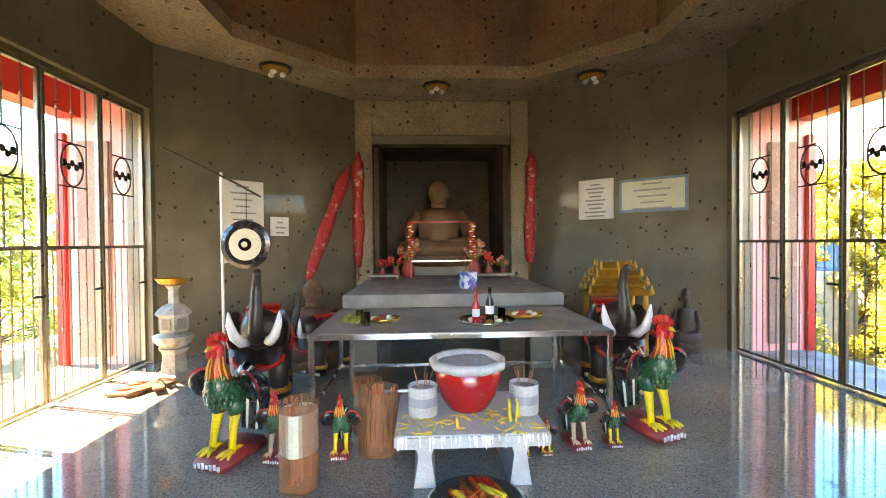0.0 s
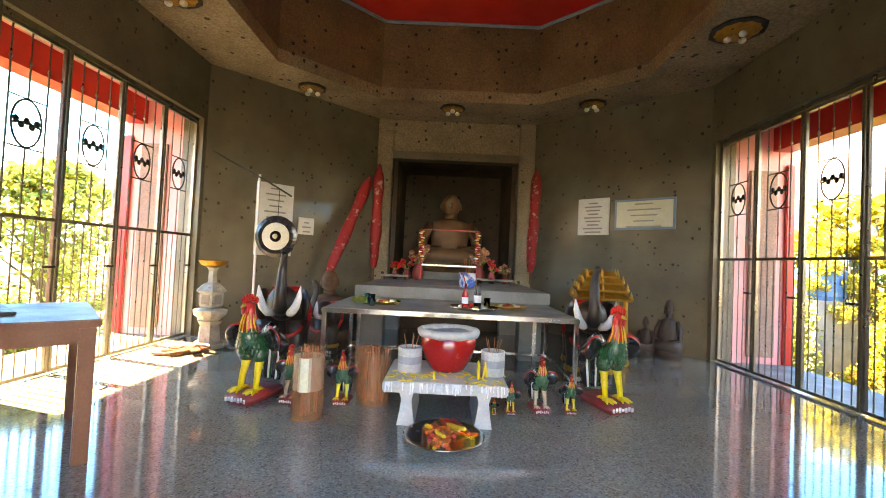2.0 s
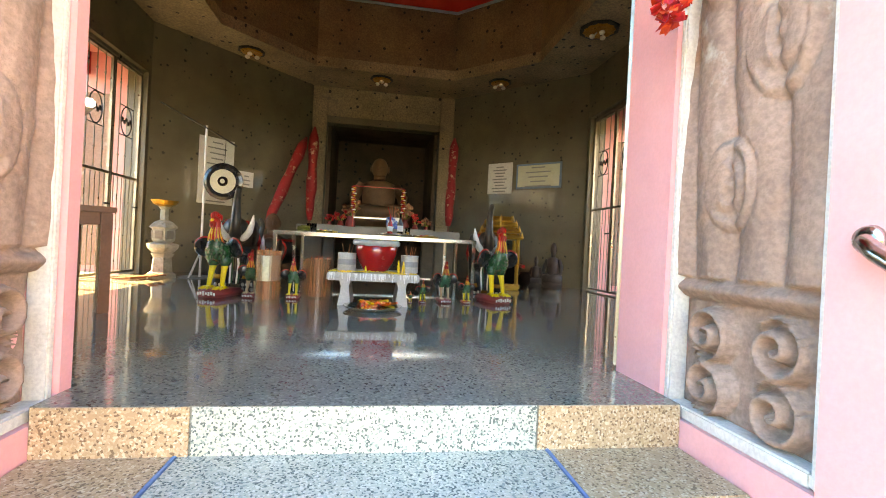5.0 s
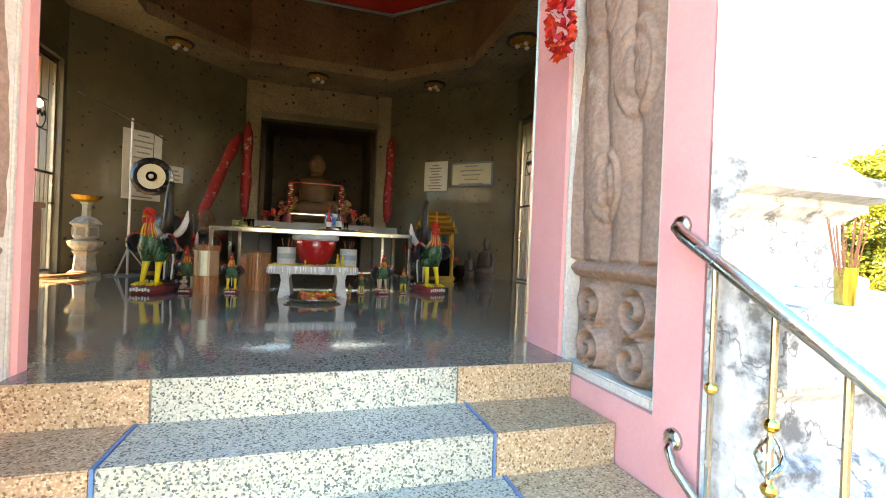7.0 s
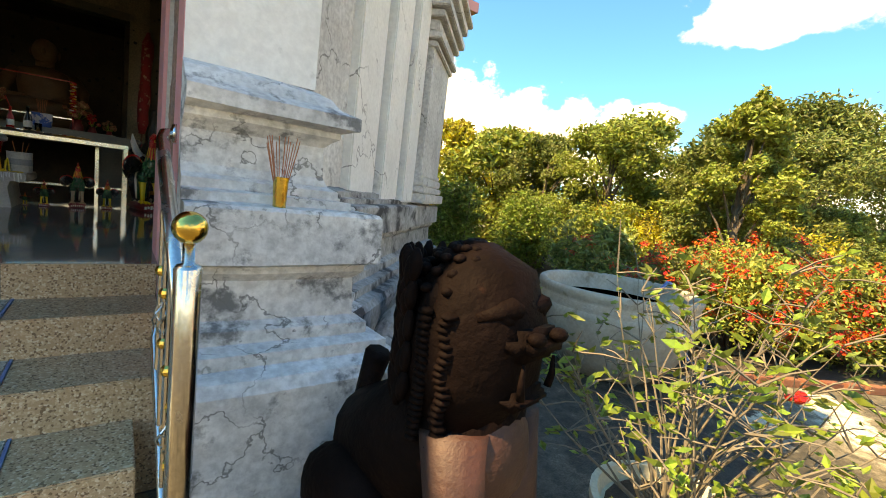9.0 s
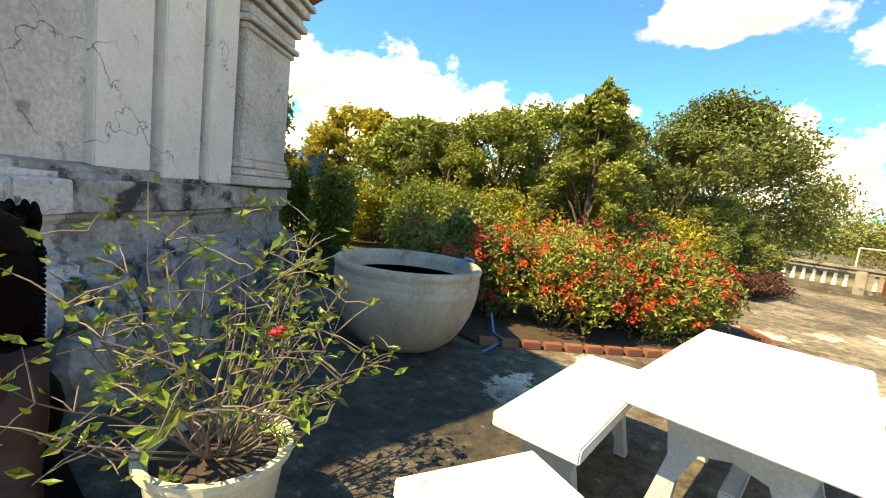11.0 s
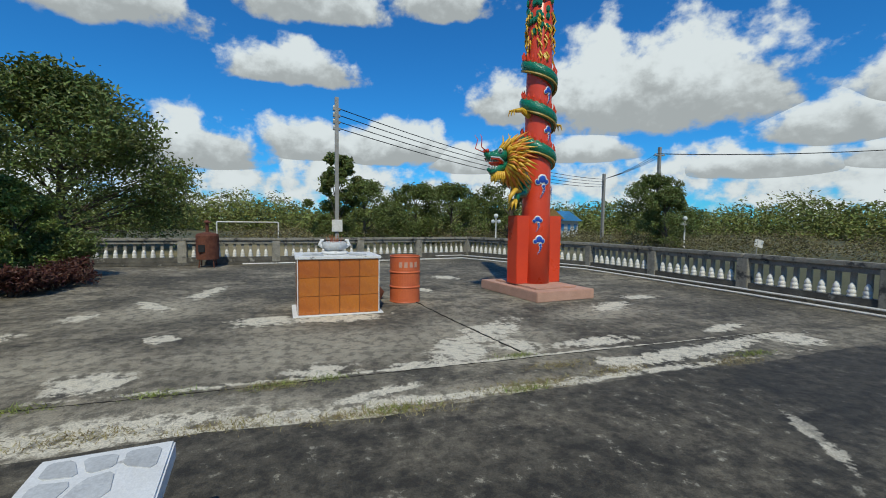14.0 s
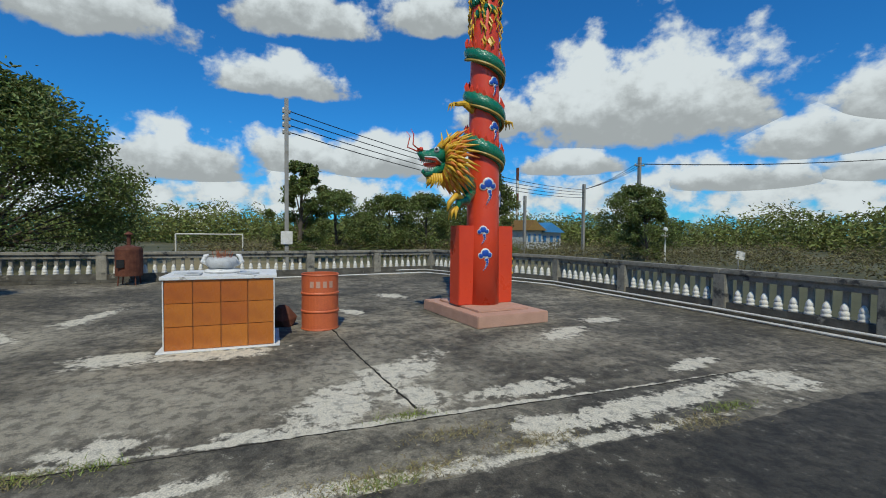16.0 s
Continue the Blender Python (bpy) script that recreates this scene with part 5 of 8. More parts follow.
def elephant(x, y, turn, label, size=1.0):
    b = Multi(ELEPHANT, WHITE_GLOSS, ROOSTER_RED, GILT)
    bm = b.bm
    tube(bm, [(0, 0.62, 0.46), (0, 0.5, 0.52), (0, 0.3, 0.56), (0, 0.1, 0.56), (0, 0.0, 0.52), (0, -0.04, 0.48)], [0.08, 0.2, 0.25, 0.26, 0.22, 0.1], 16)
    ball(bm, (0, -0.1, 0.68), (0.16, 0.17, 0.18), 14)
    tube(bm, [(0, -0.2, 0.64), (0, -0.3, 0.66), (0, -0.35, 0.76), (0, -0.32, 0.9), (0, -0.28, 1.03), (0.01, -0.30, 1.14), (0.02, -0.36, 1.19)], [0.085, 0.068, 0.058, 0.05, 0.043, 0.036, 0.03], 12)
    for sx_, sy in ((-1, -0.02), (1, -0.02), (-1, 0.48), (1, 0.48)):
        tube(bm, [(sx_ * 0.14, sy, 0.5), (sx_ * 0.15, sy - 0.02, 0.25), (sx_ * 0.15, sy, 0.0)], [0.12, 0.085, 0.095], 12)
    for s in (-1, 1):
        m = Matrix.Translation((s * 0.2, -0.02, 0.66)) @ Matrix.Rotation(s * 0.5, 4, "Z")
        ball(bm, (0, 0, 0), (0.03, 0.12, 0.17), 12, m)
    tube(bm, [(0, 0.66, 0.5), (0.03, 0.7, 0.35), (0.02, 0.69, 0.2)], [0.03, 0.018, 0.02], 6)
    b.as_(ELEPHANT)
    for s in (-1, 1):
        tube(bm, [(s * 0.08, -0.22, 0.60), (s * 0.11, -0.34, 0.62), (s * 0.15, -0.40, 0.68), (s * 0.18, -0.42, 0.78), (s * 0.19, -0.42, 0.88)], [0.04, 0.042, 0.04, 0.03, 0.006], 10)
    for sx_, sy in ((-1, -0.02), (1, -0.02), (-1, 0.48), (1, 0.48)):
        for i in range(3):
            ball(bm, (sx_ * 0.15 + 0.05 * (i - 1), sy - 0.085, 0.03), (0.022, 0.02, 0.025), 6)
    b.as_(WHITE_GLOSS)
    tube(bm, [(0.27 * math.cos(a), 0.05 + 0.05 * math.sin(2 * a), 0.56 + 0.25 * math.sin(a)) for a in [i * math.pi / 8 for i in range(17)]], 0.022, 6)
    box(bm, -0.16, 0.16, 0.12, 0.46, 0.79, 0.83, 0.02)
    tube(bm, [(0.20 * math.cos(a), -0.17 - 0.08 * math.sin(-a), 0.46 + 0.10 * math.sin(a)) for a in [math.pi + i * math.pi / 8 for i in range(9)]], 0.02, 6)
    b.as_(ROOSTER_RED)
    for sx_, sy in ((-1, -0.02), (1, -0.02), (-1, 0.48), (1, 0.48)):
        lathe(bm, [(0.1, 0.1), (0.105, 0.12), (0.1, 0.16)], 12, Matrix.Translation((sx_ * 0.15, sy, 0)))
    tube(bm, [(0.24 * math.cos(a), -0.02, 0.50 + 0.2 * math.sin(a)) for a in [math.pi + i * math.pi / 8 for i in range(9)]], 0.014, 6)
    b.as_(GILT)
    ob = b.finish("elephant_statue")
    ob.matrix_world = Matrix.Translation((x, y, F)) @ Matrix.Rotation(turn, 4, "Z") @ Matrix.Scale(size, 4)
    tagged(ob, label, "elephant statue", "elephant statues")


elephant(-1.72, 5.25, 0.25, "black elephant statue with raised trunk, white tusks and red harness", 1.08)
elephant(1.78, 5.35, -0.2, "black elephant statue with white tusks and gold anklets", 1.08)
elephant(-1.45, 6.2, -0.6, "smaller black elephant statue behind the first", 0.8)

# ---- gong on its stand ----
e = empty("gong_stand", "round gong hung on a thin white stand with a beater pole", "gong")
GX, GY = -2.56, 6.35
part("post", T([(GX, GY, F), (GX, GY, 3.33)], 0.018, 8), WHITE_GLOSS, e)
for a in (0.3, 2.4, 4.5):
    part("foot", T([(GX, GY, F + 0.42), (GX + 0.28 * math.cos(a), GY + 0.28 * math.sin(a), F + 0.012)], 0.012, 6), WHITE_GLOSS, e)
part("floor_ring", L([(0.3, 0), (0.3, 0.012), (0.26, 0.012)], 24, Matrix.Translation((GX, GY, F))), GREY_CEMENT, e)
part("arm", T([(-3.22, 6.3, 3.62), (-2.42, 6.35, 3.22), (-2.1, 6.35, 3.04)], 0.014, 6), DARK_METAL, e, "thin dark wooden pole")
gm = Matrix.Translation((-2.27, 6.33, 2.47)) @ Matrix.Rotation(radians(90), 4, "X")
dsk = L([(0.285, -0.03), (0.29, 0.02), (0.24, 0.035), (0.185, 0.032)], 32, gm)
gong = part("gong", dsk, BLACK_GLOSS, e, "black-rimmed gong", smooth=False)
part("face", L([(0.19, 0.0), (0.19, 0.037), (0.075, 0.04)], 32, gm), CREAM, gong, "cream painted ring", )
part("hub", L([(0.078, 0.035), (0.075, 0.05), (0.035, 0.055)], 24, gm), BRONZE, gong)
part("boss", L([(0.036, 0.05), (0.03, 0.075), (0.01, 0.085)], 16, gm), CREAM, gong)
part("cord", T([(-2.27, 6.34, 2.74), (-2.27, 6.35, 3.12)], 0.005, 4), DARK_METAL, e)

# ---- white shrine lantern with brass bowl ----
e = empty("pedestal_lantern", "white ornamental pedestal lantern topped with a brass bowl", "pedestal", Matrix.Translation((-3.0, 6.1, F)))
part("foot", L([(0.2, 0), (0.2, 0.06), (0.15, 0.09), (0.13, 0.3), (0.17, 0.36)], 6), AGED_WHITE, e)
part("bowl_stage", L([(0.12, 0.36), (0.2, 0.44), (0.21, 0.5), (0.1, 0.53)], 12), AGED_WHITE, e)
body = part("lantern_body", L([(0.13, 0.53), (0.16, 0.56), (0.16, 0.72), (0.2, 0.75)], 6), AGED_WHITE, e)
for i in range(6):
    a = (i + 0.5) * math.pi / 3
    m = Matrix.Rotation(a, 4, "Z") @ Matrix.Translation((0.14, 0, 0.64))
    part("window_panel", B(0, 0.012, -0.05, 0.05, -0.06, 0.06, 0.003, m), GREY_CEMENT, body)
part("lantern_roof", L([(0.21, 0.75), (0.13, 0.83), (0.06, 0.86), (0.055, 1.02), (0.09, 1.06)], 6), AGED_WHITE, e)
part("brass_bowl", L([(0.06, 1.06), (0.14, 1.09), (0.185, 1.15), (0.17, 1.15), (0.1, 1.1)], 20), GILT, e, "tarnished brass bowl")
random.seed(8)
for i in range(7):
    tagged(obj("board_scrap", B(-0.16, 0.16, -0.05, 0.05, 0, 0.02, 0.004, Matrix.Translation((-3.2 + 0.13 * (i % 3), 5.55 + 0.1 * i * 0.6, F + 0.012 + 0.022 * (i % 3))) @ Matrix.Rotation(i * 1.1, 4, "Z")), WOOD), "loose scrap of brown board on the floor", "scrap", "scraps by the pedestal")

# ---- gilded palanquin shrine ----
e = empty("gilt_palanquin", "gilded wooden palanquin with a stepped ornamental roof", "palanquin", Matrix.Translation((2.3, 6.55, F)) @ Matrix.Rotation(-0.2, 4, "Z"))
for i, (w, z) in enumerate(((0.42, 0.86), (0.37, 0.97), (0.31, 1.07), (0.24, 1.16))):
    t = part("roof_tier", L([(w * 1.25, z), (w * 1.3, z + 0.03), (w, z + 0.075), (w * 0.9, z + 0.1)], 4, Matrix.Rotation(math.pi / 4, 4, "Z"), cap=True), GILT, e)
    for j in range(8):
        a = j * math.pi / 4 + math.pi / 4
        part("finial", L([(0.03, z + 0.03), (0.02, z + 0.07), (0.002, z + 0.13)], 6, Matrix.Translation((w * (1.2 if j % 2 == 0 else 0.85) * math.cos(a), w * (1.2 if j % 2 == 0 else 0.85) * math.sin(a), 0))), GILT, t)
for sx_ in (-1, 1):
    for sy in (-1, 1):
        part("post", L([(0.035, 0.1), (0.03, 0.3), (0.04, 0.5), (0.03, 0.86)], 8, Matrix.Translation((sx_ * 0.3, sy * 0.3, 0))), GILT, e)
    part("carrying_pole", T([(sx_ * 0.36, -0.7, 0.42), (sx_ * 0.36, 0.7, 0.42)], 0.03, 8), ROOSTER_RED, e)
part("box", B(-0.3, 0.3, -0.3, 0.3, 0.1, 0.5, 0.02), BRONZE, e)
part("base", B(-0.36, 0.36, -0.36, 0.36, 0.0, 0.1, 0.02), GILT, e)

# ---- seated figures against the wall, plain shapes ----


def seated_figure(x, y, h, turn, material, label, name="seated_statue", wide=1.0):
    b = Multi(material)
    bm = b.bm
    tube(bm, [(0, 0, 0), (0, 0, 0.1), (0, 0.01, 0.16)], [0.33, 0.36, 0.28], 20)
    tube(bm, [(-0.36, -0.12, 0.2), (-0.15, -0.26, 0.19), (0.15, -0.26, 0.19), (0.36, -0.12, 0.2)], [0.09, 0.1, 0.1, 0.09], 12)
    tube(bm, [(0, 0.02, 0.14), (0, 0.03, 0.3), (0, 0.02, 0.48), (0, 0.02, 0.62), (0, 0.02, 0.67)], [0.26, 0.2, 0.22, 0.2, 0.08], 18)
    for s in (-1, 1):
        tube(bm, [(s * 0.2, 0.02, 0.6), (s * 0.3, 0.0, 0.44), (s * 0.3, -0.12, 0.28), (s * 0.1, -0.24, 0.27)], [0.075, 0.07, 0.06, 0.045], 10)
    tube(bm, [(0, 0.01, 0.66), (0, 0, 0.74)], [0.075, 0.075], 12)
    ball(bm, (0, 0, 0.84), (0.105, 0.12, 0.145), 16)
    for s in (-1, 1):
        ball(bm, (s * 0.107, 0.015, 0.83), (0.016, 0.03, 0.05), 8)
    ball(bm, (0, -0.118, 0.83), (0.02, 0.022, 0.035), 8)
    ob = b.finish(name)
    ob.matrix_world = Matrix.Translation((x, y, h[0])) @ Matrix.Rotation(turn, 4, "Z") @ Matrix.Diagonal((h[1] * wide, h[1] * wide, h[1], 1))
    return tagged(ob, label, "statue")


seated_figure(0.15, 9.75, (2.02, 1.7), 0, BUDDHA, "brown stone seated statue in the niche", wide=1.12)
seated_figure(3.5, 6.95, (F, 0.88), -0.7, DARK_STONE, "dark purple-brown stone seated statue against the wall", wide=0.62)
seated_figure(3.2, 7.05, (F, 0.6), -0.5, DARK_STONE, "small dark stone seated statue", wide=0.6)
seated_figure(-1.55, 6.55, (F, 1.1), 0.3, BROWN_STONE, "dark brown lion-like seated statue behind the elephants")
tagged(obj("clay_jar", L([(0.07, 0), (0.13, 0.08), (0.13, 0.18), (0.08, 0.24), (0.09, 0.27)], 20, Matrix.Translation((3.0, 7.1, F))), BRONZE, True), "small dark clay jar by the wall", "jar")
e = empty("statue_plinth", "low cement plinth under the niche statue", "plinth")
part("block", B(-0.45, 0.75, 9.2, 10.3, 1.862, 2.02, 0.01), GREY_CEMENT, e)

# ---- brocade banners ----


def banner(pts, label):
    c = empty("rolled_banner", label, "banner", group="rolled banners")
    bm = tube(bmesh.new(), pts, [0.02] + [0.10 + 0.012 * math.sin(i * 1.7) for i in range(len(pts) - 2)] + [0.05], 12)
    part("cloth", roughen(bm, 0.02, 6), CLOTH_RED, c, smooth=True)
    part("pole", T([pts[-1], tuple(2 * a - b for a, b in zip(pts[-1], pts[-2]))], 0.018, 6), WOOD, c)


def line(a, b, n=9):
    return [tuple(p + (q - p) * i / n for p, q in zip(a, b)) for i in range(n + 1)]


banner(line((-1.3, 8.85, 4.1), (-1.3, 8.75, 2.05)), "red brocade banner rolled round a pole by the niche")
banner(line((-1.45, 8.8, 3.85), (-1.98, 8.0, 1.9)), "leaning red brocade banner with gold flowers")
banner(line((1.78, 8.75, 4.1), (1.72, 8.7, 2.1)), "single red brocade banner standing at the niche edge")

# ---- small altar things ----
e = empty("steel_stand", "small red metal stand hung with garlands before the niche statue", "stand", Matrix.Translation((0.15, 8.6, 1.87)))
for x in (-0.52, 0.52):
    for y in (-0.2, 0.2):
        part("leg", B(x - 0.011, x + 0.011, y - 0.011, y + 0.011, 0, 0.95, 0.003), RED_PAINT, e)
for z in (0.28, 0.94):
    part("rail", B(-0.531, 0.531, -0.209, -0.191, z, z + 0.018, 0.003), STEEL if z < 0.5 else RED_PAINT, e)
part("shelf", B(-0.5, 0.5, -0.18, 0.18, 0.284, 0.3), STEEL, e)
for s in (-1, 1):
    gl = Multi(ROOSTER_RED, YELLOW, WHITE_GLOSS)
    for i in range(34):
        z = 0.94 - 0.017 * i
        ball(gl.bm, (s * (0.52 + 0.02 * math.sin(i * 1.9)), -0.225 + 0.012 * math.cos(i * 2.3), z), (0.034 + 0.012 * math.sin(i * 0.5) ** 2, 0.022, 0.016), 6)
        gl.as_((ROOSTER_RED, ROOSTER_RED, YELLOW, ROOSTER_RED, WHITE_GLOSS)[i % 5])
    gl.child("garland", e, "hanging red and yellow garland")


def flower_vase(x, y, z, s, label, petals):
    c = empty("flower_vase", label, "vase", Matrix.Translation((x, y, z)) @ Matrix.Scale(s, 4), "vases on the altar")
    part("vase", L([(0.05, 0), (0.08, 0.06), (0.07, 0.14), (0.045, 0.19), (0.06, 0.22)], 16), BASE_RED, c, smooth=True)
    random.seed(int(abs(x) * 1000))
    bm, gr = bmesh.new(), bmesh.new()
    for i in range(16):
        p = Vector((random.uniform(-0.12, 0.12), random.uniform(-0.1, 0.1), random.uniform(0.26, 0.45)))
        ball(bm, p, random.uniform(0.025, 0.045), 7)
        tube(gr, [(0, 0, 0.18), tuple(p)], 0.005, 4)
    part("bouquet", roughen(bm, 0.012, 30), petals, c, "faded garland flowers")
    part("greenery", gr, LEAF, c)


for i, (x, y, s) in enumerate(((-0.62, 8.4, 0.9), (-0.42, 8.5, 1.4), (0.72, 8.5, 1.4), (0.95, 8.4, 0.95), (-0.85, 8.5, 0.8), (1.2, 8.5, 0.8))):
    flower_vase(x, y, 1.87, s, "dark red vase of faded flowers on the altar", (ROOSTER_RED, FADED_PETAL, FADED_PETAL, ROOSTER_RED)[i % 4])
for x0, x1 in ((-1.05, -0.55), (0.62, 1.3)):
    e = empty("low_shelf", "low dark wooden shelf on the altar slab", "shelf")
    part("board", B(x0, x1, 8.0, 8.25, 1.93, 1.96, 0.004), GREY_CEMENT, e)
    for x in (x0 + 0.03, x1 - 0.03):
        part("foot", B(x - 0.02, x + 0.02, 8.02, 8.23, 1.87, 1.93), WOOD, e)
e = empty("porcelain_pot", "blue and white porcelain incense pot", "pot", Matrix.Translation((0.42, 6.7, 1.87)))
part("pot", L([(0.09, 0), (0.11, 0.02), (0.125, 0.12), (0.12, 0.2), (0.13, 0.215), (0.11, 0.215), (0.1, 0.17)], 24), PORCELAIN, e, smooth=True)
for i in range(6):
    part("incense_stick", T([(0.02 * math.cos(i), 0.02 * math.sin(i), 0.1), (0.06 * math.cos(i), 0.06 * math.sin(i), 0.42)], 0.003, 4), STICK, e)


def metal_tray(x, y, r, material, label):
    c = empty("serving_tray", label, "tray", Matrix.Translation((x, y, 1.725)), "trays on the steel table")
    part("dish", L([(r * 0.7, 0), (r * 0.9, 0.012), (r, 0.035), (r * 0.98, 0.037), (r * 0.86, 0.016)], 32), material, c, smooth=True)
    for i in range(8):
        a = i * 0.8
        b = bmesh.new()
        ball(b, (r * 0.5 * math.cos(a), r * 0.5 * math.sin(a), 0.03), (0.035, 0.03, 0.022), 8)
        part("food", b, (GILT, CREAM, ROOSTER_RED)[i % 3], c)


metal_tray(0.42, 5.05, 0.27, STEEL, "round steel tray with offerings of food")
metal_tray(0.85, 5.35, 0.2, GILT, "brass tray on the steel table")
metal_tray(-0.55, 5.2, 0.17, GOLD, "shallow brass bowl on the table")


def bottle(x, y, h, material, label, cap):
    c = empty("bottle", label, "bottle", Matrix.Translation((x, y, 1.74)), "bottles on the tray")
    part("body", L([(h * 0.12, 0), (h * 0.13, h * 0.05), (h * 0.13, h * 0.55), (h * 0.05, h * 0.75), (h * 0.045, h * 0.95)], 16), material, c, smooth=True)
    part("cap", L([(h * 0.05, h * 0.95), (h * 0.05, h)], 12), cap, c)
    part("label_band", L([(h * 0.133, h * 0.2), (h * 0.133, h * 0.45)], 16, cap=False), PAPER, c)


bottle(0.32, 5.0, 0.27, BOTTLE_RED, "bottle of red drink with a straw", ROOSTER_RED)
bottle(0.46, 5.08, 0.31, BOTTLE_DARK, "dark brown glass bottle", BLACK_GLOSS)
tagged(obj("drinking_straw", T([(0.33, 5.0, 1.98), (0.28, 4.98, 2.12)], 0.006, 6), ROOSTER_RED), "red straw in a bottle", "straw")
for x, y in ((-0.68, 5.0), (0.56, 5.02), (-0.76, 5.12)):
    tagged(obj("drinking_glass", L([(0.03, 0), (0.036, 0.12), (0.033, 0.12), (0.028, 0.006)], 16, Matrix.Translation((x, y, 1.74 if x > 0 else 1.725))), CLEAR, True), "clear drinking glass on the table", "glass", "glasses")
bm = bmesh.new()
for i in range(60):
    random.seed(i)
    m = Matrix.Translation((-0.82 + random.uniform(-0.07, 0.07), 5.05 + random.uniform(-0.06, 0.06), 1.755 + random.uniform(0, 0.05))) @ Euler((random.uniform(-1, 1), random.uniform(-1, 1), random.uniform(0, 6))).to_matrix().to_4x4()
    bm.faces.new([bm.verts.new(m @ Vector(v)) for v in ((-0.03, 0, 0), (0, -0.015, 0), (0.03, 0, 0.005), (0, 0.015, 0))])
tagged(obj("leaf_garland", bm, LEAF), "small heap of green betel leaves on the table", "leaves")

# ---- brown desk by the door ----
e = empty("wooden_desk", "red-brown wooden table with worn top by the entrance", "table", Matrix.Translation((-1.94, 2.86, F)) @ Matrix.Rotation(radians(133), 4, "Z"))
part("tabletop", B(-0.02, 1.02, -0.02, 0.64, 0.80, 0.845, 0.006), WOOD, e, "greyish worn board top")
for a in ((0.03, 0.97, 0.02, 0.045), (0.03, 0.97, 0.575, 0.6)):
    part("apron", B(a[0], a[1], a[2], a[3], 0.70, 0.80, 0.004), WOOD, e)
for a in ((0.02, 0.045), (0.955, 0.98)):
    part("apron", B(a[0], a[1], 0.05, 0.57, 0.70, 0.80, 0.004), WOOD, e)
for x in (0.0, 0.92):
    for y in (0.0, 0.54):
        part("leg", B(x, x + 0.08, y, y + 0.08, 0, 0.80, 0.006), WOOD, e)
for i in range(3):
    tagged(obj("board_strip", B(-0.4, 0.4, -0.04, 0.04, 0, 0.02, 0.003, Matrix.Translation((-2.75, 2.85 + 0.1 * i, F + 0.847)) @ Matrix.Rotation(radians(133 + 5 * i), 4, "Z")), DARK_METAL), "dark flat strip lying on the desk", "strip", "strips on the desk")

# ---- red paper lantern tassel at the door ----
e = empty("red_tassel", "red artificial flower garland hanging in the doorway", "garland", Matrix.Translation((1.36, 0.75, 2.62)))
bm = bmesh.new()
random.seed(12)
for i in range(170):
    z = random.uniform(0, 0.48)
    r = 0.055 * math.sin(min(1, z / 0.42 + 0.15) * 2.6) + 0.012
    a = random.uniform(0, 6.3)
    m = Matrix.Translation((r * math.cos(a), r * math.sin(a), z)) @ Euler((random.uniform(-1, 1), random.uniform(-1, 1), a)).to_matrix().to_4x4()
    bm.faces.new([bm.verts.new(m @ Vector(v)) for v in ((-0.025, -0.012, 0), (0.02, -0.02, 0.006), (0.028, 0.015, 0), (-0.015, 0.02, 0.008))])
part("petals", bm, mat("red_petal", (0.75, 0.04, 0.03), (0.65, 0.03, 0.02), 9, 0.6, island=0.25, sub=0.3), e)
part("stem", T([(0, 0, 0.4), (0.03, 0, 0.7), (0.12, 0.02, 1.2)], 0.006, 5), LEAF_BRIGHT, e)
part("leaf", L([(0.001, 0.5), (0.05, 0.56), (0.001, 0.66)], 6), LEAF_BRIGHT, e)

# ---- stair rail ----
e = empty("stair_rail", "polished steel stair rail with brass knobs and newel ball", "handrail")
NX, NY = 1.50, -0.93
part("newel", L([(0.036, 0), (0.036, 1.27), (0.03, 1.28), (0.016, 1.285), (0.016, 1.34)], 20, Matrix.Translation((NX, NY, 0.0))), STEEL, e, smooth=True)
bm = bmesh.new()
ball(bm, (NX, NY, 1.385), 0.046, 16)
part("newel_ball", bm, GOLD, e, "brass ball", True)
part("handrail", T([(1.545, 0.06, 1.69), (1.50, 0.04, 1.68), (1.49, 0.0, 1.65), (1.495, -0.45, 1.36), (1.50, -0.9, 1.07)], 0.026, 12), STEEL, e, smooth=True)
part("lower_rail", T([(1.545, 0.06, 0.83), (1.50, 0.04, 0.80), (1.49, 0.0, 0.75), (1.495, -0.45, 0.44), (1.50, -0.9, 0.12)], 0.018, 10), STEEL, e, smooth=True)
for y, z in ((0.06, 1.69), (0.06, 0.83)):
    part("wall_rosette", L([(0.045, 0), (0.04, 0.015), (0.02, 0.022)], 16, Matrix.Translation((1.545, y, z)) @ Matrix.Rotation(radians(-90), 4, "Y")), STEEL, e, smooth=True)
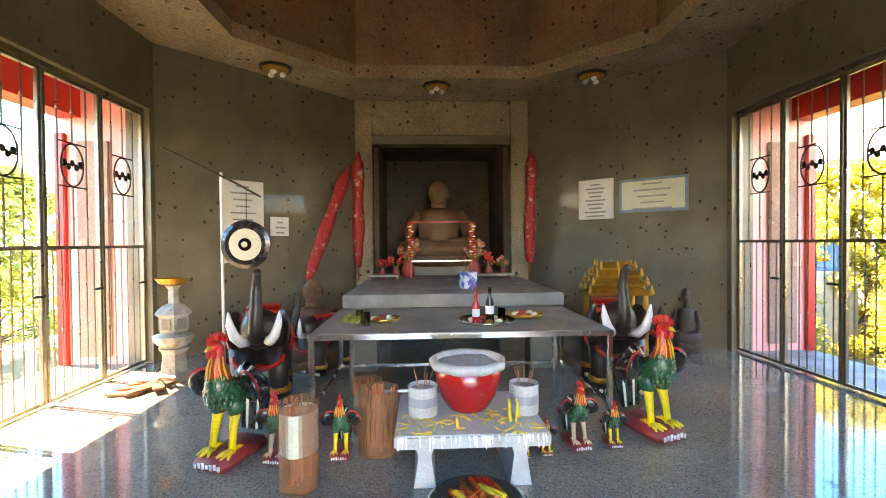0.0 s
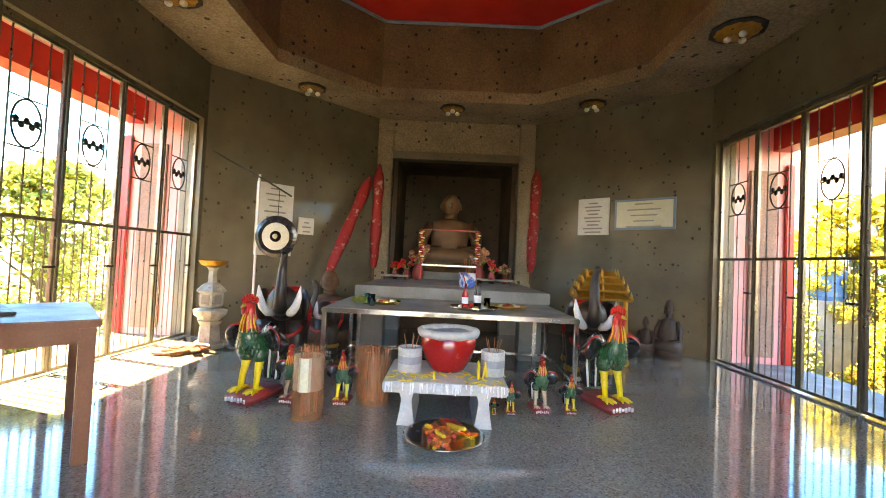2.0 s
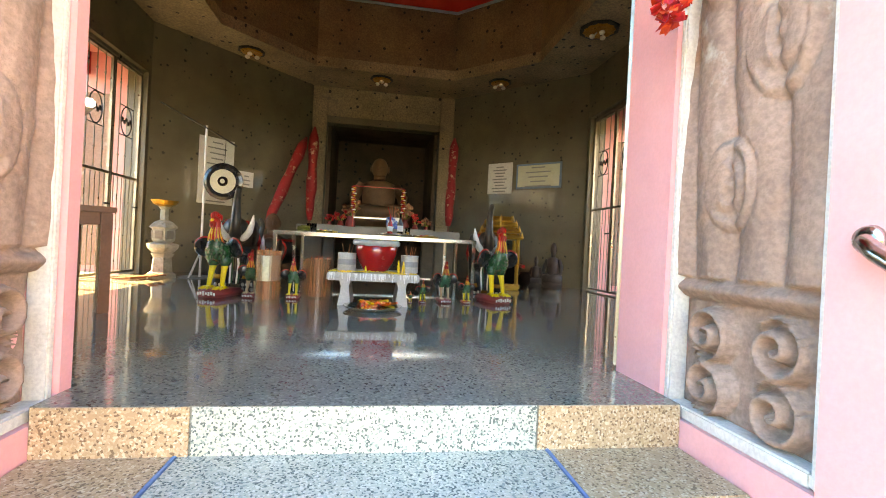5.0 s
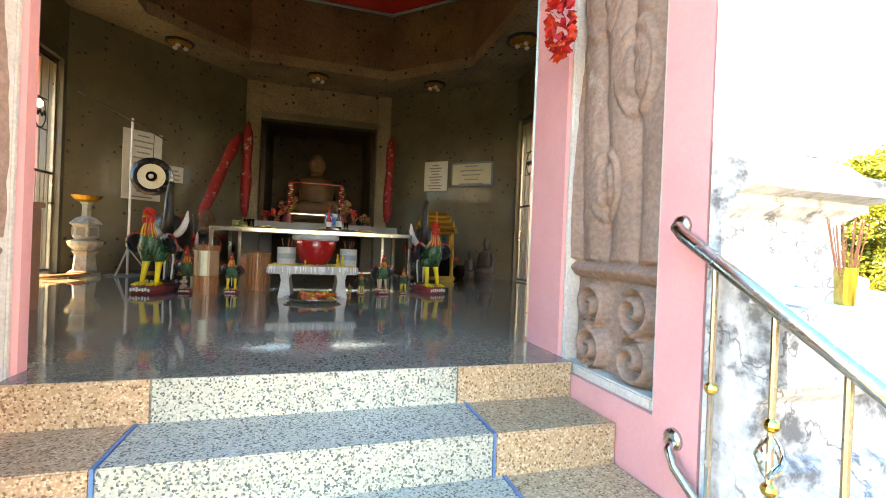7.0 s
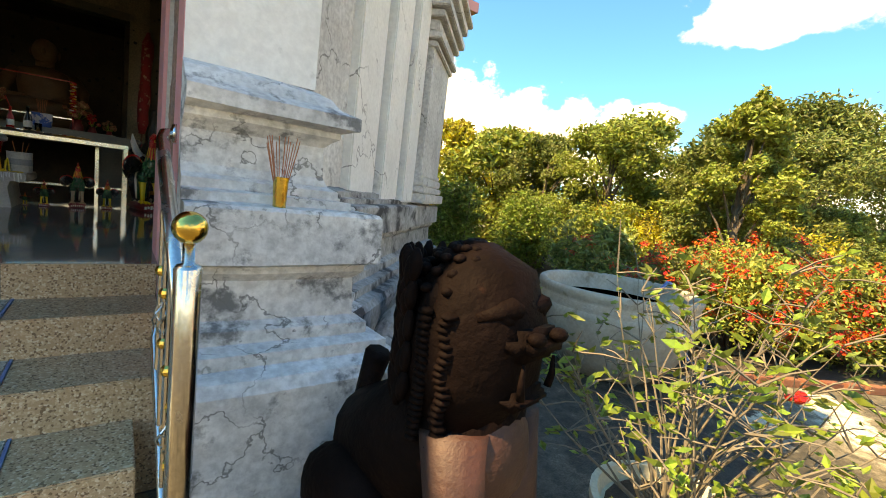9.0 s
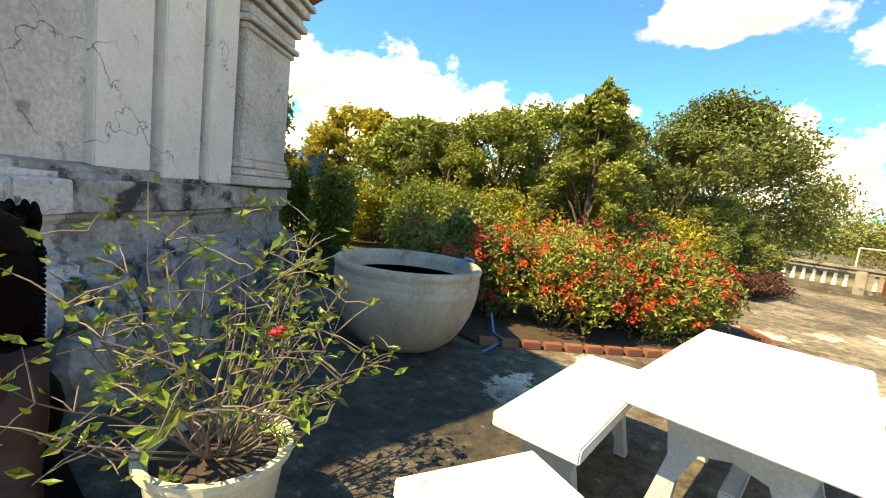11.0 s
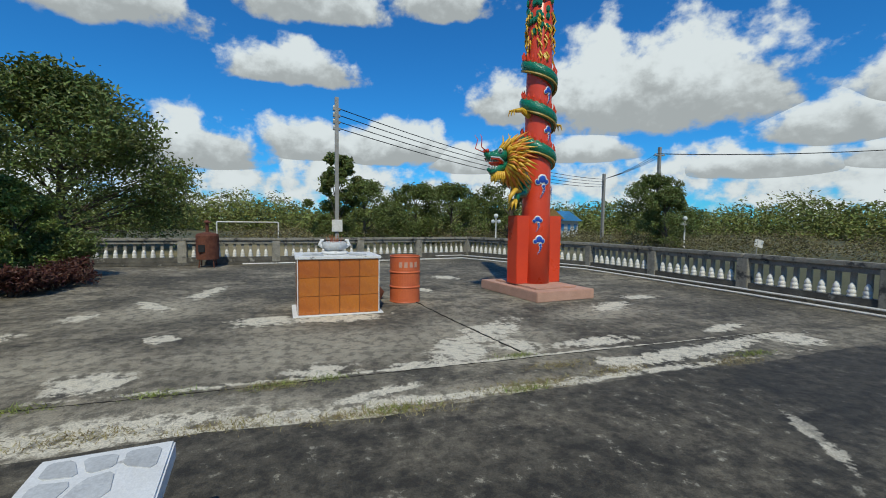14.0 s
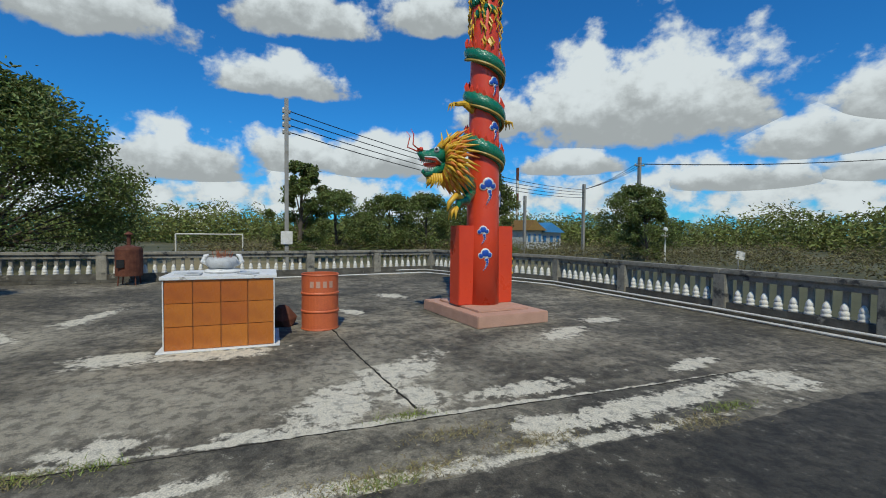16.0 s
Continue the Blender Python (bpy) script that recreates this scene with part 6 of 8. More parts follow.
for i, t in enumerate((0.16, 0.4, 0.62, 0.85)):
    y = 0.0 - 0.9 * t
    z0, z1 = 0.75 - 0.63 * t, 1.65 - 0.58 * t
    bar = part("baluster", T([(1.495, y, z0), (1.495, y, z1)], 0.011, 8), STEEL, e)
    for zz in ((z0 + z1) / 2 - (0.0 if i % 2 == 0 else 0.1), (z0 + z1) / 2 + 0.1):
        if i % 2 == 0 and zz > (z0 + z1) / 2:
            continue
        bm = bmesh.new()
        ball(bm, (1.495, y, zz), 0.024, 10)
        part("knob", bm, GOLD, bar, "brass knob")
    if i % 2 == 1:
        bm = bmesh.new()
        for k in range(6):
            a0 = k * math.pi / 3
            tube(bm, [(1.495 + 0.04 * math.sin(math.pi * j / 6) * math.cos(a0 + j * 0.4), y + 0.04 * math.sin(math.pi * j / 6) * math.sin(a0 + j * 0.4), (z0 + z1) / 2 - 0.075 + 0.15 * j / 6) for j in range(7)], 0.004, 4)
        part("basket", bm, STEEL, bar, "twisted wire basket")

# ---- leaves, trees and shrubs ----


def leaf_mesh(name, places, sizes, material, seed=0, up=0.35, fold=0.25):
    """One mesh of many small folded leaves (four triangles each) at the given places."""
    g = np.random.default_rng(seed)
    n = len(places)
    n_vec = g.normal(size=(n, 3))
    n_vec[:, 2] = np.abs(n_vec[:, 2]) + up
    n_vec /= np.linalg.norm(n_vec, axis=1)[:, None]
    t = g.normal(size=(n, 3))
    t -= (t * n_vec).sum(1)[:, None] * n_vec
    t /= np.linalg.norm(t, axis=1)[:, None]
    b = np.cross(n_vec, t)
    s = np.asarray(sizes).reshape(-1, 1) * np.ones((n, 1))
    tip, tail = places + t * s, places - t * s
    mid = places - n_vec * s * fold
    l, r = places + b * s * 0.45 + n_vec * s * 0.05, places - b * s * 0.45 + n_vec * s * 0.05
    verts = np.stack([tail, r, tip, l, mid], 1).reshape(-1, 3)
    base = np.arange(n)[:, None] * 5
    faces = np.concatenate([base + np.array([[0, 1, 4]]), base + np.array([[1, 2, 4]]), base + np.array([[2, 3, 4]]), base + np.array([[3, 0, 4]])]).astype(int)
    me = bpy.data.meshes.new(name)
    me.from_pydata(verts.tolist(), [], faces.tolist())
    me.materials.append(material)
    return me


def clump_places(clumps, n, seed, shell=0.3):
    """Points in a set of ellipsoid clumps (x, y, z, rx, ry, rz), broken up by noise so that gaps and sprays show."""
    g = np.random.default_rng(seed)
    c = np.array(clumps)
    w = c[:, 3] * c[:, 4] + c[:, 3] * c[:, 5]
    pick = g.choice(len(c), n, p=w / w.sum())
    d = g.normal(size=(n, 3))
    d /= np.linalg.norm(d, axis=1)[:, None]
    sprig = np.sin(d[:, :1] * 7 + pick[:, None]) * np.sin(d[:, 1:2] * 6 + 2 * pick[:, None]) * np.cos(d[:, 2:] * 5 + pick[:, None])
    r = (shell + (1.05 - shell) * g.random((n, 1)) ** 0.75) * (1 + 0.38 * sprig) + np.abs(g.normal(size=(n, 1))) * 0.07
    return c[pick, :3] + d * r * c[pick, 3:6]


def tree(x, y, h, rx, ry, crown_low, leaf, n, size, seed, label, spire=False, z0=-0.16, name="tree", clumps_n=60, thin=1.0):
    if size < 0.1:
        n, size = int(n * 2.0), size * 0.76
    crown_low *= 0.3
    g = random.Random(seed)
    e = empty(name, label, "tree", Matrix.Translation((x, y, z0)))
    clumps, limbs = [], []
    for i in range(clumps_n):
        f = (i + 0.5) / clumps_n
        z = h * (crown_low + (1 - crown_low) * f)
        wide = (1 - f) ** 0.8 + 0.08 if spire else math.sin(math.pi * min(0.97, 0.30 + 0.67 * f)) ** 0.7
        a, q = g.uniform(0, 6.283), g.uniform(0.2, 1.0) ** 0.6
        r = (rx + ry) / 2 * g.uniform(0.13, 0.27) * (0.75 if spire else 1) * thin
        cx, cy = rx * wide * q * math.cos(a), ry * wide * q * math.sin(a)
        if z + r * 0.8 > h:
            z = h - r * 0.8
        clumps.append((cx, cy, z, r * g.uniform(0.85, 1.3), r * g.uniform(0.85, 1.3), r * g.uniform(0.6, 0.95)))
        limbs.append((cx, cy, z))
    if spire:
        clumps.append((0, 0, h - 0.25, 0.16, 0.16, 0.4))
    tr = bmesh.new()
    bend = g.uniform(-0.2, 0.2)
    tube(tr, [(0, 0, 0), (bend * 0.3, 0, h * 0.25), (bend, bend, h * 0.55), (bend * 0.6, bend, h * 0.85)], [h * 0.028, h * 0.021, h * 0.013, h * 0.004], 8)
    for cx, cy, z in limbs[:: 3]:
        k = max(0.12, z / h - 0.25)
        tube(tr, [(bend * k, bend * k * 0.5, h * k * 0.9), (cx * 0.5, cy * 0.5, (h * k * 0.9 + z) / 2 + 0.1), (cx, cy, z)], [h * 0.009, h * 0.005, h * 0.002], 5)
    part("trunk", tr, BARK, e)
    me = leaf_mesh("crown", clump_places(clumps, n, seed), np.random.default_rng(seed).uniform(0.6, 1.25, n) * size, leaf, seed)
    o = new("crown", me)
    o.parent = e
    return e


def shrub(x, y, rx, ry, h, leaf, n, size, seed, label, name="shrub", flower=None, nf=0, z0=0.0, cat="shrub"):
    g = random.Random(seed)
    e = empty(name, label, cat, Matrix.Translation((x, y, z0)))
    cl = []
    for i in range(12):
        a, q = g.uniform(0, 6.283), g.uniform(0, 0.8)
        r = g.uniform(0.3, 0.5)
        hz = h * g.uniform(0.3, 0.78)
        cl.append((rx * q * math.cos(a), ry * q * math.sin(a), hz, rx * r, ry * r, h * 0.28))
    st = bmesh.new()
    for c in cl:
        tube(st, [(c[0] * 0.3, c[1] * 0.3, 0), (c[0] * 0.8, c[1] * 0.8, c[2] * 0.6), (c[0], c[1], c[2] + c[5] * 0.6)], [0.02, 0.012, 0.005], 5)
    part("branchwork", st, BARK, e)
    pl = clump_places(cl, n, seed, 0.35)
    pl[:, 2] = np.maximum(pl[:, 2], 0.05)
    o = new("foliage", leaf_mesh("foliage", pl, np.random.default_rng(seed).uniform(0.6, 1.3, n) * size, leaf, seed))
    o.parent = e
    if flower:
        heads = clump_places(cl, nf, seed + 5, 1.0)
        heads = heads[heads[:, 2] > h * 0.25]
        gq = np.random.default_rng(seed)
        pts = (heads[:, None, :] + gq.normal(size=(len(heads), 20, 3)) * 0.036).reshape(-1, 3)
        o = new("blossom", leaf_mesh("blossom", pts, gq.uniform(0.7, 1.2, len(pts)) * 0.03, flower, seed, 0.8))
        o.parent = e
        o["label"] = "clusters of small orange-red flowers"
    return e


# flowering hedge in its brick-edged bed
for i, (x, y, rx, ry, h) in enumerate(((7.0, 0.35, 0.85, 0.9, 1.25), (7.7, -0.25, 0.9, 0.95, 1.3), (8.5, -0.6, 0.95, 1.0, 1.35), (9.2, -0.95, 0.9, 0.95, 1.3), (9.8, -1.35, 0.8, 0.8, 1.15), (8.6, 0.7, 1.0, 1.0, 1.45), (9.8, 0.0, 1.0, 1.0, 1.5))):
    shrub(x, y, rx, ry, h, LEAF if i % 2 else LEAF_DARK, 7500, 0.042, 40 + i, "dense flowering shrub covered in orange-red blossom", "flowering_shrub", FLOWER, 150, cat="shrub")
for i, (x, y, h) in enumerate(((6.4, 0.95, 1.25), (6.9, 1.4, 1.35), (7.5, 1.6, 1.4))):
    shrub(x, y, 0.6, 0.6, h, LEAF_DARK, 2600, 0.06, 60 + i, "dark narrow-leaved shrub behind the great jar", "shrub", FLOWER if i == 0 else None, 10)
for i, (x, y) in enumerate(((14.6, -0.6), (15.6, -0.9), (16.6, -0.7))):
    shrub(x, y, 0.75, 0.6, 0.55, LEAF_RED, 2200, 0.05, 70 + i, "low red-brown leaved border shrub", "border_shrub")
bed = [(6.15, -0.35), (6.95, -0.95), (8.2, -1.75), (9.3, -2.2), (10.2, -2.3), (10.9, -1.7), (10.9, 6.0), (6.15, 6.0)]
bm = bmesh.new()
prism(bm, bed, -0.1, 0.035)
structure("planting_bed", bm, SOIL, "dark soil of the planting bed", "soil")
kerb = empty("brick_edging", "low red brick edging round the planting bed", "edging", kind="structure")
proto = None
for (x0, y0), (x1, y1) in zip(bed[:6], bed[1:6]):
    n = max(1, int(math.dist((x0, y0), (x1, y1)) / 0.215))
    for i in range(n):
        f = (i + 0.5) / n
        if proto is None:
            proto = obj("brick", B(-0.1, 0.1, -0.05, 0.05, 0, 0.085, 0.006), BRICK)
            bo = proto
        else:
            bo = new("brick", proto.data)
        bo.parent = kerb
        bo.matrix_local = Matrix.Translation((x0 + (x1 - x0) * f, y0 + (y1 - y0) * f, 0.004)) @ Matrix.Rotation(math.atan2(y1 - y0, x1 - x0) + 0.05 * math.sin(i * 7), 4, "Z")

# trees behind the bed, along the terrace
tree(9.9, 0.75, 3.95, 1.35, 1.35, 0.12, LEAF, 13000, 0.07, 1, "pointed young evergreen tree with dense green leaves", True)
tree(11.3, 1.6, 3.6, 1.5, 1.4, 0.15, LEAF_DARK, 9000, 0.075, 2, "rounded leafy tree behind the flower bed")
tree(11.6, 6.6, 3.9, 1.7, 1.5, 0.15, LEAF_DARK, 9000, 0.08, 3, "dark leafy tree beside the terrace")
tree(11.2, 4.2, 4.1, 1.7, 1.6, 0.15, LEAF, 9000, 0.08, 4, "broad green tree with mixed foliage")
tree(13.6, 2.6, 4.3, 1.9, 1.8, 0.15, LEAF_DARK, 10000, 0.085, 5, "dark spreading tree with small leaves")
tree(16.0, 1.6, 4.4, 1.9, 1.8, 0.12, LEAF_DARK, 10000, 0.085, 6, "tall dark tree at the terrace edge")
tree(17.4, 0.7, 2.6, 1.2, 1.2, 0.05, LEAF, 6000, 0.075, 7, "bushy bright green young tree")
tree(31.5, 5.6, 9.0, 6.0, 5.5, 0.02, LEAF_DARK, 42000, 0.13, 8, "large airy tree with dark feathery foliage", clumps_n=190, thin=0.95)
shrub(15.4, 0.35, 1.0, 0.9, 1.3, LEAF, 5000, 0.06, 131, "leafy green shrub at the end of the border")
shrub(17.6, 0.0, 1.1, 0.9, 1.2, LEAF_DARK, 5000, 0.06, 132, "dense dark shrub near the balustrade")
tree(14.5, 5.5, 5.0, 2.4, 2.2, 0.2, LEAF, 9000, 0.1, 9, "tall leafy tree beyond the others")
tree(9.7, 10.8, 3.6, 1.3, 1.2, 0.05, LEAF_YELLOW, 7000, 0.075, 10, "yellow-green bushy tree beyond the lawn")
tree(12.6, 8.8, 4.3, 1.7, 1.6, 0.1, LEAF_YELLOW, 7000, 0.09, 11, "yellowish green leafy tree")
tree(8.0, 6.8, 2.0, 0.55, 0.55, 0.1, LEAF_YELLOW, 3500, 0.06, 12, "small yellow-leaved potted tree by the shrine corner")
tree(7.9, 14.0, 5.2, 2.4, 2.2, 0.15, LEAF, 9000, 0.12, 13, "round-crowned tree behind the lawn")
tree(11.5, 12.0, 4.8, 2.6, 2.2, 0.1, LEAF_YELLOW, 7000, 0.13, 14, "broad yellow-green tree behind the lawn")
for i, (x, y, h, r) in enumerate(((-9.5, 4.2, 4.2, 2.0), (-10.5, 7.5, 4.8, 2.3), (-9.8, 11, 4.5, 2.2), (-12, 1.5, 4.5, 2.2), (11.5, 8.6, 4.2, 2.0), (13.5, 10.0, 4.4, 2.1))):
    tree(x, y, h, r, r, 0.05, LEAF_BRIGHT if i % 2 else LEAF, 5000, 0.12, 90 + i, "leafy green tree seen through the grille")
for i, (x, y) in enumerate(((6.9, 4.6), (7.2, 5.6), (6.8, 6.2))):
    shrub(x, y, 0.6, 0.6, 1.9, LEAF_BRIGHT, 3000, 0.06, 110 + i, "fresh yellow-green shrub outside the side porch")
for i, (x, y) in enumerate(((-6.6, 4.2), (-6.8, 5.6), (-6.7, 7.0))):
    shrub(x, y, 0.7, 0.7, 1.5, LEAF_BRIGHT, 3000, 0.06, 120 + i, "fresh green shrub outside the side porch")

for i, (x, y, r, h) in enumerate(((9.2, 3.0, 1.0, 1.9), (10.6, 3.2, 1.1, 2.2), (9.4, 5.0, 1.0, 2.0), (10.8, 6.0, 1.2, 2.3), (9.0, 8.2, 1.1, 2.1), (10.6, 9.2, 1.2, 2.4), (12.6, 5.2, 1.2, 2.5), (13.2, 0.9, 1.1, 1.9), (12.2, 0.2, 0.9, 1.5), (7.4, 10.0, 1.0, 1.9))):
    shrub(x, y, r, r, h, (LEAF, LEAF_YELLOW, LEAF_BRIGHT)[i % 3], 6500, 0.055, 150 + i, ("tall green shrub under the trees", "yellow-green leafy shrub under the trees", "fresh green bushy shrub under the trees")[i % 3], z0=-0.16)

# far woods round the field, one mass of leaves
clumps = []
g = random.Random(77)
for i in range(520):
    a = radians(-165 + 190 * (i + g.random()) / 520)
    d = g.uniform(58, 100) + 12 * math.sin(a * 5)
    hh = g.uniform(2.2, 5.0) * (1.0 + 0.22 * math.sin(a * 9) + 0.15 * math.sin(a * 23)) * d / 75
    clumps.append((10 + d * math.cos(a), -5 + d * math.sin(a), hh * 0.45, g.uniform(2.5, 4.5), g.uniform(2.5, 4.5), hh * 0.6))
pl = clump_places(clumps, 150000, 5, 0.75)
pl = pl[pl[:, 2] > -0.2]
tagged(new("far_woods", leaf_mesh("far_woods", pl, np.random.default_rng(3).uniform(0.2, 0.42, len(pl)), WOODS_LEAF, 5, 0.6)), "distant belt of dark green woodland", "woods", kind="stuff")
clumps = []
for i in range(220):
    a = radians(-140 + 150 * (i + g.random()) / 220)
    d = g.uniform(24, 44)
    clumps.append((12 + d * math.cos(a), -6 + d * math.sin(a), 0.1, g.uniform(0.8, 1.8), g.uniform(0.8, 1.8), g.uniform(0.5, 1.15)))
clumps = [c for c in clumps if c[0] > 24 or c[1] < -18.5]
pl = clump_places(clumps, 70000, 6, 0.5)
pl = pl[pl[:, 2] > -0.16]
tagged(new("field_scrub", leaf_mesh("field_scrub", pl, np.random.default_rng(4).uniform(0.05, 0.12, len(pl)), mat("scrub_leaf", (0.26, 0.21, 0.09), (0.13, 0.12, 0.05), 0.4, 0.6, bump=0, island=0.4, sub=0.2), 6, 0.5)), "rough scrub and tall dry grass in the field", "scrub", kind="stuff")
for x, y, h, r, s, lb in ((31, -8.0, 5.6, 1.7, 21, "narrow dark tree beyond the balustrade"), (34, -21, 6.2, 2.2, 22, "round-headed tree standing alone in the field"), (40, -11, 5.0, 3.0, 23, "spreading green tree in the field"), (33, -34, 5.8, 3.0, 24, "dark tree by the road poles"), (37, -14.5, 4.6, 3.2, 25, "broad bush-like tree in the field"), (29, -31, 4.2, 2.4, 26, "dark leafy tree near the far road"), (36, -17, 4.6, 3.0, 27, "broad green tree behind the dragon pillar")):
    tree(x, y, h, r, r, 0.2, LEAF_DARK, 10000, 0.11, s, lb, clumps_n=44)

# ---- balustrade ----
bal = empty("balustrade", "weathered grey concrete balustrade with white bottle balusters", "balustrade", kind="structure")
bp = L([(0.072, 0.0), (0.072, 0.045), (0.056, 0.055), (0.066, 0.075), (0.07, 0.11), (0.06, 0.145), (0.048, 0.155), (0.056, 0.17), (0.056, 0.2), (0.042, 0.25), (0.016, 0.295), (0.004, 0.30)], 10, Matrix.Translation((0, -0.02, 0)) @ Matrix.Diagonal((1, 1, 0.86, 1)))
white_proto = part("baluster", bp, BAL_WHITE, bal, smooth=True)
cp = B(-0.045, 0.045, -0.005, 0.05, 0.09, 0.44, 0.006)
cap_proto = part("shaft", cp, BAL_GREY, white_proto)
first = True
for (x0, y0), (x1, y1) in zip(RIM[:-1], RIM[1:]):
    ln, a = math.dist((x0, y0), (x1, y1)), math.atan2(y1 - y0, x1 - x0)
    m = Matrix.Translation((x0, y0, 0)) @ Matrix.Rotation(a, 4, "Z")
    sections = 1 if ln < 4 else int(ln / 2.6)
    sl = ln / sections
    part("top_rail", roughen(B(0.0, ln, -0.11, 0.11, 0.80, 0.90, 0.02, m), 0.006, 5), BAL_GREY, bal)
    part("lintel", B(0.13, ln - 0.13, -0.06, 0.06, 0.70, 0.80, 0.006, m), BAL_GREY, bal)
    part("bottom_rail", B(0.0, ln, -0.085, 0.085, 0.10, 0.26, 0.008, m), BAL_DARK, bal)
    part("footing", B(0.0, ln, -0.14, 0.14, 0.0, 0.10, 0.01, m), BAL_DARK, bal)
    for j in range(sections):
        part("post", roughen(B(sl * j - 0.13, sl * j + 0.13, -0.12, 0.12, 0.0, 0.80, 0.012, m), 0.004, 6), BAL_GREY, bal)
        nb = max(3, int((sl - 0.4) / 0.235))
        for i in range(nb):
            p = m @ Vector((sl * j + 0.2 + (sl - 0.4) * (i + 0.5) / nb, 0, 0.26))
            if first:
                o, first = white_proto, False
            else:
                o = new("baluster", white_proto.data)
                o.parent = bal
                c = new("shaft", cap_proto.data)
                c.parent = o
            o.matrix_local = Matrix.Translation(p) @ Matrix.Rotation(a, 4, "Z")
tagged(obj("loose_pipe", T([(20.3, -4, 0.03), (20.6, -8.0, 0.03), (21.3, -12.3, 0.03), (16.3, -14.7, 0.04), (13.8, -14.95, 0.03), (11.3, -15.05, 0.035), (8.7, -15.1, 0.03), (5.0, -15.15, 0.03)], 0.025, 6), BAL_WHITE), "white water pipe lying along the balustrade foot", "pipe")
tagged(obj("loose_pipe", T([(21.05, -8.0, 0.125), (21.48, -12.35, 0.13), (18.75, -13.76, 0.125), (16.4, -14.8, 0.13), (13.85, -15.0, 0.125), (11.35, -15.1, 0.13), (8.8, -15.15, 0.125), (5.0, -15.2, 0.125)], 0.022, 6), BAL_WHITE), "thin white pipe along the balustrade ledge", "pipe")

# ---- the drain strip across the yard, its joints, weeds ----


def wavy_edge(x, amount, seed):
    return [(x + amount * noise.noise(Vector((y * 0.7, seed, 0))) + 0.35 * amount * noise.noise(Vector((y * 5, seed, 3))) - 0.018 * (y + 8), y) for y in [-15.2 + 0.1 * i for i in range(143)]]


back_edge, front_edge = wavy_edge(8.52, 0.05, 1.0), wavy_edge(7.62, 0.10, 7.0)
bm = bmesh.new()
prism(bm, back_edge + [(7.6, -0.95)] + front_edge[::-1], -0.05, 0.004)
structure("drain_strip", bm, YARD_STRIP, "stained concrete strip with pale worn edges across the yard", "yard")
bm = bmesh.new()
prism(bm, front_edge + [(6.9, -0.95), (6.0, -0.4), (5.0, 1.9), (2.2, -0.95), (-8.9, -0.95), (-8.9, -15.2)], -0.05, 0.008)
structure("pavement_near", bm, YARD_DARK, "darker mossy concrete slab round the table set", "yard")


def joint(pts, width, label):
    """An open joint: a thin ragged ribbon of dirt packed a little proud of the slabs."""
    bm, rg = bmesh.new(), random.Random(len(pts))
    fine = [tuple(a + (b - a) * i / 14 for a, b in zip(p, q)) for p, q in zip(pts, pts[1:]) for i in range(14)] + [pts[-1]]
    tube(bm, [(x + rg.gauss(0, width * 0.5), y + rg.gauss(0, width * 0.5), 0.004) for x, y in fine], [width * rg.uniform(0.4, 1.1) for _ in fine], 5)
    structure("yard_joint", bm, JOINT_DIRT, label, "joint")


JOINT_DIRT = mat("joint_dirt", (0.035, 0.03, 0.022), (0.02, 0.018, 0.014), 20, 0.95, bump=0.8)
joint([(8.76, -8.24), (9.6, -8.13), (10.67, -8.01), (12.3, -7.85)], 0.014, "dark open joint in the concrete yard")
joint([back_edge[i] for i in range(30, 128, 7)], 0.008, "thin dark joint along the drain strip")


def tufts(name, places, n, spread, h, material, label, seed):
    """Upright thin blades round a few places."""
    g = np.random.default_rng(seed)
    c = np.array(places)
    root = c[g.integers(0, len(c), n)] + g.normal(size=(n, 2)) * np.array(spread)
    lean, a = g.normal(size=(n, 2)) * h * 0.7, g.uniform(0, 6.283, n)
    hh = g.uniform(0.25, 1.0, n) * h
    w = np.stack([np.cos(a), np.sin(a)], 1) * 0.004
    z = np.full((n, 1), 0.004)
    verts = np.stack([np.hstack([root - w, z]), np.hstack([root + w, z]), np.hstack([root + lean, hh[:, None]])], 1).reshape(-1, 3)
    me = bpy.data.meshes.new(name)
    me.from_pydata(verts.tolist(), [], np.arange(3 * n).reshape(-1, 3).tolist())
    me.materials.append(material)
    return tagged(new(name, me), label, "grass", kind="stuff")


STRAW = mat("dry_straw", (0.36, 0.29, 0.14), (0.22, 0.18, 0.08), 9, 0.9, bump=0, island=0.4)
tufts("dry_grass", [(7.6, -6.0), (7.62, -6.35), (7.58, -6.7), (7.75, -7.6), (7.8, -8.0), (8.2, -8.4), (7.7, -5.2), (7.9, -8.9), (7.8, -4.3), (7.75, -10.4), (8.45, -5.5)], 5200, (0.07, 0.22), 0.035, STRAW, "dry straw-coloured grass lying along the drain strip", 9)
tufts("green_weeds", [(8.45, -5.55), (7.62, -6.45), (7.72, -7.7), (8.62, -8.1), (8.45, -3.6), (8.5, -6.0), (7.9, -10.9), (8.5, -4.6)], 1500, (0.05, 0.14), 0.05, LEAF, "small green weeds in the yard joints", 10)

# ---- concrete tables and benches ----


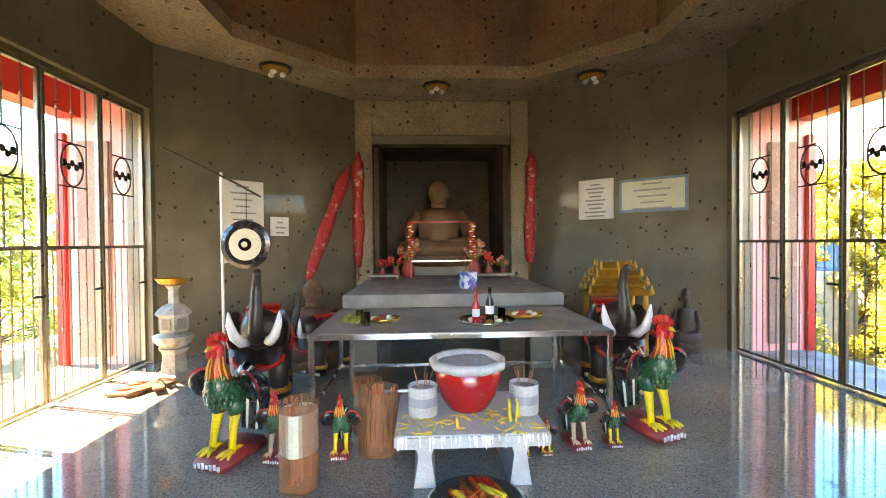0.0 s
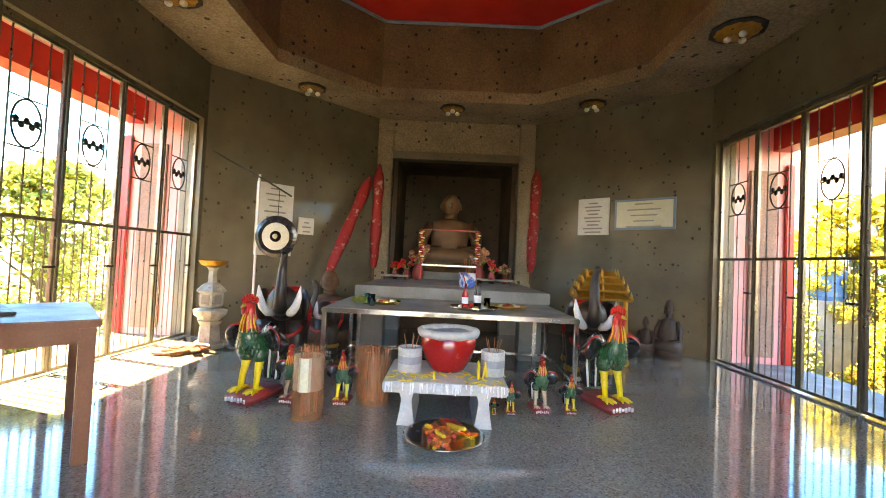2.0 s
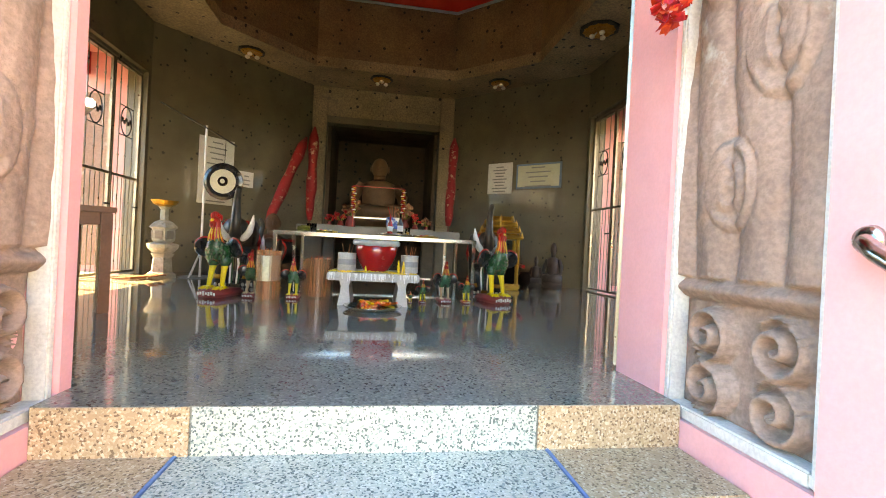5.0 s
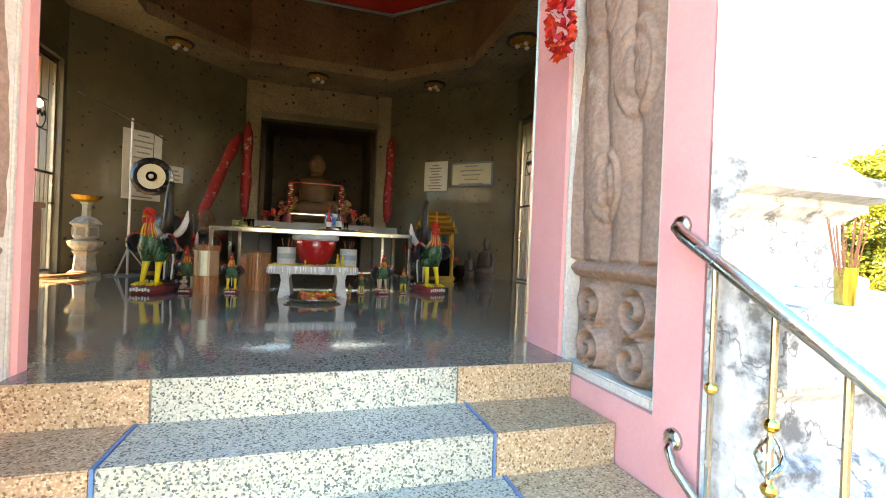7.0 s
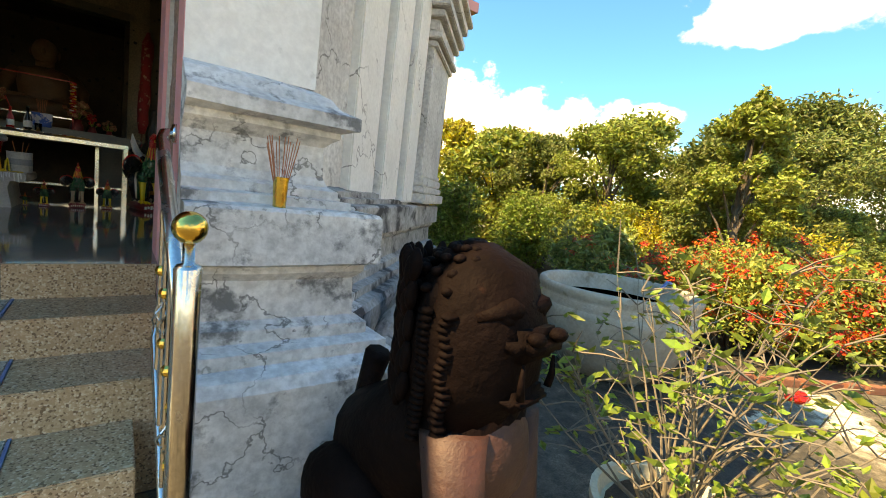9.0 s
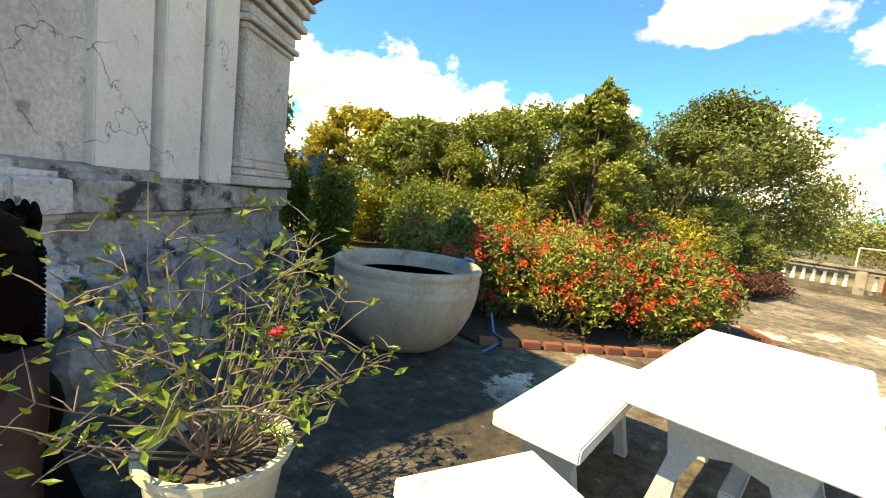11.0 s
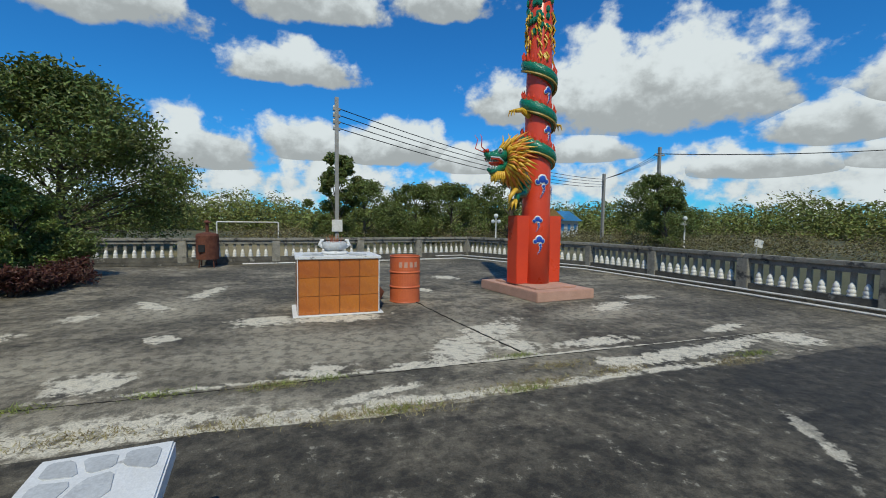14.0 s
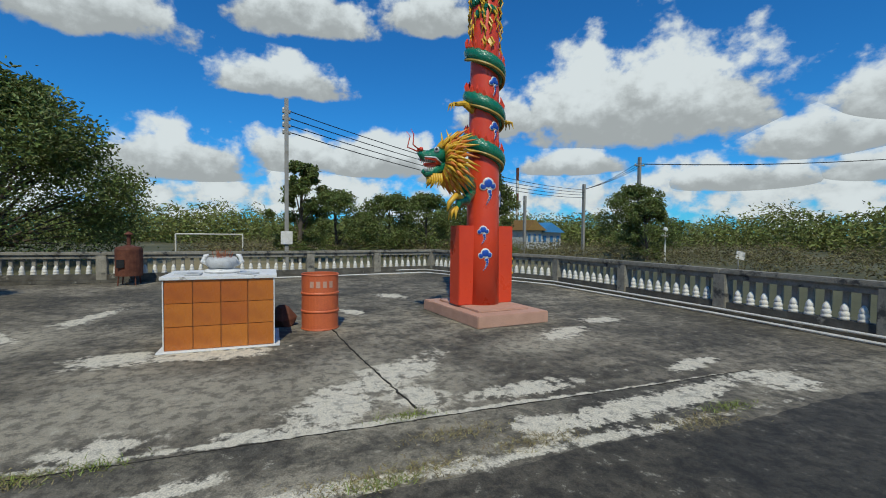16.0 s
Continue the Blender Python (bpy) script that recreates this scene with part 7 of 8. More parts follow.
def leg_slab(w, z1, parent, m, material, arch=0.3):
    """A pierced, waisted concrete leg panel across the seat."""
    bm = bmesh.new()
    out = [(-w, 0), (-w * 0.62, 0), (-w * 0.56, z1 * arch * 0.6), (-w * 0.36, z1 * arch * 0.93), (0, z1 * arch), (w * 0.36, z1 * arch * 0.93), (w * 0.56, z1 * arch * 0.6), (w * 0.62, 0), (w, 0), (w * 0.86, z1 * 0.25), (w * 0.7, z1 * 0.6), (w * 0.82, z1), (-w * 0.82, z1), (-w * 0.7, z1 * 0.6), (-w * 0.86, z1 * 0.25)]
    lo, hi = [bm.verts.new(m @ Vector((-0.04, y, z))) for y, z in out], [bm.verts.new(m @ Vector((0.04, y, z))) for y, z in out]
    bm.faces.new(lo)
    bm.faces.new(hi[::-1])
    for i in range(len(out)):
        j = (i + 1) % len(out)
        bm.faces.new((lo[j], lo[i], hi[i], hi[j]))
    part("leg", bm, material, parent)


def bench(x0, y0, x1, y1, w, z, label, inlay, seed, name="concrete_bench", cat="bench", leg_in=0.25):
    ln, a = math.dist((x0, y0), (x1, y1)), math.atan2(y1 - y0, x1 - x0)
    e = empty(name, label, cat, Matrix.Translation(((x0 + x1) / 2, (y0 + y1) / 2, 0)) @ Matrix.Rotation(a, 4, "Z"), "concrete table set" if cat == "bench" else "")
    th = 0.08 if cat == "bench" else 0.09
    part("seat" if cat == "bench" else "tabletop", roughen(B(-ln / 2, ln / 2, -w / 2, w / 2, z - th, z, 0.008), 0.003, 12, seed), WHITE_SLAB, e)
    for s in (-1, 1):
        leg_slab(w * 0.42, z - th, e, Matrix.Translation((s * (ln / 2 - leg_in), 0, 0)), LEG_GREY, 0.42 if cat == "bench" else 0.72)
    if cat != "bench":
        part("stretcher", B(-ln / 2 + leg_in, ln / 2 - leg_in, -0.04, 0.04, 0.28, 0.36, 0.01), LEG_GREY, e)
    if inlay:
        g = random.Random(seed)
        nx, ny = int(ln / 0.19), 3
        pts = {(i, j): ((i + (g.uniform(-0.3, 0.3) if 0 < i < nx else 0)) / nx * (ln - 0.06) - (ln - 0.06) / 2, (j + (g.uniform(-0.3, 0.3) if 0 < j < ny else 0)) / ny * (w - 0.06) - (w - 0.06) / 2) for i in range(nx + 1) for j in range(ny + 1)}
        for i in range(nx):
            for j in range(ny):
                if g.random() < 0.12:
                    continue
                q = [pts[i, j], pts[i + 1, j], pts[i + 1, j + 1], pts[i, j + 1]]
                cx, cy = sum(p[0] for p in q) / 4, sum(p[1] for p in q) / 4
                cut = []
                for k in range(4):
                    p, r = q[k], q[(k + 1) % 4]
                    for f in (0.16, 0.84):
                        cut.append((p[0] + (r[0] - p[0]) * f, p[1] + (r[1] - p[1]) * f))
                k = g.uniform(0.72, 0.86)
                bm = bmesh.new()
                prism(bm, [(cx + (px - cx) * k, cy + (py - cy) * k) for px, py in cut], z - 0.004, z + 0.0045)
                part("stone", bm, SLATE, e)
    return e


bench(4.645, -3.13, 6.365, -2.963, 0.92, 0.832, "white-topped concrete garden table with grey legs", False, 1, "concrete_table", "table", 0.36)
bench(4.36, -2.42, 5.72, -2.17, 0.47, 0.532, "white concrete bench along the table's far side", False, 2)
bench(6.85, -2.72, 6.83, -3.86, 0.44, 0.532, "white concrete bench at the table's end", False, 3)
bench(4.85, -4.02, 6.35, -3.94, 0.49, 0.532, "concrete bench inlaid with grey crazy paving stones", True, 4)
bench(4.95, -5.1, 6.4, -4.967, 0.475, 0.532, "separate concrete bench inlaid with grey stones", True, 5)
bench(3.55, -2.55, 4.2, -2.72, 0.47, 0.5, "white concrete bench near the potted shrub", False, 6)

# ---- great clay jar ----
JX, JY = 5.45, 0.12
e = empty("clay_jar", "huge pale clay water jar with a ribbed shoulder", "jar", Matrix.Translation((JX, JY, 0.0)) @ Matrix.Diagonal((0.91, 0.91, 1, 1)))
part("body", L([(0.45, 0), (0.50, 0.015), (0.60, 0.09), (0.70, 0.21), (0.775, 0.35), (0.825, 0.50), (0.845, 0.62), (0.848, 0.68), (0.83, 0.685), (0.85, 0.71), (0.835, 0.72), (0.85, 0.75), (0.835, 0.76), (0.845, 0.79), (0.86, 0.82), (0.86, 0.86), (0.83, 0.88), (0.78, 0.865), (0.76, 0.8), (0.72, 0.6)], 48), TERRACOTTA, e, smooth=True)
part("water", L([(0.01, 0.70), (0.74, 0.70)], 40, cap=True), WATER, e, "dark still water")
part("hose", T([(0.84, -0.25, 0.62), (0.84, -0.22, 0.9), (0.74, -0.18, 0.92), (0.62, -0.15, 0.8)], 0.02, 8), PIPE_BLUE, e, "short blue pipe over the rim")
tagged(obj("blue_pipe", T([(5.95, -0.62, 0.03), (6.5, -0.45, 0.03), (6.6, -0.2, 0.03), (6.62, -0.1, 0.25)], 0.017, 6), PIPE_BLUE), "thin blue water pipe on the ground by the jar", "pipe")

# ---- potted shrub ----
PX, PY = 3.16, -1.62
e = empty("potted_shrub", "sparse twiggy shrub in a cream plastic pot", "plant", Matrix.Translation((PX, PY, 0.0)))
pot = part("pot", L([(0.22, 0), (0.24, 0.02), (0.29, 0.38), (0.32, 0.385), (0.32, 0.42), (0.29, 0.42), (0.27, 0.36)], 32), CREAM, e, smooth=False)
part("soil", L([(0.27, 0.34), (0.25, 0.37), (0.02, 0.39)], 20), SOIL, pot)
g = random.Random(21)
tw, tips = bmesh.new(), []
for i in range(44):
    a, el = g.uniform(0, 6.283), g.uniform(0.4, 1.5)
    ln = g.uniform(0.65, 0.95) * (1.2 if el > 0.8 else 1.0)
    p, r = Vector((0.05 * math.cos(a), 0.05 * math.sin(a), 0.36)), 0.0075
    pts, rad = [p.copy()], [r]
    d = Vector((math.cos(a) * math.cos(el), math.sin(a) * math.cos(el), math.sin(el)))
    for k in range(6):
        d = (d + Vector((g.uniform(-0.25, 0.25), g.uniform(-0.25, 0.25), g.uniform(-0.12, 0.2)))).normalized()
        p = p + d * ln / 6
        if p.z < 0.46 and k > 0:
            p.z = 0.46 + g.uniform(0, 0.05)
        pts.append(p.copy())
        rad.append(r * (1 - (k + 1) / 7))
        if k > 1:
            for _ in range(2):
                q = p + Vector((g.uniform(-1, 1), g.uniform(-1, 1), g.uniform(-0.2, 0.8))).normalized() * g.uniform(0.08, 0.22)
                tube(tw, [tuple(p), tuple((p + q) / 2 + Vector((0, 0, 0.01))), tuple(q)], [0.004, 0.003, 0.0015], 4)
                tips.append(q)
    tube(tw, [tuple(v) for v in pts], rad, 6)
    tips.append(p)
part("branchwork", tw, TWIG, e, "bare grey twigs")
ar = []
for q in tips:
    for _ in range(g.choice((1, 1, 2, 3))):
        ar.append(tuple(q + Vector((g.uniform(-0.035, 0.035), g.uniform(-0.035, 0.035), g.uniform(-0.02, 0.04)))))
o = new("foliage", leaf_mesh("foliage", np.array(ar), np.random.default_rng(2).uniform(0.018, 0.042, len(ar)), LEAF_BRIGHT, 22, 0.9, 0.35))
o.parent = e
o["label"] = "scattered fresh yellow-green leaves"
bm = bmesh.new()
for i in range(7):
    ball(bm, (0.12 + 0.018 * math.cos(i), -0.28 + 0.018 * math.sin(i), 0.98 + 0.004 * i), (0.02, 0.02, 0.013), 7)
part("flower", bm, ROOSTER_RED, e, "single red blossom")

# ---- lion guardian by the steps ----
b = Multi(BRONZE, LION_RED)
bm = b.bm
for s in (-1, 1):
    tube(bm, [(s * 0.13, -0.15, 0.82), (s * 0.145, -0.21, 0.52), (s * 0.14, -0.21, 0.28), (s * 0.14, -0.27, 0.22)], [0.12, 0.1, 0.078, 0.085], 12)
ball(bm, (0, -0.2, 0.72), (0.17, 0.12, 0.2), 14)
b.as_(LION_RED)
tube(bm, [(0, 0.42, 0.34), (0, 0.32, 0.5), (0, 0.1, 0.62), (0, -0.08, 0.74), (0, -0.12, 0.95)], [0.12, 0.25, 0.26, 0.23, 0.17], 18)
for s in (-1, 1):
    ball(bm, (s * 0.24, 0.26, 0.38), (0.13, 0.24, 0.2), 14)
    ball(bm, (s * 0.24, 0.02, 0.24), (0.08, 0.15, 0.06), 10)
    ball(bm, (s * 0.17, -0.05, 1.2), (0.06, 0.05, 0.09), 10)
tube(bm, [(0, -0.05, 0.86), (0, -0.07, 1.0), (0, -0.08, 1.15), (0, -0.06, 1.3), (0, -0.02, 1.39)], [0.22, 0.24, 0.235, 0.19, 0.07], 20)
box(bm, -0.115, 0.115, -0.36, -0.15, 1.085, 1.185, 0.035)
box(bm, -0.10, 0.10, -0.34, -0.15, 0.93, 0.99, 0.025)
box(bm, -0.085, 0.085, -0.27, -0.15, 0.985, 1.09, 0.01)
for s in (-1, 1):
    tube(bm, [(s * 0.08, -0.335, 0.985), (s * 0.085, -0.34, 1.03), (s * 0.08, -0.335, 1.09)], [0.014, 0.012, 0.006], 6)
    ball(bm, (s * 0.06, -0.355, 1.17), (0.035, 0.03, 0.022), 8)
tube(bm, [(-0.17, -0.2, 1.2), (-0.08, -0.27, 1.245), (0, -0.25, 1.225), (0.08, -0.27, 1.245), (0.17, -0.2, 1.2)], [0.02, 0.035, 0.025, 0.035, 0.02], 8)
for s in (-1, 1):
    ball(bm, (s * 0.085, -0.24, 1.215), (0.045, 0.05, 0.04), 10)
for i in range(5):
    for k in range(22):
        a = math.pi * (0.02 + 0.96 * k / 21)
        ball(bm, (0.235 * math.cos(a), 0.0 + 0.185 * math.sin(a), 0.9 + 0.1 * i + 0.03 * (k % 2)), (0.022, 0.022, 0.055), 6)
for s in (-1, 0, 1):
    for k in range(6):
        ball(bm, (s * 0.09, -0.2 + 0.04 * k, 1.3 + 0.015 * k - 0.02 * abs(s)), (0.04, 0.03, 0.035), 6)
for i in range(5):
    el = 0.35 + 0.28 * i
    for k in range(16):
        a = 2 * math.pi * k / 16
        ball(bm, (0.225 * math.cos(el) * math.cos(a), -0.03 + 0.2 * math.cos(el) * math.sin(a), 1.19 + 0.215 * math.sin(el)), (0.022, 0.022, 0.016), 6)
for s in (-1, 1):
    for k in range(20):
        ball(bm, (s * 0.21, -0.14 - 0.01 * math.sin(k), 0.78 + 0.022 * k), (0.035, 0.03, 0.013), 6)
        ball(bm, (s * 0.235, -0.06, 0.78 + 0.022 * k), (0.02, 0.032, 0.013), 6)
tube(bm, [(0, 0.45, 0.34), (0, 0.52, 0.6), (0, 0.44, 0.85)], [0.05, 0.045, 0.06], 8)
roughen(bm, 0.008, 10)
box(bm, -0.34, 0.34, -0.42, 0.52, 0.0, 0.2, 0.02)
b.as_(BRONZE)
lion = b.finish("lion_statue")
lion.matrix_world = Matrix.Translation((2.33, -1.14, 0.0)) @ Matrix.Rotation(radians(9), 4, "Z")
tagged(lion, "dark reddish stone guardian lion statue beside the steps", "statue")

# incense cup on the plinth ledge
e = empty("incense_cup", "small brass cup of burnt incense sticks on the ledge", "incense cup", Matrix.Translation((1.92, -0.285, 1.412)))
part("cup", L([(0.028, 0), (0.034, 0.14), (0.03, 0.14), (0.026, 0.02)], 16), GOLD, e)
for i in range(18):
    a = i * 2.4
    part("incense_stick", T([(0.012 * math.cos(a), 0.012 * math.sin(a), 0.03), (0.07 * math.cos(a), 0.05 * math.sin(a), 0.3 + 0.02 * math.sin(i))], 0.002, 4), STICK, e)

# ---- tiled altar on the yard ----
e = empty("tiled_altar", "orange-tiled block altar with a white top", "altar", Matrix.Translation((11.43, -6.385, 0)) @ Matrix.Rotation(radians(1.5), 4, "Z"))
part("core", B(0.01, 0.93, -0.64, 0.64, 0, 0.91), TILE_BED, e)
part("foot_mortar", roughen(B(-0.07, 1.0, -0.72, 0.72, 0.0, 0.02, 0.006), 0.012, 8), WHITE_SLAB, e)
part("top_slab", B(-0.03, 0.97, -0.68, 0.68, 0.91, 0.955, 0.006), WHITE_SLAB, e, "whitish top with grey stains")
tile = None
for side in range(2):
    n = 4 if side == 0 else 3
    for i in range(n):
        for j in range(3):
            if tile is None:
                tile = part("tile", B(0, 0.012, 0.003, 0.312, 0.003, 0.293, 0.003), ORANGE_TILE, e)
                o = tile
            else:
                o = new("tile", tile.data)
                o.parent = e
            if side == 0:
                o.matrix_local = Matrix.Translation((-0.003, -0.64 + 0.32 * i, 0.02 + 0.297 * j))
            else:
                o.matrix_local = Matrix.Translation((0.0, 0.642, 0.02 + 0.297 * j)) @ Matrix.Rotation(radians(-90), 4, "Z") @ Matrix.Translation((-0.012, 0.31 * i, 0))
for s in (-1, 1):
    part("corner_strip", B(-0.01, 0.01, s * 0.645 - 0.007, s * 0.645 + 0.007, 0, 0.91, 0.002), WHITE_SLAB, e)
e = empty("stone_censer", "white carved stone censer with dry incense sticks", "censer", Matrix.Translation((11.95, -6.35, 0.955)) @ Matrix.Scale(0.72, 4))
part("plinth", L([(0.3, 0), (0.33, 0.03), (0.3, 0.06), (0.22, 0.08)], 20), WHITE_SLAB, e)
part("bowl", roughen(L([(0.2, 0.08), (0.28, 0.13), (0.29, 0.22), (0.25, 0.29), (0.24, 0.28), (0.2, 0.24)], 24, wave=lambda a, z: 0.05 * math.sin(5 * a + z * 20)), 0.03, 9), SLATE, e, smooth=True)
for s in (-1, 1):
    part("dragon_handle", T([(0, s * 0.25, 0.16), (0, s * 0.34, 0.22), (0, s * 0.3, 0.32), (0, s * 0.24, 0.34)], [0.04, 0.05, 0.04, 0.02], 8), WHITE_SLAB, e)
random.seed(31)
for i in range(30):
    a, q = random.uniform(0, 6.3), random.uniform(0, 0.17)
    part("incense_stick", T([(q * math.cos(a), q * math.sin(a), 0.22), ((q + 0.05) * math.cos(a), (q + 0.05) * math.sin(a), random.uniform(0.34, 0.46))], 0.004, 4), STICK, e)
for i, (x, y) in enumerate(((11.6, -6.05), (11.62, -6.7), (11.7, -5.95))):
    tagged(obj("stone_tile", B(-0.12, 0.12, -0.09, 0.09, 0, 0.02, 0.004, Matrix.Translation((x, y, 0.957)) @ Matrix.Rotation(i * 0.7, 4, "Z")), SLATE), "loose grey tile on the altar top", "tile", "tiles on the altar")
tagged(obj("debris_bundle", roughen(L([(0.16, 0.0), (0.2, 0.1), (0.1, 0.3), (0.03, 0.35)], 10, Matrix.Translation((12.75, -7.15, 0))), 0.06, 8), RUST), "rusty bundle of scrap beside the altar", "scrap")

# ---- orange drum ----
e = empty("oil_drum", "faded orange steel oil drum with two ribs", "drum", Matrix.Translation((12.38, -7.7, 0)))
part("shell", L([(0.285, 0), (0.292, 0.012), (0.285, 0.03), (0.285, 0.27), (0.297, 0.285), (0.297, 0.3), (0.285, 0.315), (0.285, 0.55), (0.297, 0.565), (0.297, 0.58), (0.285, 0.595), (0.285, 0.85), (0.295, 0.865), (0.285, 0.88), (0.27, 0.875), (0.27, 0.6)], 36), ORANGE_PAINT, e, smooth=False)
part("drum_bottom", L([(0.01, 0.61), (0.268, 0.61)], 24), RUST, e)
for i in range(4):
    a = math.pi + 0.35 * (i - 1.5)
    m = Matrix.Rotation(a, 4, "Z") @ Matrix.Translation((0.284, 0, 0.72))
    part("lettering_bar", B(0, 0.003, -0.03, 0.03, -0.05, 0.05, 0, m), SALMON, e)

# ---- dragon pillar ----
e = empty("dragon_pillar", "tall red pillar with a green and gold dragon coiled round it", "pillar", Matrix.Translation((12.62, -10.66, 0)) @ Matrix.Rotation(radians(7), 4, "Z"))
part("base", B(-1.05, 1.05, -0.72, 0.72, 0, 0.20, 0.012), SALMON, e)
part("base_step", B(-0.75, 0.75, -0.52, 0.52, 0.20, 0.235, 0.008), SALMON, e)
part("shaft", L([(0.32, 0.235), (0.305, 1.5), (0.29, 2.7), (0.26, 5.0), (0.25, 9.0)], 40), PILLAR_RED, e, smooth=True)
for s, y in ((1, 0.40), (-1, -0.42)):
    bx = part("side_box", B(-0.14, 0.22, y - 0.17, y + 0.17, 0.235, 1.68, 0.012), PILLAR_RED, e)
    for k in range(3):
        part("bracket", B(-0.2, -0.14, y - 0.2 * s - 0.03, y - 0.2 * s + 0.03, 0.75 + 0.22 * k, 0.79 + 0.22 * k, 0.006), PILLAR_RED, bx)
gl = bmesh.new()
for k in range(9):
    ball(gl, (-0.02 + 0.05 * math.sin(k * 2.1), -0.62, 0.7 + 0.045 * k), (0.045, 0.03, 0.03), 6)
part("gold_emblem", gl, YELLOW, e, "gold figure bracket")


def helix(z0, z1, a0, a1, r, n):
    return [(r * math.cos(a0 + (a1 - a0) * i / n), r * math.sin(a0 + (a1 - a0) * i / n), z0 + (z1 - z0) * i / n) for i in range(n + 1)]


A0 = radians(100)
dragon_pts = helix(2.40, 5.10, A0, A0 - 2 * math.pi * 3.4, 0.27, 120)
drg = part("dragon_body", T(dragon_pts, [0.155 + 0.008 * math.sin(i * 0.2) - 0.0003 * i for i in range(121)], 14), DRAGON_GREEN, e, "glossy scaled green body", True)
for i in range(2, 119, 2):
    x, y, z = dragon_pts[i]
    k = 1.22
    part("spine", T([(x * k, y * k, z + 0.11), (x * k * 1.08, y * k * 1.08, z + 0.19), (x * k * 1.02, y * k * 1.02, z + 0.27)], [0.04, 0.026, 0.003], 5), PILLAR_RED, drg)
bm = bmesh.new()
tube(bm, [(p[0] * 1.33, p[1] * 1.33, p[2] - 0.115) for p in dragon_pts], 0.028, 6)
part("belly", bm, OCHRE_BELLY, drg, "dull yellow belly plates")
# head thrust out from the shaft: gaping green jaws in a wheel of yellow mane
hy, hz = 1.06, 2.80
hd = Multi(DRAGON_GREEN, YELLOW, PILLAR_RED, WHITE_GLOSS, BLACK_GLOSS, MANE_ORANGE)
bm = hd.bm
tube(bm, [(0.0, 0.22, 2.35), (-0.06, 0.42, 2.42), (-0.10, 0.56, 2.58), (-0.12, 0.70, 2.72), (-0.12, 0.92, 2.79)], [0.14, 0.17, 0.2, 0.21, 0.17], 14)
tube(bm, [(-0.05, 0.3, 2.3), (-0.16, 0.48, 2.12), (-0.2, 0.62, 2.1), (-0.2, 0.66, 1.96)], [0.12, 0.1, 0.075, 0.05], 10)
# brow and upper jaw, curled at the snout
tube(bm, [(-0.12, hy - 0.16, hz + 0.06), (-0.12, hy - 0.02, hz + 0.10), (-0.12, hy + 0.12, hz + 0.06), (-0.12, hy + 0.24, hz + 0.07), (-0.12, hy + 0.31, hz + 0.12)], [0.15, 0.14, 0.10, 0.085, 0.05], 14)
tube(bm, [(-0.12, hy - 0.14, hz - 0.10), (-0.12, hy + 0.04, hz - 0.20), (-0.12, hy + 0.18, hz - 0.24), (-0.12, hy + 0.25, hz - 0.20)], [0.11, 0.085, 0.065, 0.03], 12)
hd.as_(DRAGON_GREEN)
rg = random.Random(5)
for ring, (r0, reach, back) in enumerate(((0.16, 0.26, 0.10), (0.20, 0.34, 0.22), (0.22, 0.40, 0.36))):
    for i in range(34):
        a = 2 * math.pi * (i + rg.uniform(-0.3, 0.3)) / 34
        ca, sa = math.cos(a), math.sin(a)
        q = rg.uniform(0.8, 1.12)
        root = Vector((-0.12 + r0 * ca, hy - 0.10 - back * 0.5, hz - 0.03 + r0 * sa))
        mid = root + Vector((0.6 * reach * q * ca, 0.02 - back * 0.3, 0.6 * reach * q * sa))
        tip = root + Vector((reach * q * math.cos(a + 0.25), -back * 0.7, reach * q * math.sin(a + 0.25)))
        tube(bm, [tuple(root), tuple(mid), tuple(tip)], [0.042, 0.034, 0.004], 6)
        hd.as_(MANE_ORANGE if (i + ring) % 3 == 0 else YELLOW)
for i in range(12):
    x = -0.24 + 0.022 * i
    y = hy + 0.16 - 0.035 * abs(i - 6)
    tube(bm, [(x, y, hz - 0.24), (x, y - 0.03, hz - 0.36), (x + 0.02 * math.sin(i * 3), y + 0.02, hz - 0.46 - 0.03 * math.sin(i * 2))], [0.03, 0.024, 0.004], 5)
for s in (-1, 1):
    tube(bm, [(-0.12 + s * 0.09, hy - 0.06, hz + 0.2), (-0.12 + s * 0.13, hy - 0.2, hz + 0.38), (-0.12 + s * 0.10, hy - 0.16, hz + 0.52)], [0.035, 0.026, 0.005], 7)
for k in range(4):
    a = k * 0.6 - 0.9
    tube(bm, [(-0.2, 0.66, 2.0), (-0.2 + 0.14 * math.sin(a), 0.68 + 0.1 * math.cos(a), 1.92), (-0.2 + 0.17 * math.sin(a), 0.68 + 0.13 * math.cos(a), 1.78)], [0.04, 0.032, 0.006], 7)
tube(bm, [(-0.16, 0.5, 2.14), (-0.26, 0.72, 2.2), (-0.28, 0.86, 2.06), (-0.28, 0.9, 1.92)], [0.06, 0.055, 0.045, 0.01], 8)
hd.as_(YELLOW)
tube(bm, [(-0.12, hy - 0.05, hz - 0.08), (-0.12, hy + 0.10, hz - 0.11), (-0.12, hy + 0.22, hz - 0.08)], [0.075, 0.055, 0.02], 10)
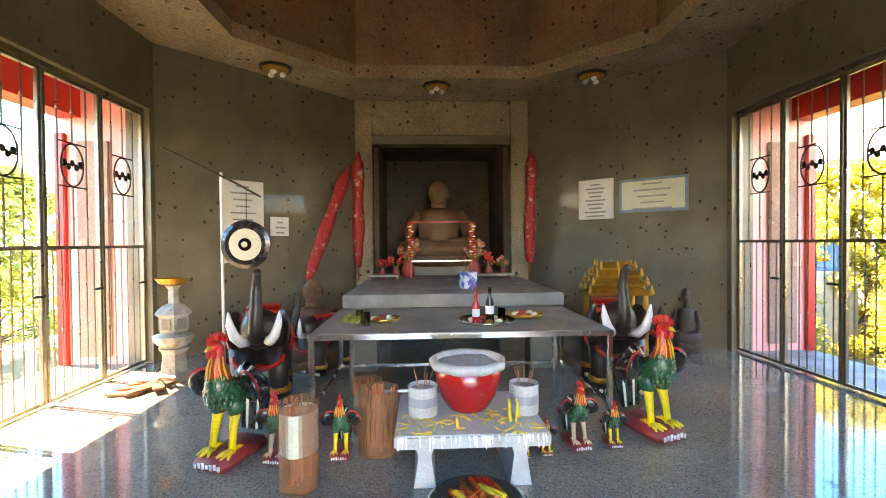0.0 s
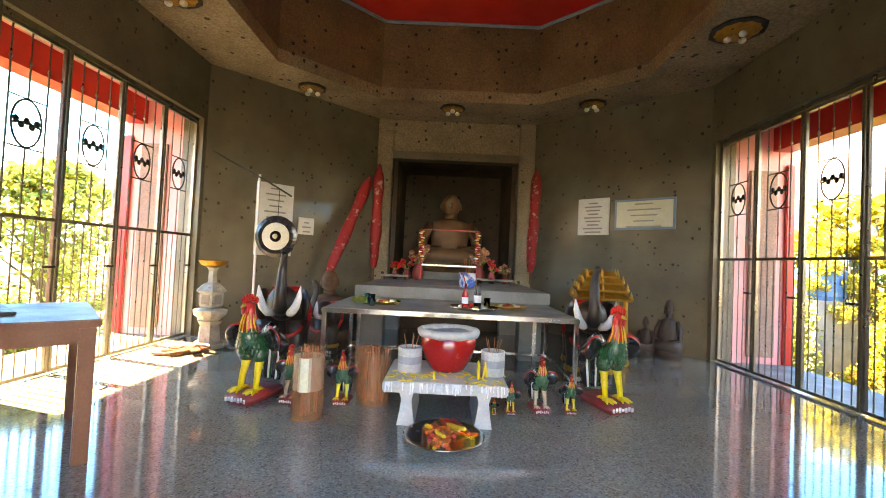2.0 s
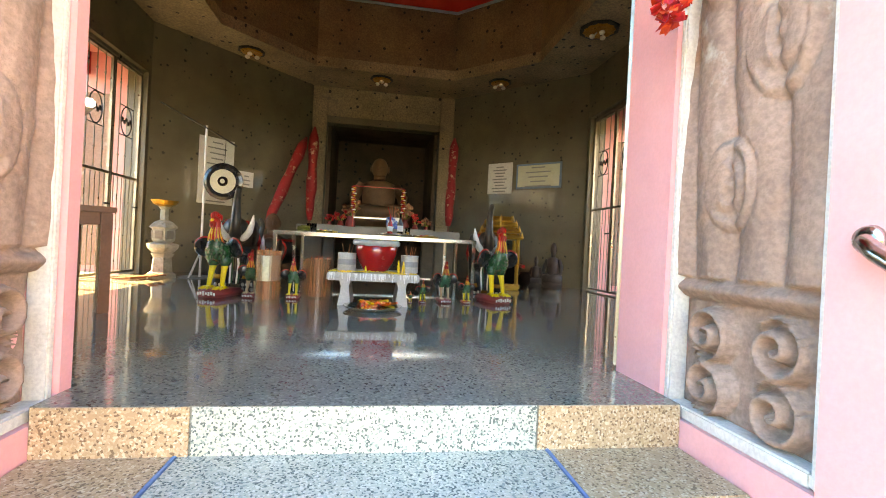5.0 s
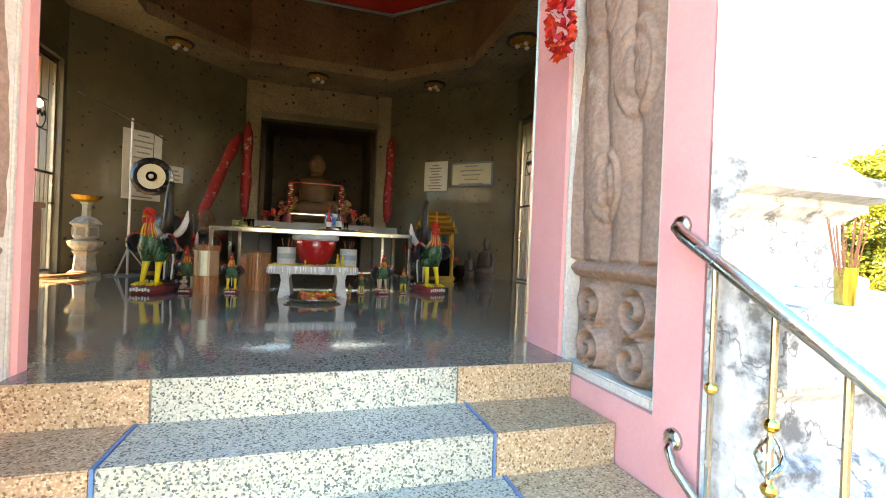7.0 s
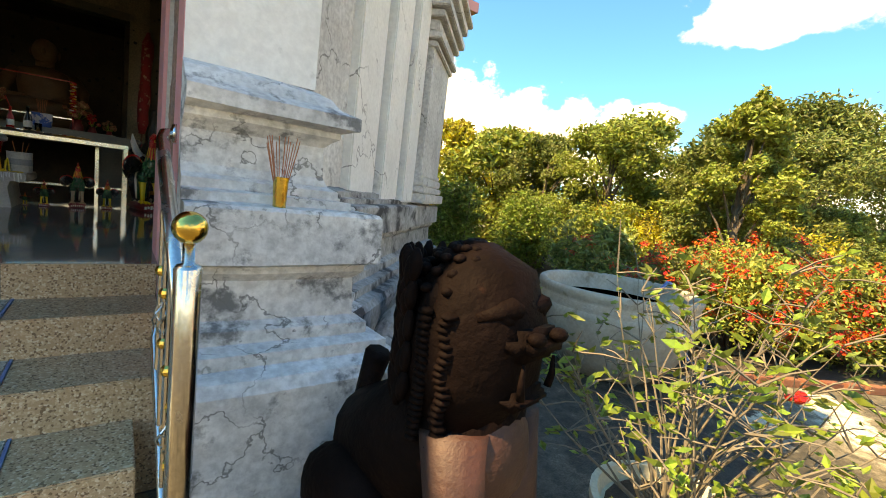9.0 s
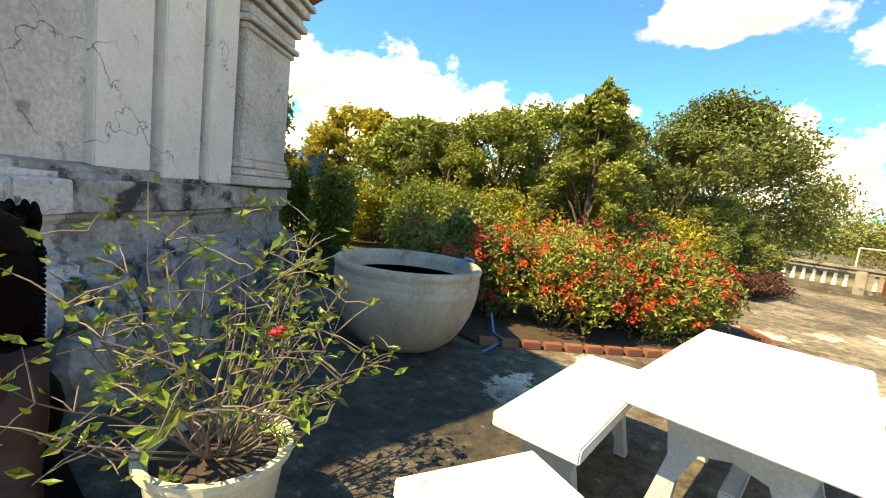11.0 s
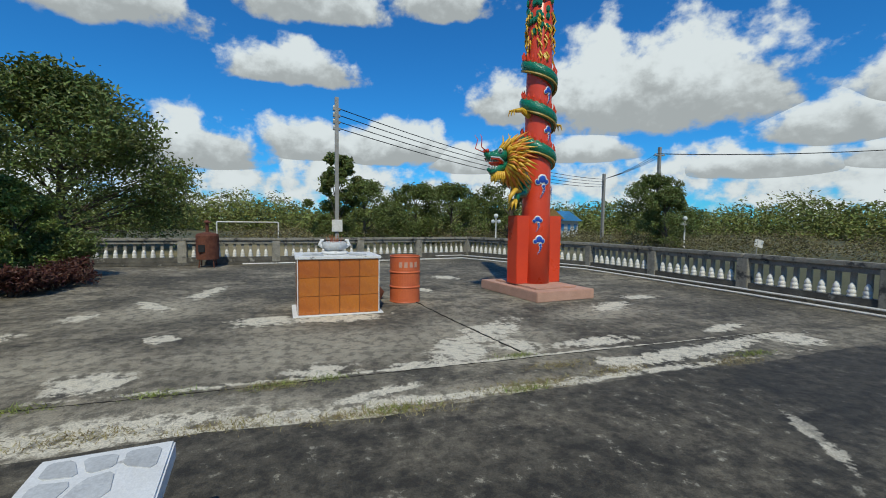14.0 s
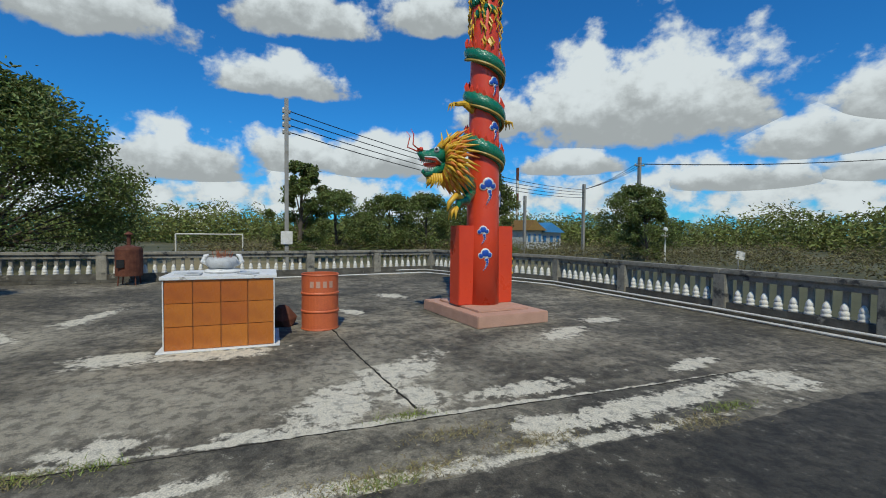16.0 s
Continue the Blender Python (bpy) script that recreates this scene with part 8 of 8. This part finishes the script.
for s in (-1, 1):
    ball(bm, (-0.12 + s * 0.05, hy + 0.29, hz + 0.155), 0.038, 8)
    tube(bm, [(-0.12 + s * 0.05, hy + 0.31, hz + 0.13), (-0.12 + s * 0.12, hy + 0.47, hz + 0.20), (-0.12 + s * 0.08, hy + 0.44, hz + 0.38), (-0.12 + s * 0.1, hy + 0.50, hz + 0.46)], [0.014, 0.012, 0.009, 0.003], 5)
    tube(bm, [(-0.12 + s * 0.11, hy + 0.24, hz + 0.0), (-0.12 + s * 0.115, hy + 0.06, hz - 0.01), (-0.12 + s * 0.1, hy - 0.05, hz - 0.08)], [0.022, 0.022, 0.02], 6)
hd.as_(PILLAR_RED)
for s in (-1, 1):
    for i in range(7):
        y = hy + 0.0 + 0.037 * i
        tube(bm, [(-0.12 + s * 0.075, y, hz - 0.005), (-0.12 + s * 0.075, y, hz - 0.06)], [0.017, 0.003], 5)
        tube(bm, [(-0.12 + s * 0.06, y, hz - 0.19 - 0.02 * min(i, 3) / 3), (-0.12 + s * 0.06, y, hz - 0.13)], [0.015, 0.003], 5)
    ball(bm, (-0.12 + s * 0.115, hy + 0.03, hz + 0.16), 0.05, 10)
    tube(bm, [(-0.12 + s * 0.13, hy + 0.26, hz + 0.02), (-0.12 + s * 0.14, hy + 0.06, hz + 0.02), (-0.12 + s * 0.13, hy - 0.06, hz - 0.06)], [0.012, 0.014, 0.01], 5)
hd.as_(WHITE_GLOSS)
for s in (-1, 1):
    ball(bm, (-0.12 + s * 0.15, hy + 0.05, hz + 0.165), 0.024, 8)
hd.as_(BLACK_GLOSS)
hd.child("dragon_head", e, "snarling green dragon head in a yellow mane")


def claw(z, a, label):
    bm = bmesh.new()
    c, s = math.cos(a), math.sin(a)
    tube(bm, [(0.25 * c, 0.25 * s, z), (0.46 * c, 0.46 * s, z + 0.1), (0.62 * c, 0.62 * s, z + 0.06)], [0.07, 0.055, 0.04], 8)
    for k in (-1, 0, 1):
        tube(bm, [(0.6 * c, 0.6 * s, z + 0.06), (0.72 * c - 0.07 * k * s, 0.72 * s + 0.07 * k * c, z + 0.05), (0.74 * c - 0.1 * k * s, 0.74 * s + 0.1 * k * c, z - 0.07)], [0.03, 0.025, 0.004], 6)
    part("claw", bm, YELLOW, e, label)


claw(3.78, radians(95), "yellow clawed foreleg")
claw(3.66, radians(-75), "yellow clawed hind leg")
bm = bmesh.new()
rg = random.Random(8)
for i in range(90):
    a, z = rg.uniform(0, 6.283), rg.uniform(4.9, 5.9)
    r = 0.275
    tube(bm, [(r * math.cos(a), r * math.sin(a), z), ((r + 0.04) * math.cos(a + 0.15), (r + 0.04) * math.sin(a + 0.15), z - 0.1), (r * math.cos(a + 0.05), r * math.sin(a + 0.05), z - 0.2)], [0.02, 0.018, 0.004], 5)
part("scale_mane", bm, YELLOW, e, "yellow flame-like tail fins")
bm = bmesh.new()
for i in range(70):
    a, z = rg.uniform(0, 6.283), rg.uniform(5.45, 6.35)
    ball(bm, (0.262 * math.cos(a), 0.262 * math.sin(a), z), (0.05, 0.05, 0.075), 6)
part("upper_scales", bm, DRAGON_GREEN, e, "dark green scales of a second dragon")
part("upper_tail", T(helix(6.25, 7.6, 2.6, 8.8, 0.28, 40), [0.13 - 0.0015 * i for i in range(41)], 10), YELLOW, e, "yellow upper coil")
for z, a, sc in ((2.4, 165, 1.45), (1.58, 150, 1.0), (1.15, 158, 1.2), (3.46, 190, 1.05), (4.26, 186, 1.05), (2.25, 235, 0.9)):
    c = bmesh.new()
    wv = bmesh.new()
    for bmx, k, off in ((wv, 1.0, 0.004), (c, 0.72, 0.012)):
        for du, dv, r in ((0, 0.03, 0.075), (0.06, 0.0, 0.05), (-0.06, -0.01, 0.05), (0.02, -0.07, 0.034), (0.03, -0.11, 0.026), (0.025, -0.145, 0.021), (0.01, -0.175, 0.017), (-0.005, -0.205, 0.013), (-0.02, -0.23, 0.009)):
            aa = radians(a) + du * sc / 0.3
            rr = 0.32 - 0.0075 * z + off - (0.012 if z > 2.5 else 0.0)
            m = Matrix.Translation((rr * math.cos(aa), rr * math.sin(aa), z + dv * sc)) @ Matrix.Rotation(aa, 4, "Z")
            ball(bmx, (0, 0, 0), (0.012, r * sc * k, r * sc * k), 10, m)
    cl = part("cloud_motif", wv, WHITE_GLOSS, e, "white-edged cloud relief", True)
    part("cloud_fill", c, BLUE_PAINT, cl, "blue inner relief", True)

# ---- rusty incinerator ----
e = empty("rusty_burner", "rusted drum incinerator on legs by the balustrade", "incinerator", Matrix.Translation((19.75, -3.05, 0)))
part("drum", L([(0.33, 0.26), (0.33, 1.0), (0.3, 1.06), (0.06, 1.12)], 24), RUST, e)
part("chimney", L([(0.05, 1.1), (0.05, 1.4), (0.12, 1.42), (0.02, 1.5)], 12), RUST, e)
part("hatch", B(-0.36, -0.31, 0.02, 0.2, 0.5, 0.72, 0.005), DARK_METAL, e)
for a in (0.8, 2.4, 3.9, 5.5):
    part("leg", T([(0.28 * math.cos(a), 0.28 * math.sin(a), 0.28), (0.31 * math.cos(a), 0.31 * math.sin(a), 0)], 0.018, 6), RUST, e)

# ---- poles and wires ----


def utility_pole(x, y, h, label, arms, z0=-0.16, r=0.13):
    c = empty("utility_pole", label, "utility pole", Matrix.Translation((x, y, z0)), "utility poles")
    part("shaft", B(-r, r, -r * 0.7, r * 0.7, 0, h, 0.01), GREY_POLE, c)
    for z in arms:
        arm = part("crossarm", B(-0.08, 0.08, -0.5 if h > 7 else -0.14, 0.5 if h > 7 else 0.14, z, z + 0.09, 0.005), GREY_POLE, c)
        for y2 in (-0.4, 0.0, 0.4) if h > 7 else (0.1,):
            part("insulator", L([(0.03, z + 0.09), (0.045, z + 0.13), (0.02, z + 0.2)], 8, Matrix.Translation((0, y2, 0))), BAL_WHITE, arm)
    return c


up = utility_pole(21.95, -7.25, 6.45, "grey concrete utility pole behind the balustrade", (5.2, 5.45, 5.7, 5.95), r=0.1)
part("meter_box", B(-0.16, -0.1, -0.2, 0.2, 1.25, 1.72, 0.01), BAL_WHITE, up, "white notice box")
utility_pole(33.0, -34.0, 8.0, "tall utility pole with crossarms by the far road", (7.3,))
utility_pole(36.0, -31.0, 6.0, "utility pole with a transformer by the far road", (5.4, 4.9))
utility_pole(38.0, -26.5, 5.0, "small distant concrete utility pole", (4.5,))


def wire(a, b, sag, label):
    bm = tube(bmesh.new(), [tuple(p + (q - p) * i / 16 + (0, 0, -4 * sag * (i / 16) * (1 - i / 16))[k] for k, (p, q) in enumerate(zip(a, b))) for i in range(17)], 0.018, 4)
    tagged(obj("power_line", bm, DARK_METAL), label, "cable", "power lines")


for i, z in enumerate((5.1, 5.35, 5.6, 5.85)):
    wire((21.9, -7.35, z), (35.9, -31.0, 4.7 + 0.22 * i), 0.55, "sagging black power line from the concrete pole")
for i in range(3):
    wire((33.0, -34.4 + 0.4 * i, 7.25), (36.0, -31.0, 5.4), 0.2, "power line between the far poles")
    wire((33.0, -34.4 + 0.4 * i, 7.3), (24.0, -60.0, 8.6), 0.4, "power line running off along the road")
mast = empty("radio_mast", "thin red and white lattice radio mast far away", "mast", Matrix.Translation((72, -45, -0.16)))
for k in range(6):
    part("section", B(-0.18, 0.18, -0.18, 0.18, 2.2 * k, 2.2 * k + 2.2), RUST if k % 2 else BAL_WHITE, mast)
for x, y in ((30.5, -18.2), (27, -30.5)):
    c = empty("street_lamp", "white globe street lamp in the field", "street lamp", Matrix.Translation((x, y, -0.16)), "street lamps")
    part("post", L([(0.06, 0), (0.04, 2.0)], 8), BAL_WHITE, c)
    for s in (-1, 1):
        bm = bmesh.new()
        ball(bm, (0, s * 0.22, 1.75), 0.13, 10)
        part("globe", bm, WHITE_GLOSS, c)
    bm = bmesh.new()
    ball(bm, (0, 0, 2.12), 0.15, 10)
    part("globe", bm, WHITE_GLOSS, c)


def far_house(x, y, w, d, h, turn, roof, label):
    c = empty("house", label, "house", Matrix.Translation((x, y, -0.16)) @ Matrix.Rotation(turn, 4, "Z"))
    wl_ = part("wall", B(-w / 2, w / 2, -d / 2, d / 2, 0, h), PALE_WALL, c)
    bm = bmesh.new()
    a = [bm.verts.new(p) for p in ((-w / 2 - 0.4, -d / 2 - 0.4, h), (w / 2 + 0.4, -d / 2 - 0.4, h), (w / 2 + 0.4, d / 2 + 0.4, h), (-w / 2 - 0.4, d / 2 + 0.4, h), (-w / 2, 0, h + 1.2), (w / 2, 0, h + 1.2))]
    for q in ((0, 1, 5, 4), (2, 3, 4, 5), (1, 2, 5), (3, 0, 4), (3, 2, 1, 0)):
        bm.faces.new([a[i] for i in q])
    part("roof", bm, roof, c)
    for i in range(3):
        part("window", B(-w / 2 - 0.03, -w / 2 + 0.05, -d / 2 + d * (i + 0.3) / 3, -d / 2 + d * (i + 0.7) / 3, h * 0.4, h * 0.8), ROOF_BLUE, wl_)


far_house(52, -37, 3, 5, 2.0, 0.5, ROOF_BLUE, "small pale house with a blue roof far off")
far_house(50, -33.5, 3, 3, 2.2, 0.4, GILT, "small roofed pavilion far off")
far_house(9.8, 22, 9, 4, 2.6, 0.1, PALE_WALL, "pale low building with a long roof behind the trees")
tank = empty("water_tank", "blue plastic water tank beyond the lawn", "tank", Matrix.Translation((9.2, 11.0, -0.16)))
part("tank", L([(0.45, 1.9), (0.5, 2.0), (0.5, 2.6), (0.3, 2.75)], 16), PIPE_BLUE, tank)
part("stand", B(-0.5, 0.5, -0.5, 0.5, 0, 1.9), GREY_POLE, tank)
goal = empty("goal_frame", "white goal frame standing in the field", "goal", Matrix.Translation((38, -2.5, -0.16)))
for y in (-2.0, 2.0):
    part("post", T([(0, y, 0), (0, y, 1.5)], 0.05, 6), BAL_WHITE, goal)
part("crossbar", T([(0, -2, 1.5), (0, 2, 1.5)], 0.05, 6), BAL_WHITE, goal)
sg = empty("sign_board", "small white sign board on a post by the road", "sign", Matrix.Translation((21, -29, -0.16)))
part("post", T([(0, 0, 0), (0, 0, 0.9)], 0.03, 6), GREY_POLE, sg)
part("board", B(-0.02, 0.02, -0.3, 0.3, 0.55, 0.95, 0, Matrix.Rotation(0.2, 4, "X")), BAL_WHITE, sg)
# low white rail outside the side porches
for s in (-1,):
    e = empty("porch_railing", "low white concrete railing outside the side porch", "railing")
    xx = CX + s * 6.2
    part("rail", B(xx - 0.06, xx + 0.06, 2.5, 8.5, 0.95, 1.05, 0.01), BAL_WHITE, e)
    for i in range(9):
        part("post", B(xx - 0.05, xx + 0.05, 2.5 + 0.74 * i, 2.6 + 0.74 * i, -0.16, 0.95), BAL_WHITE, e)
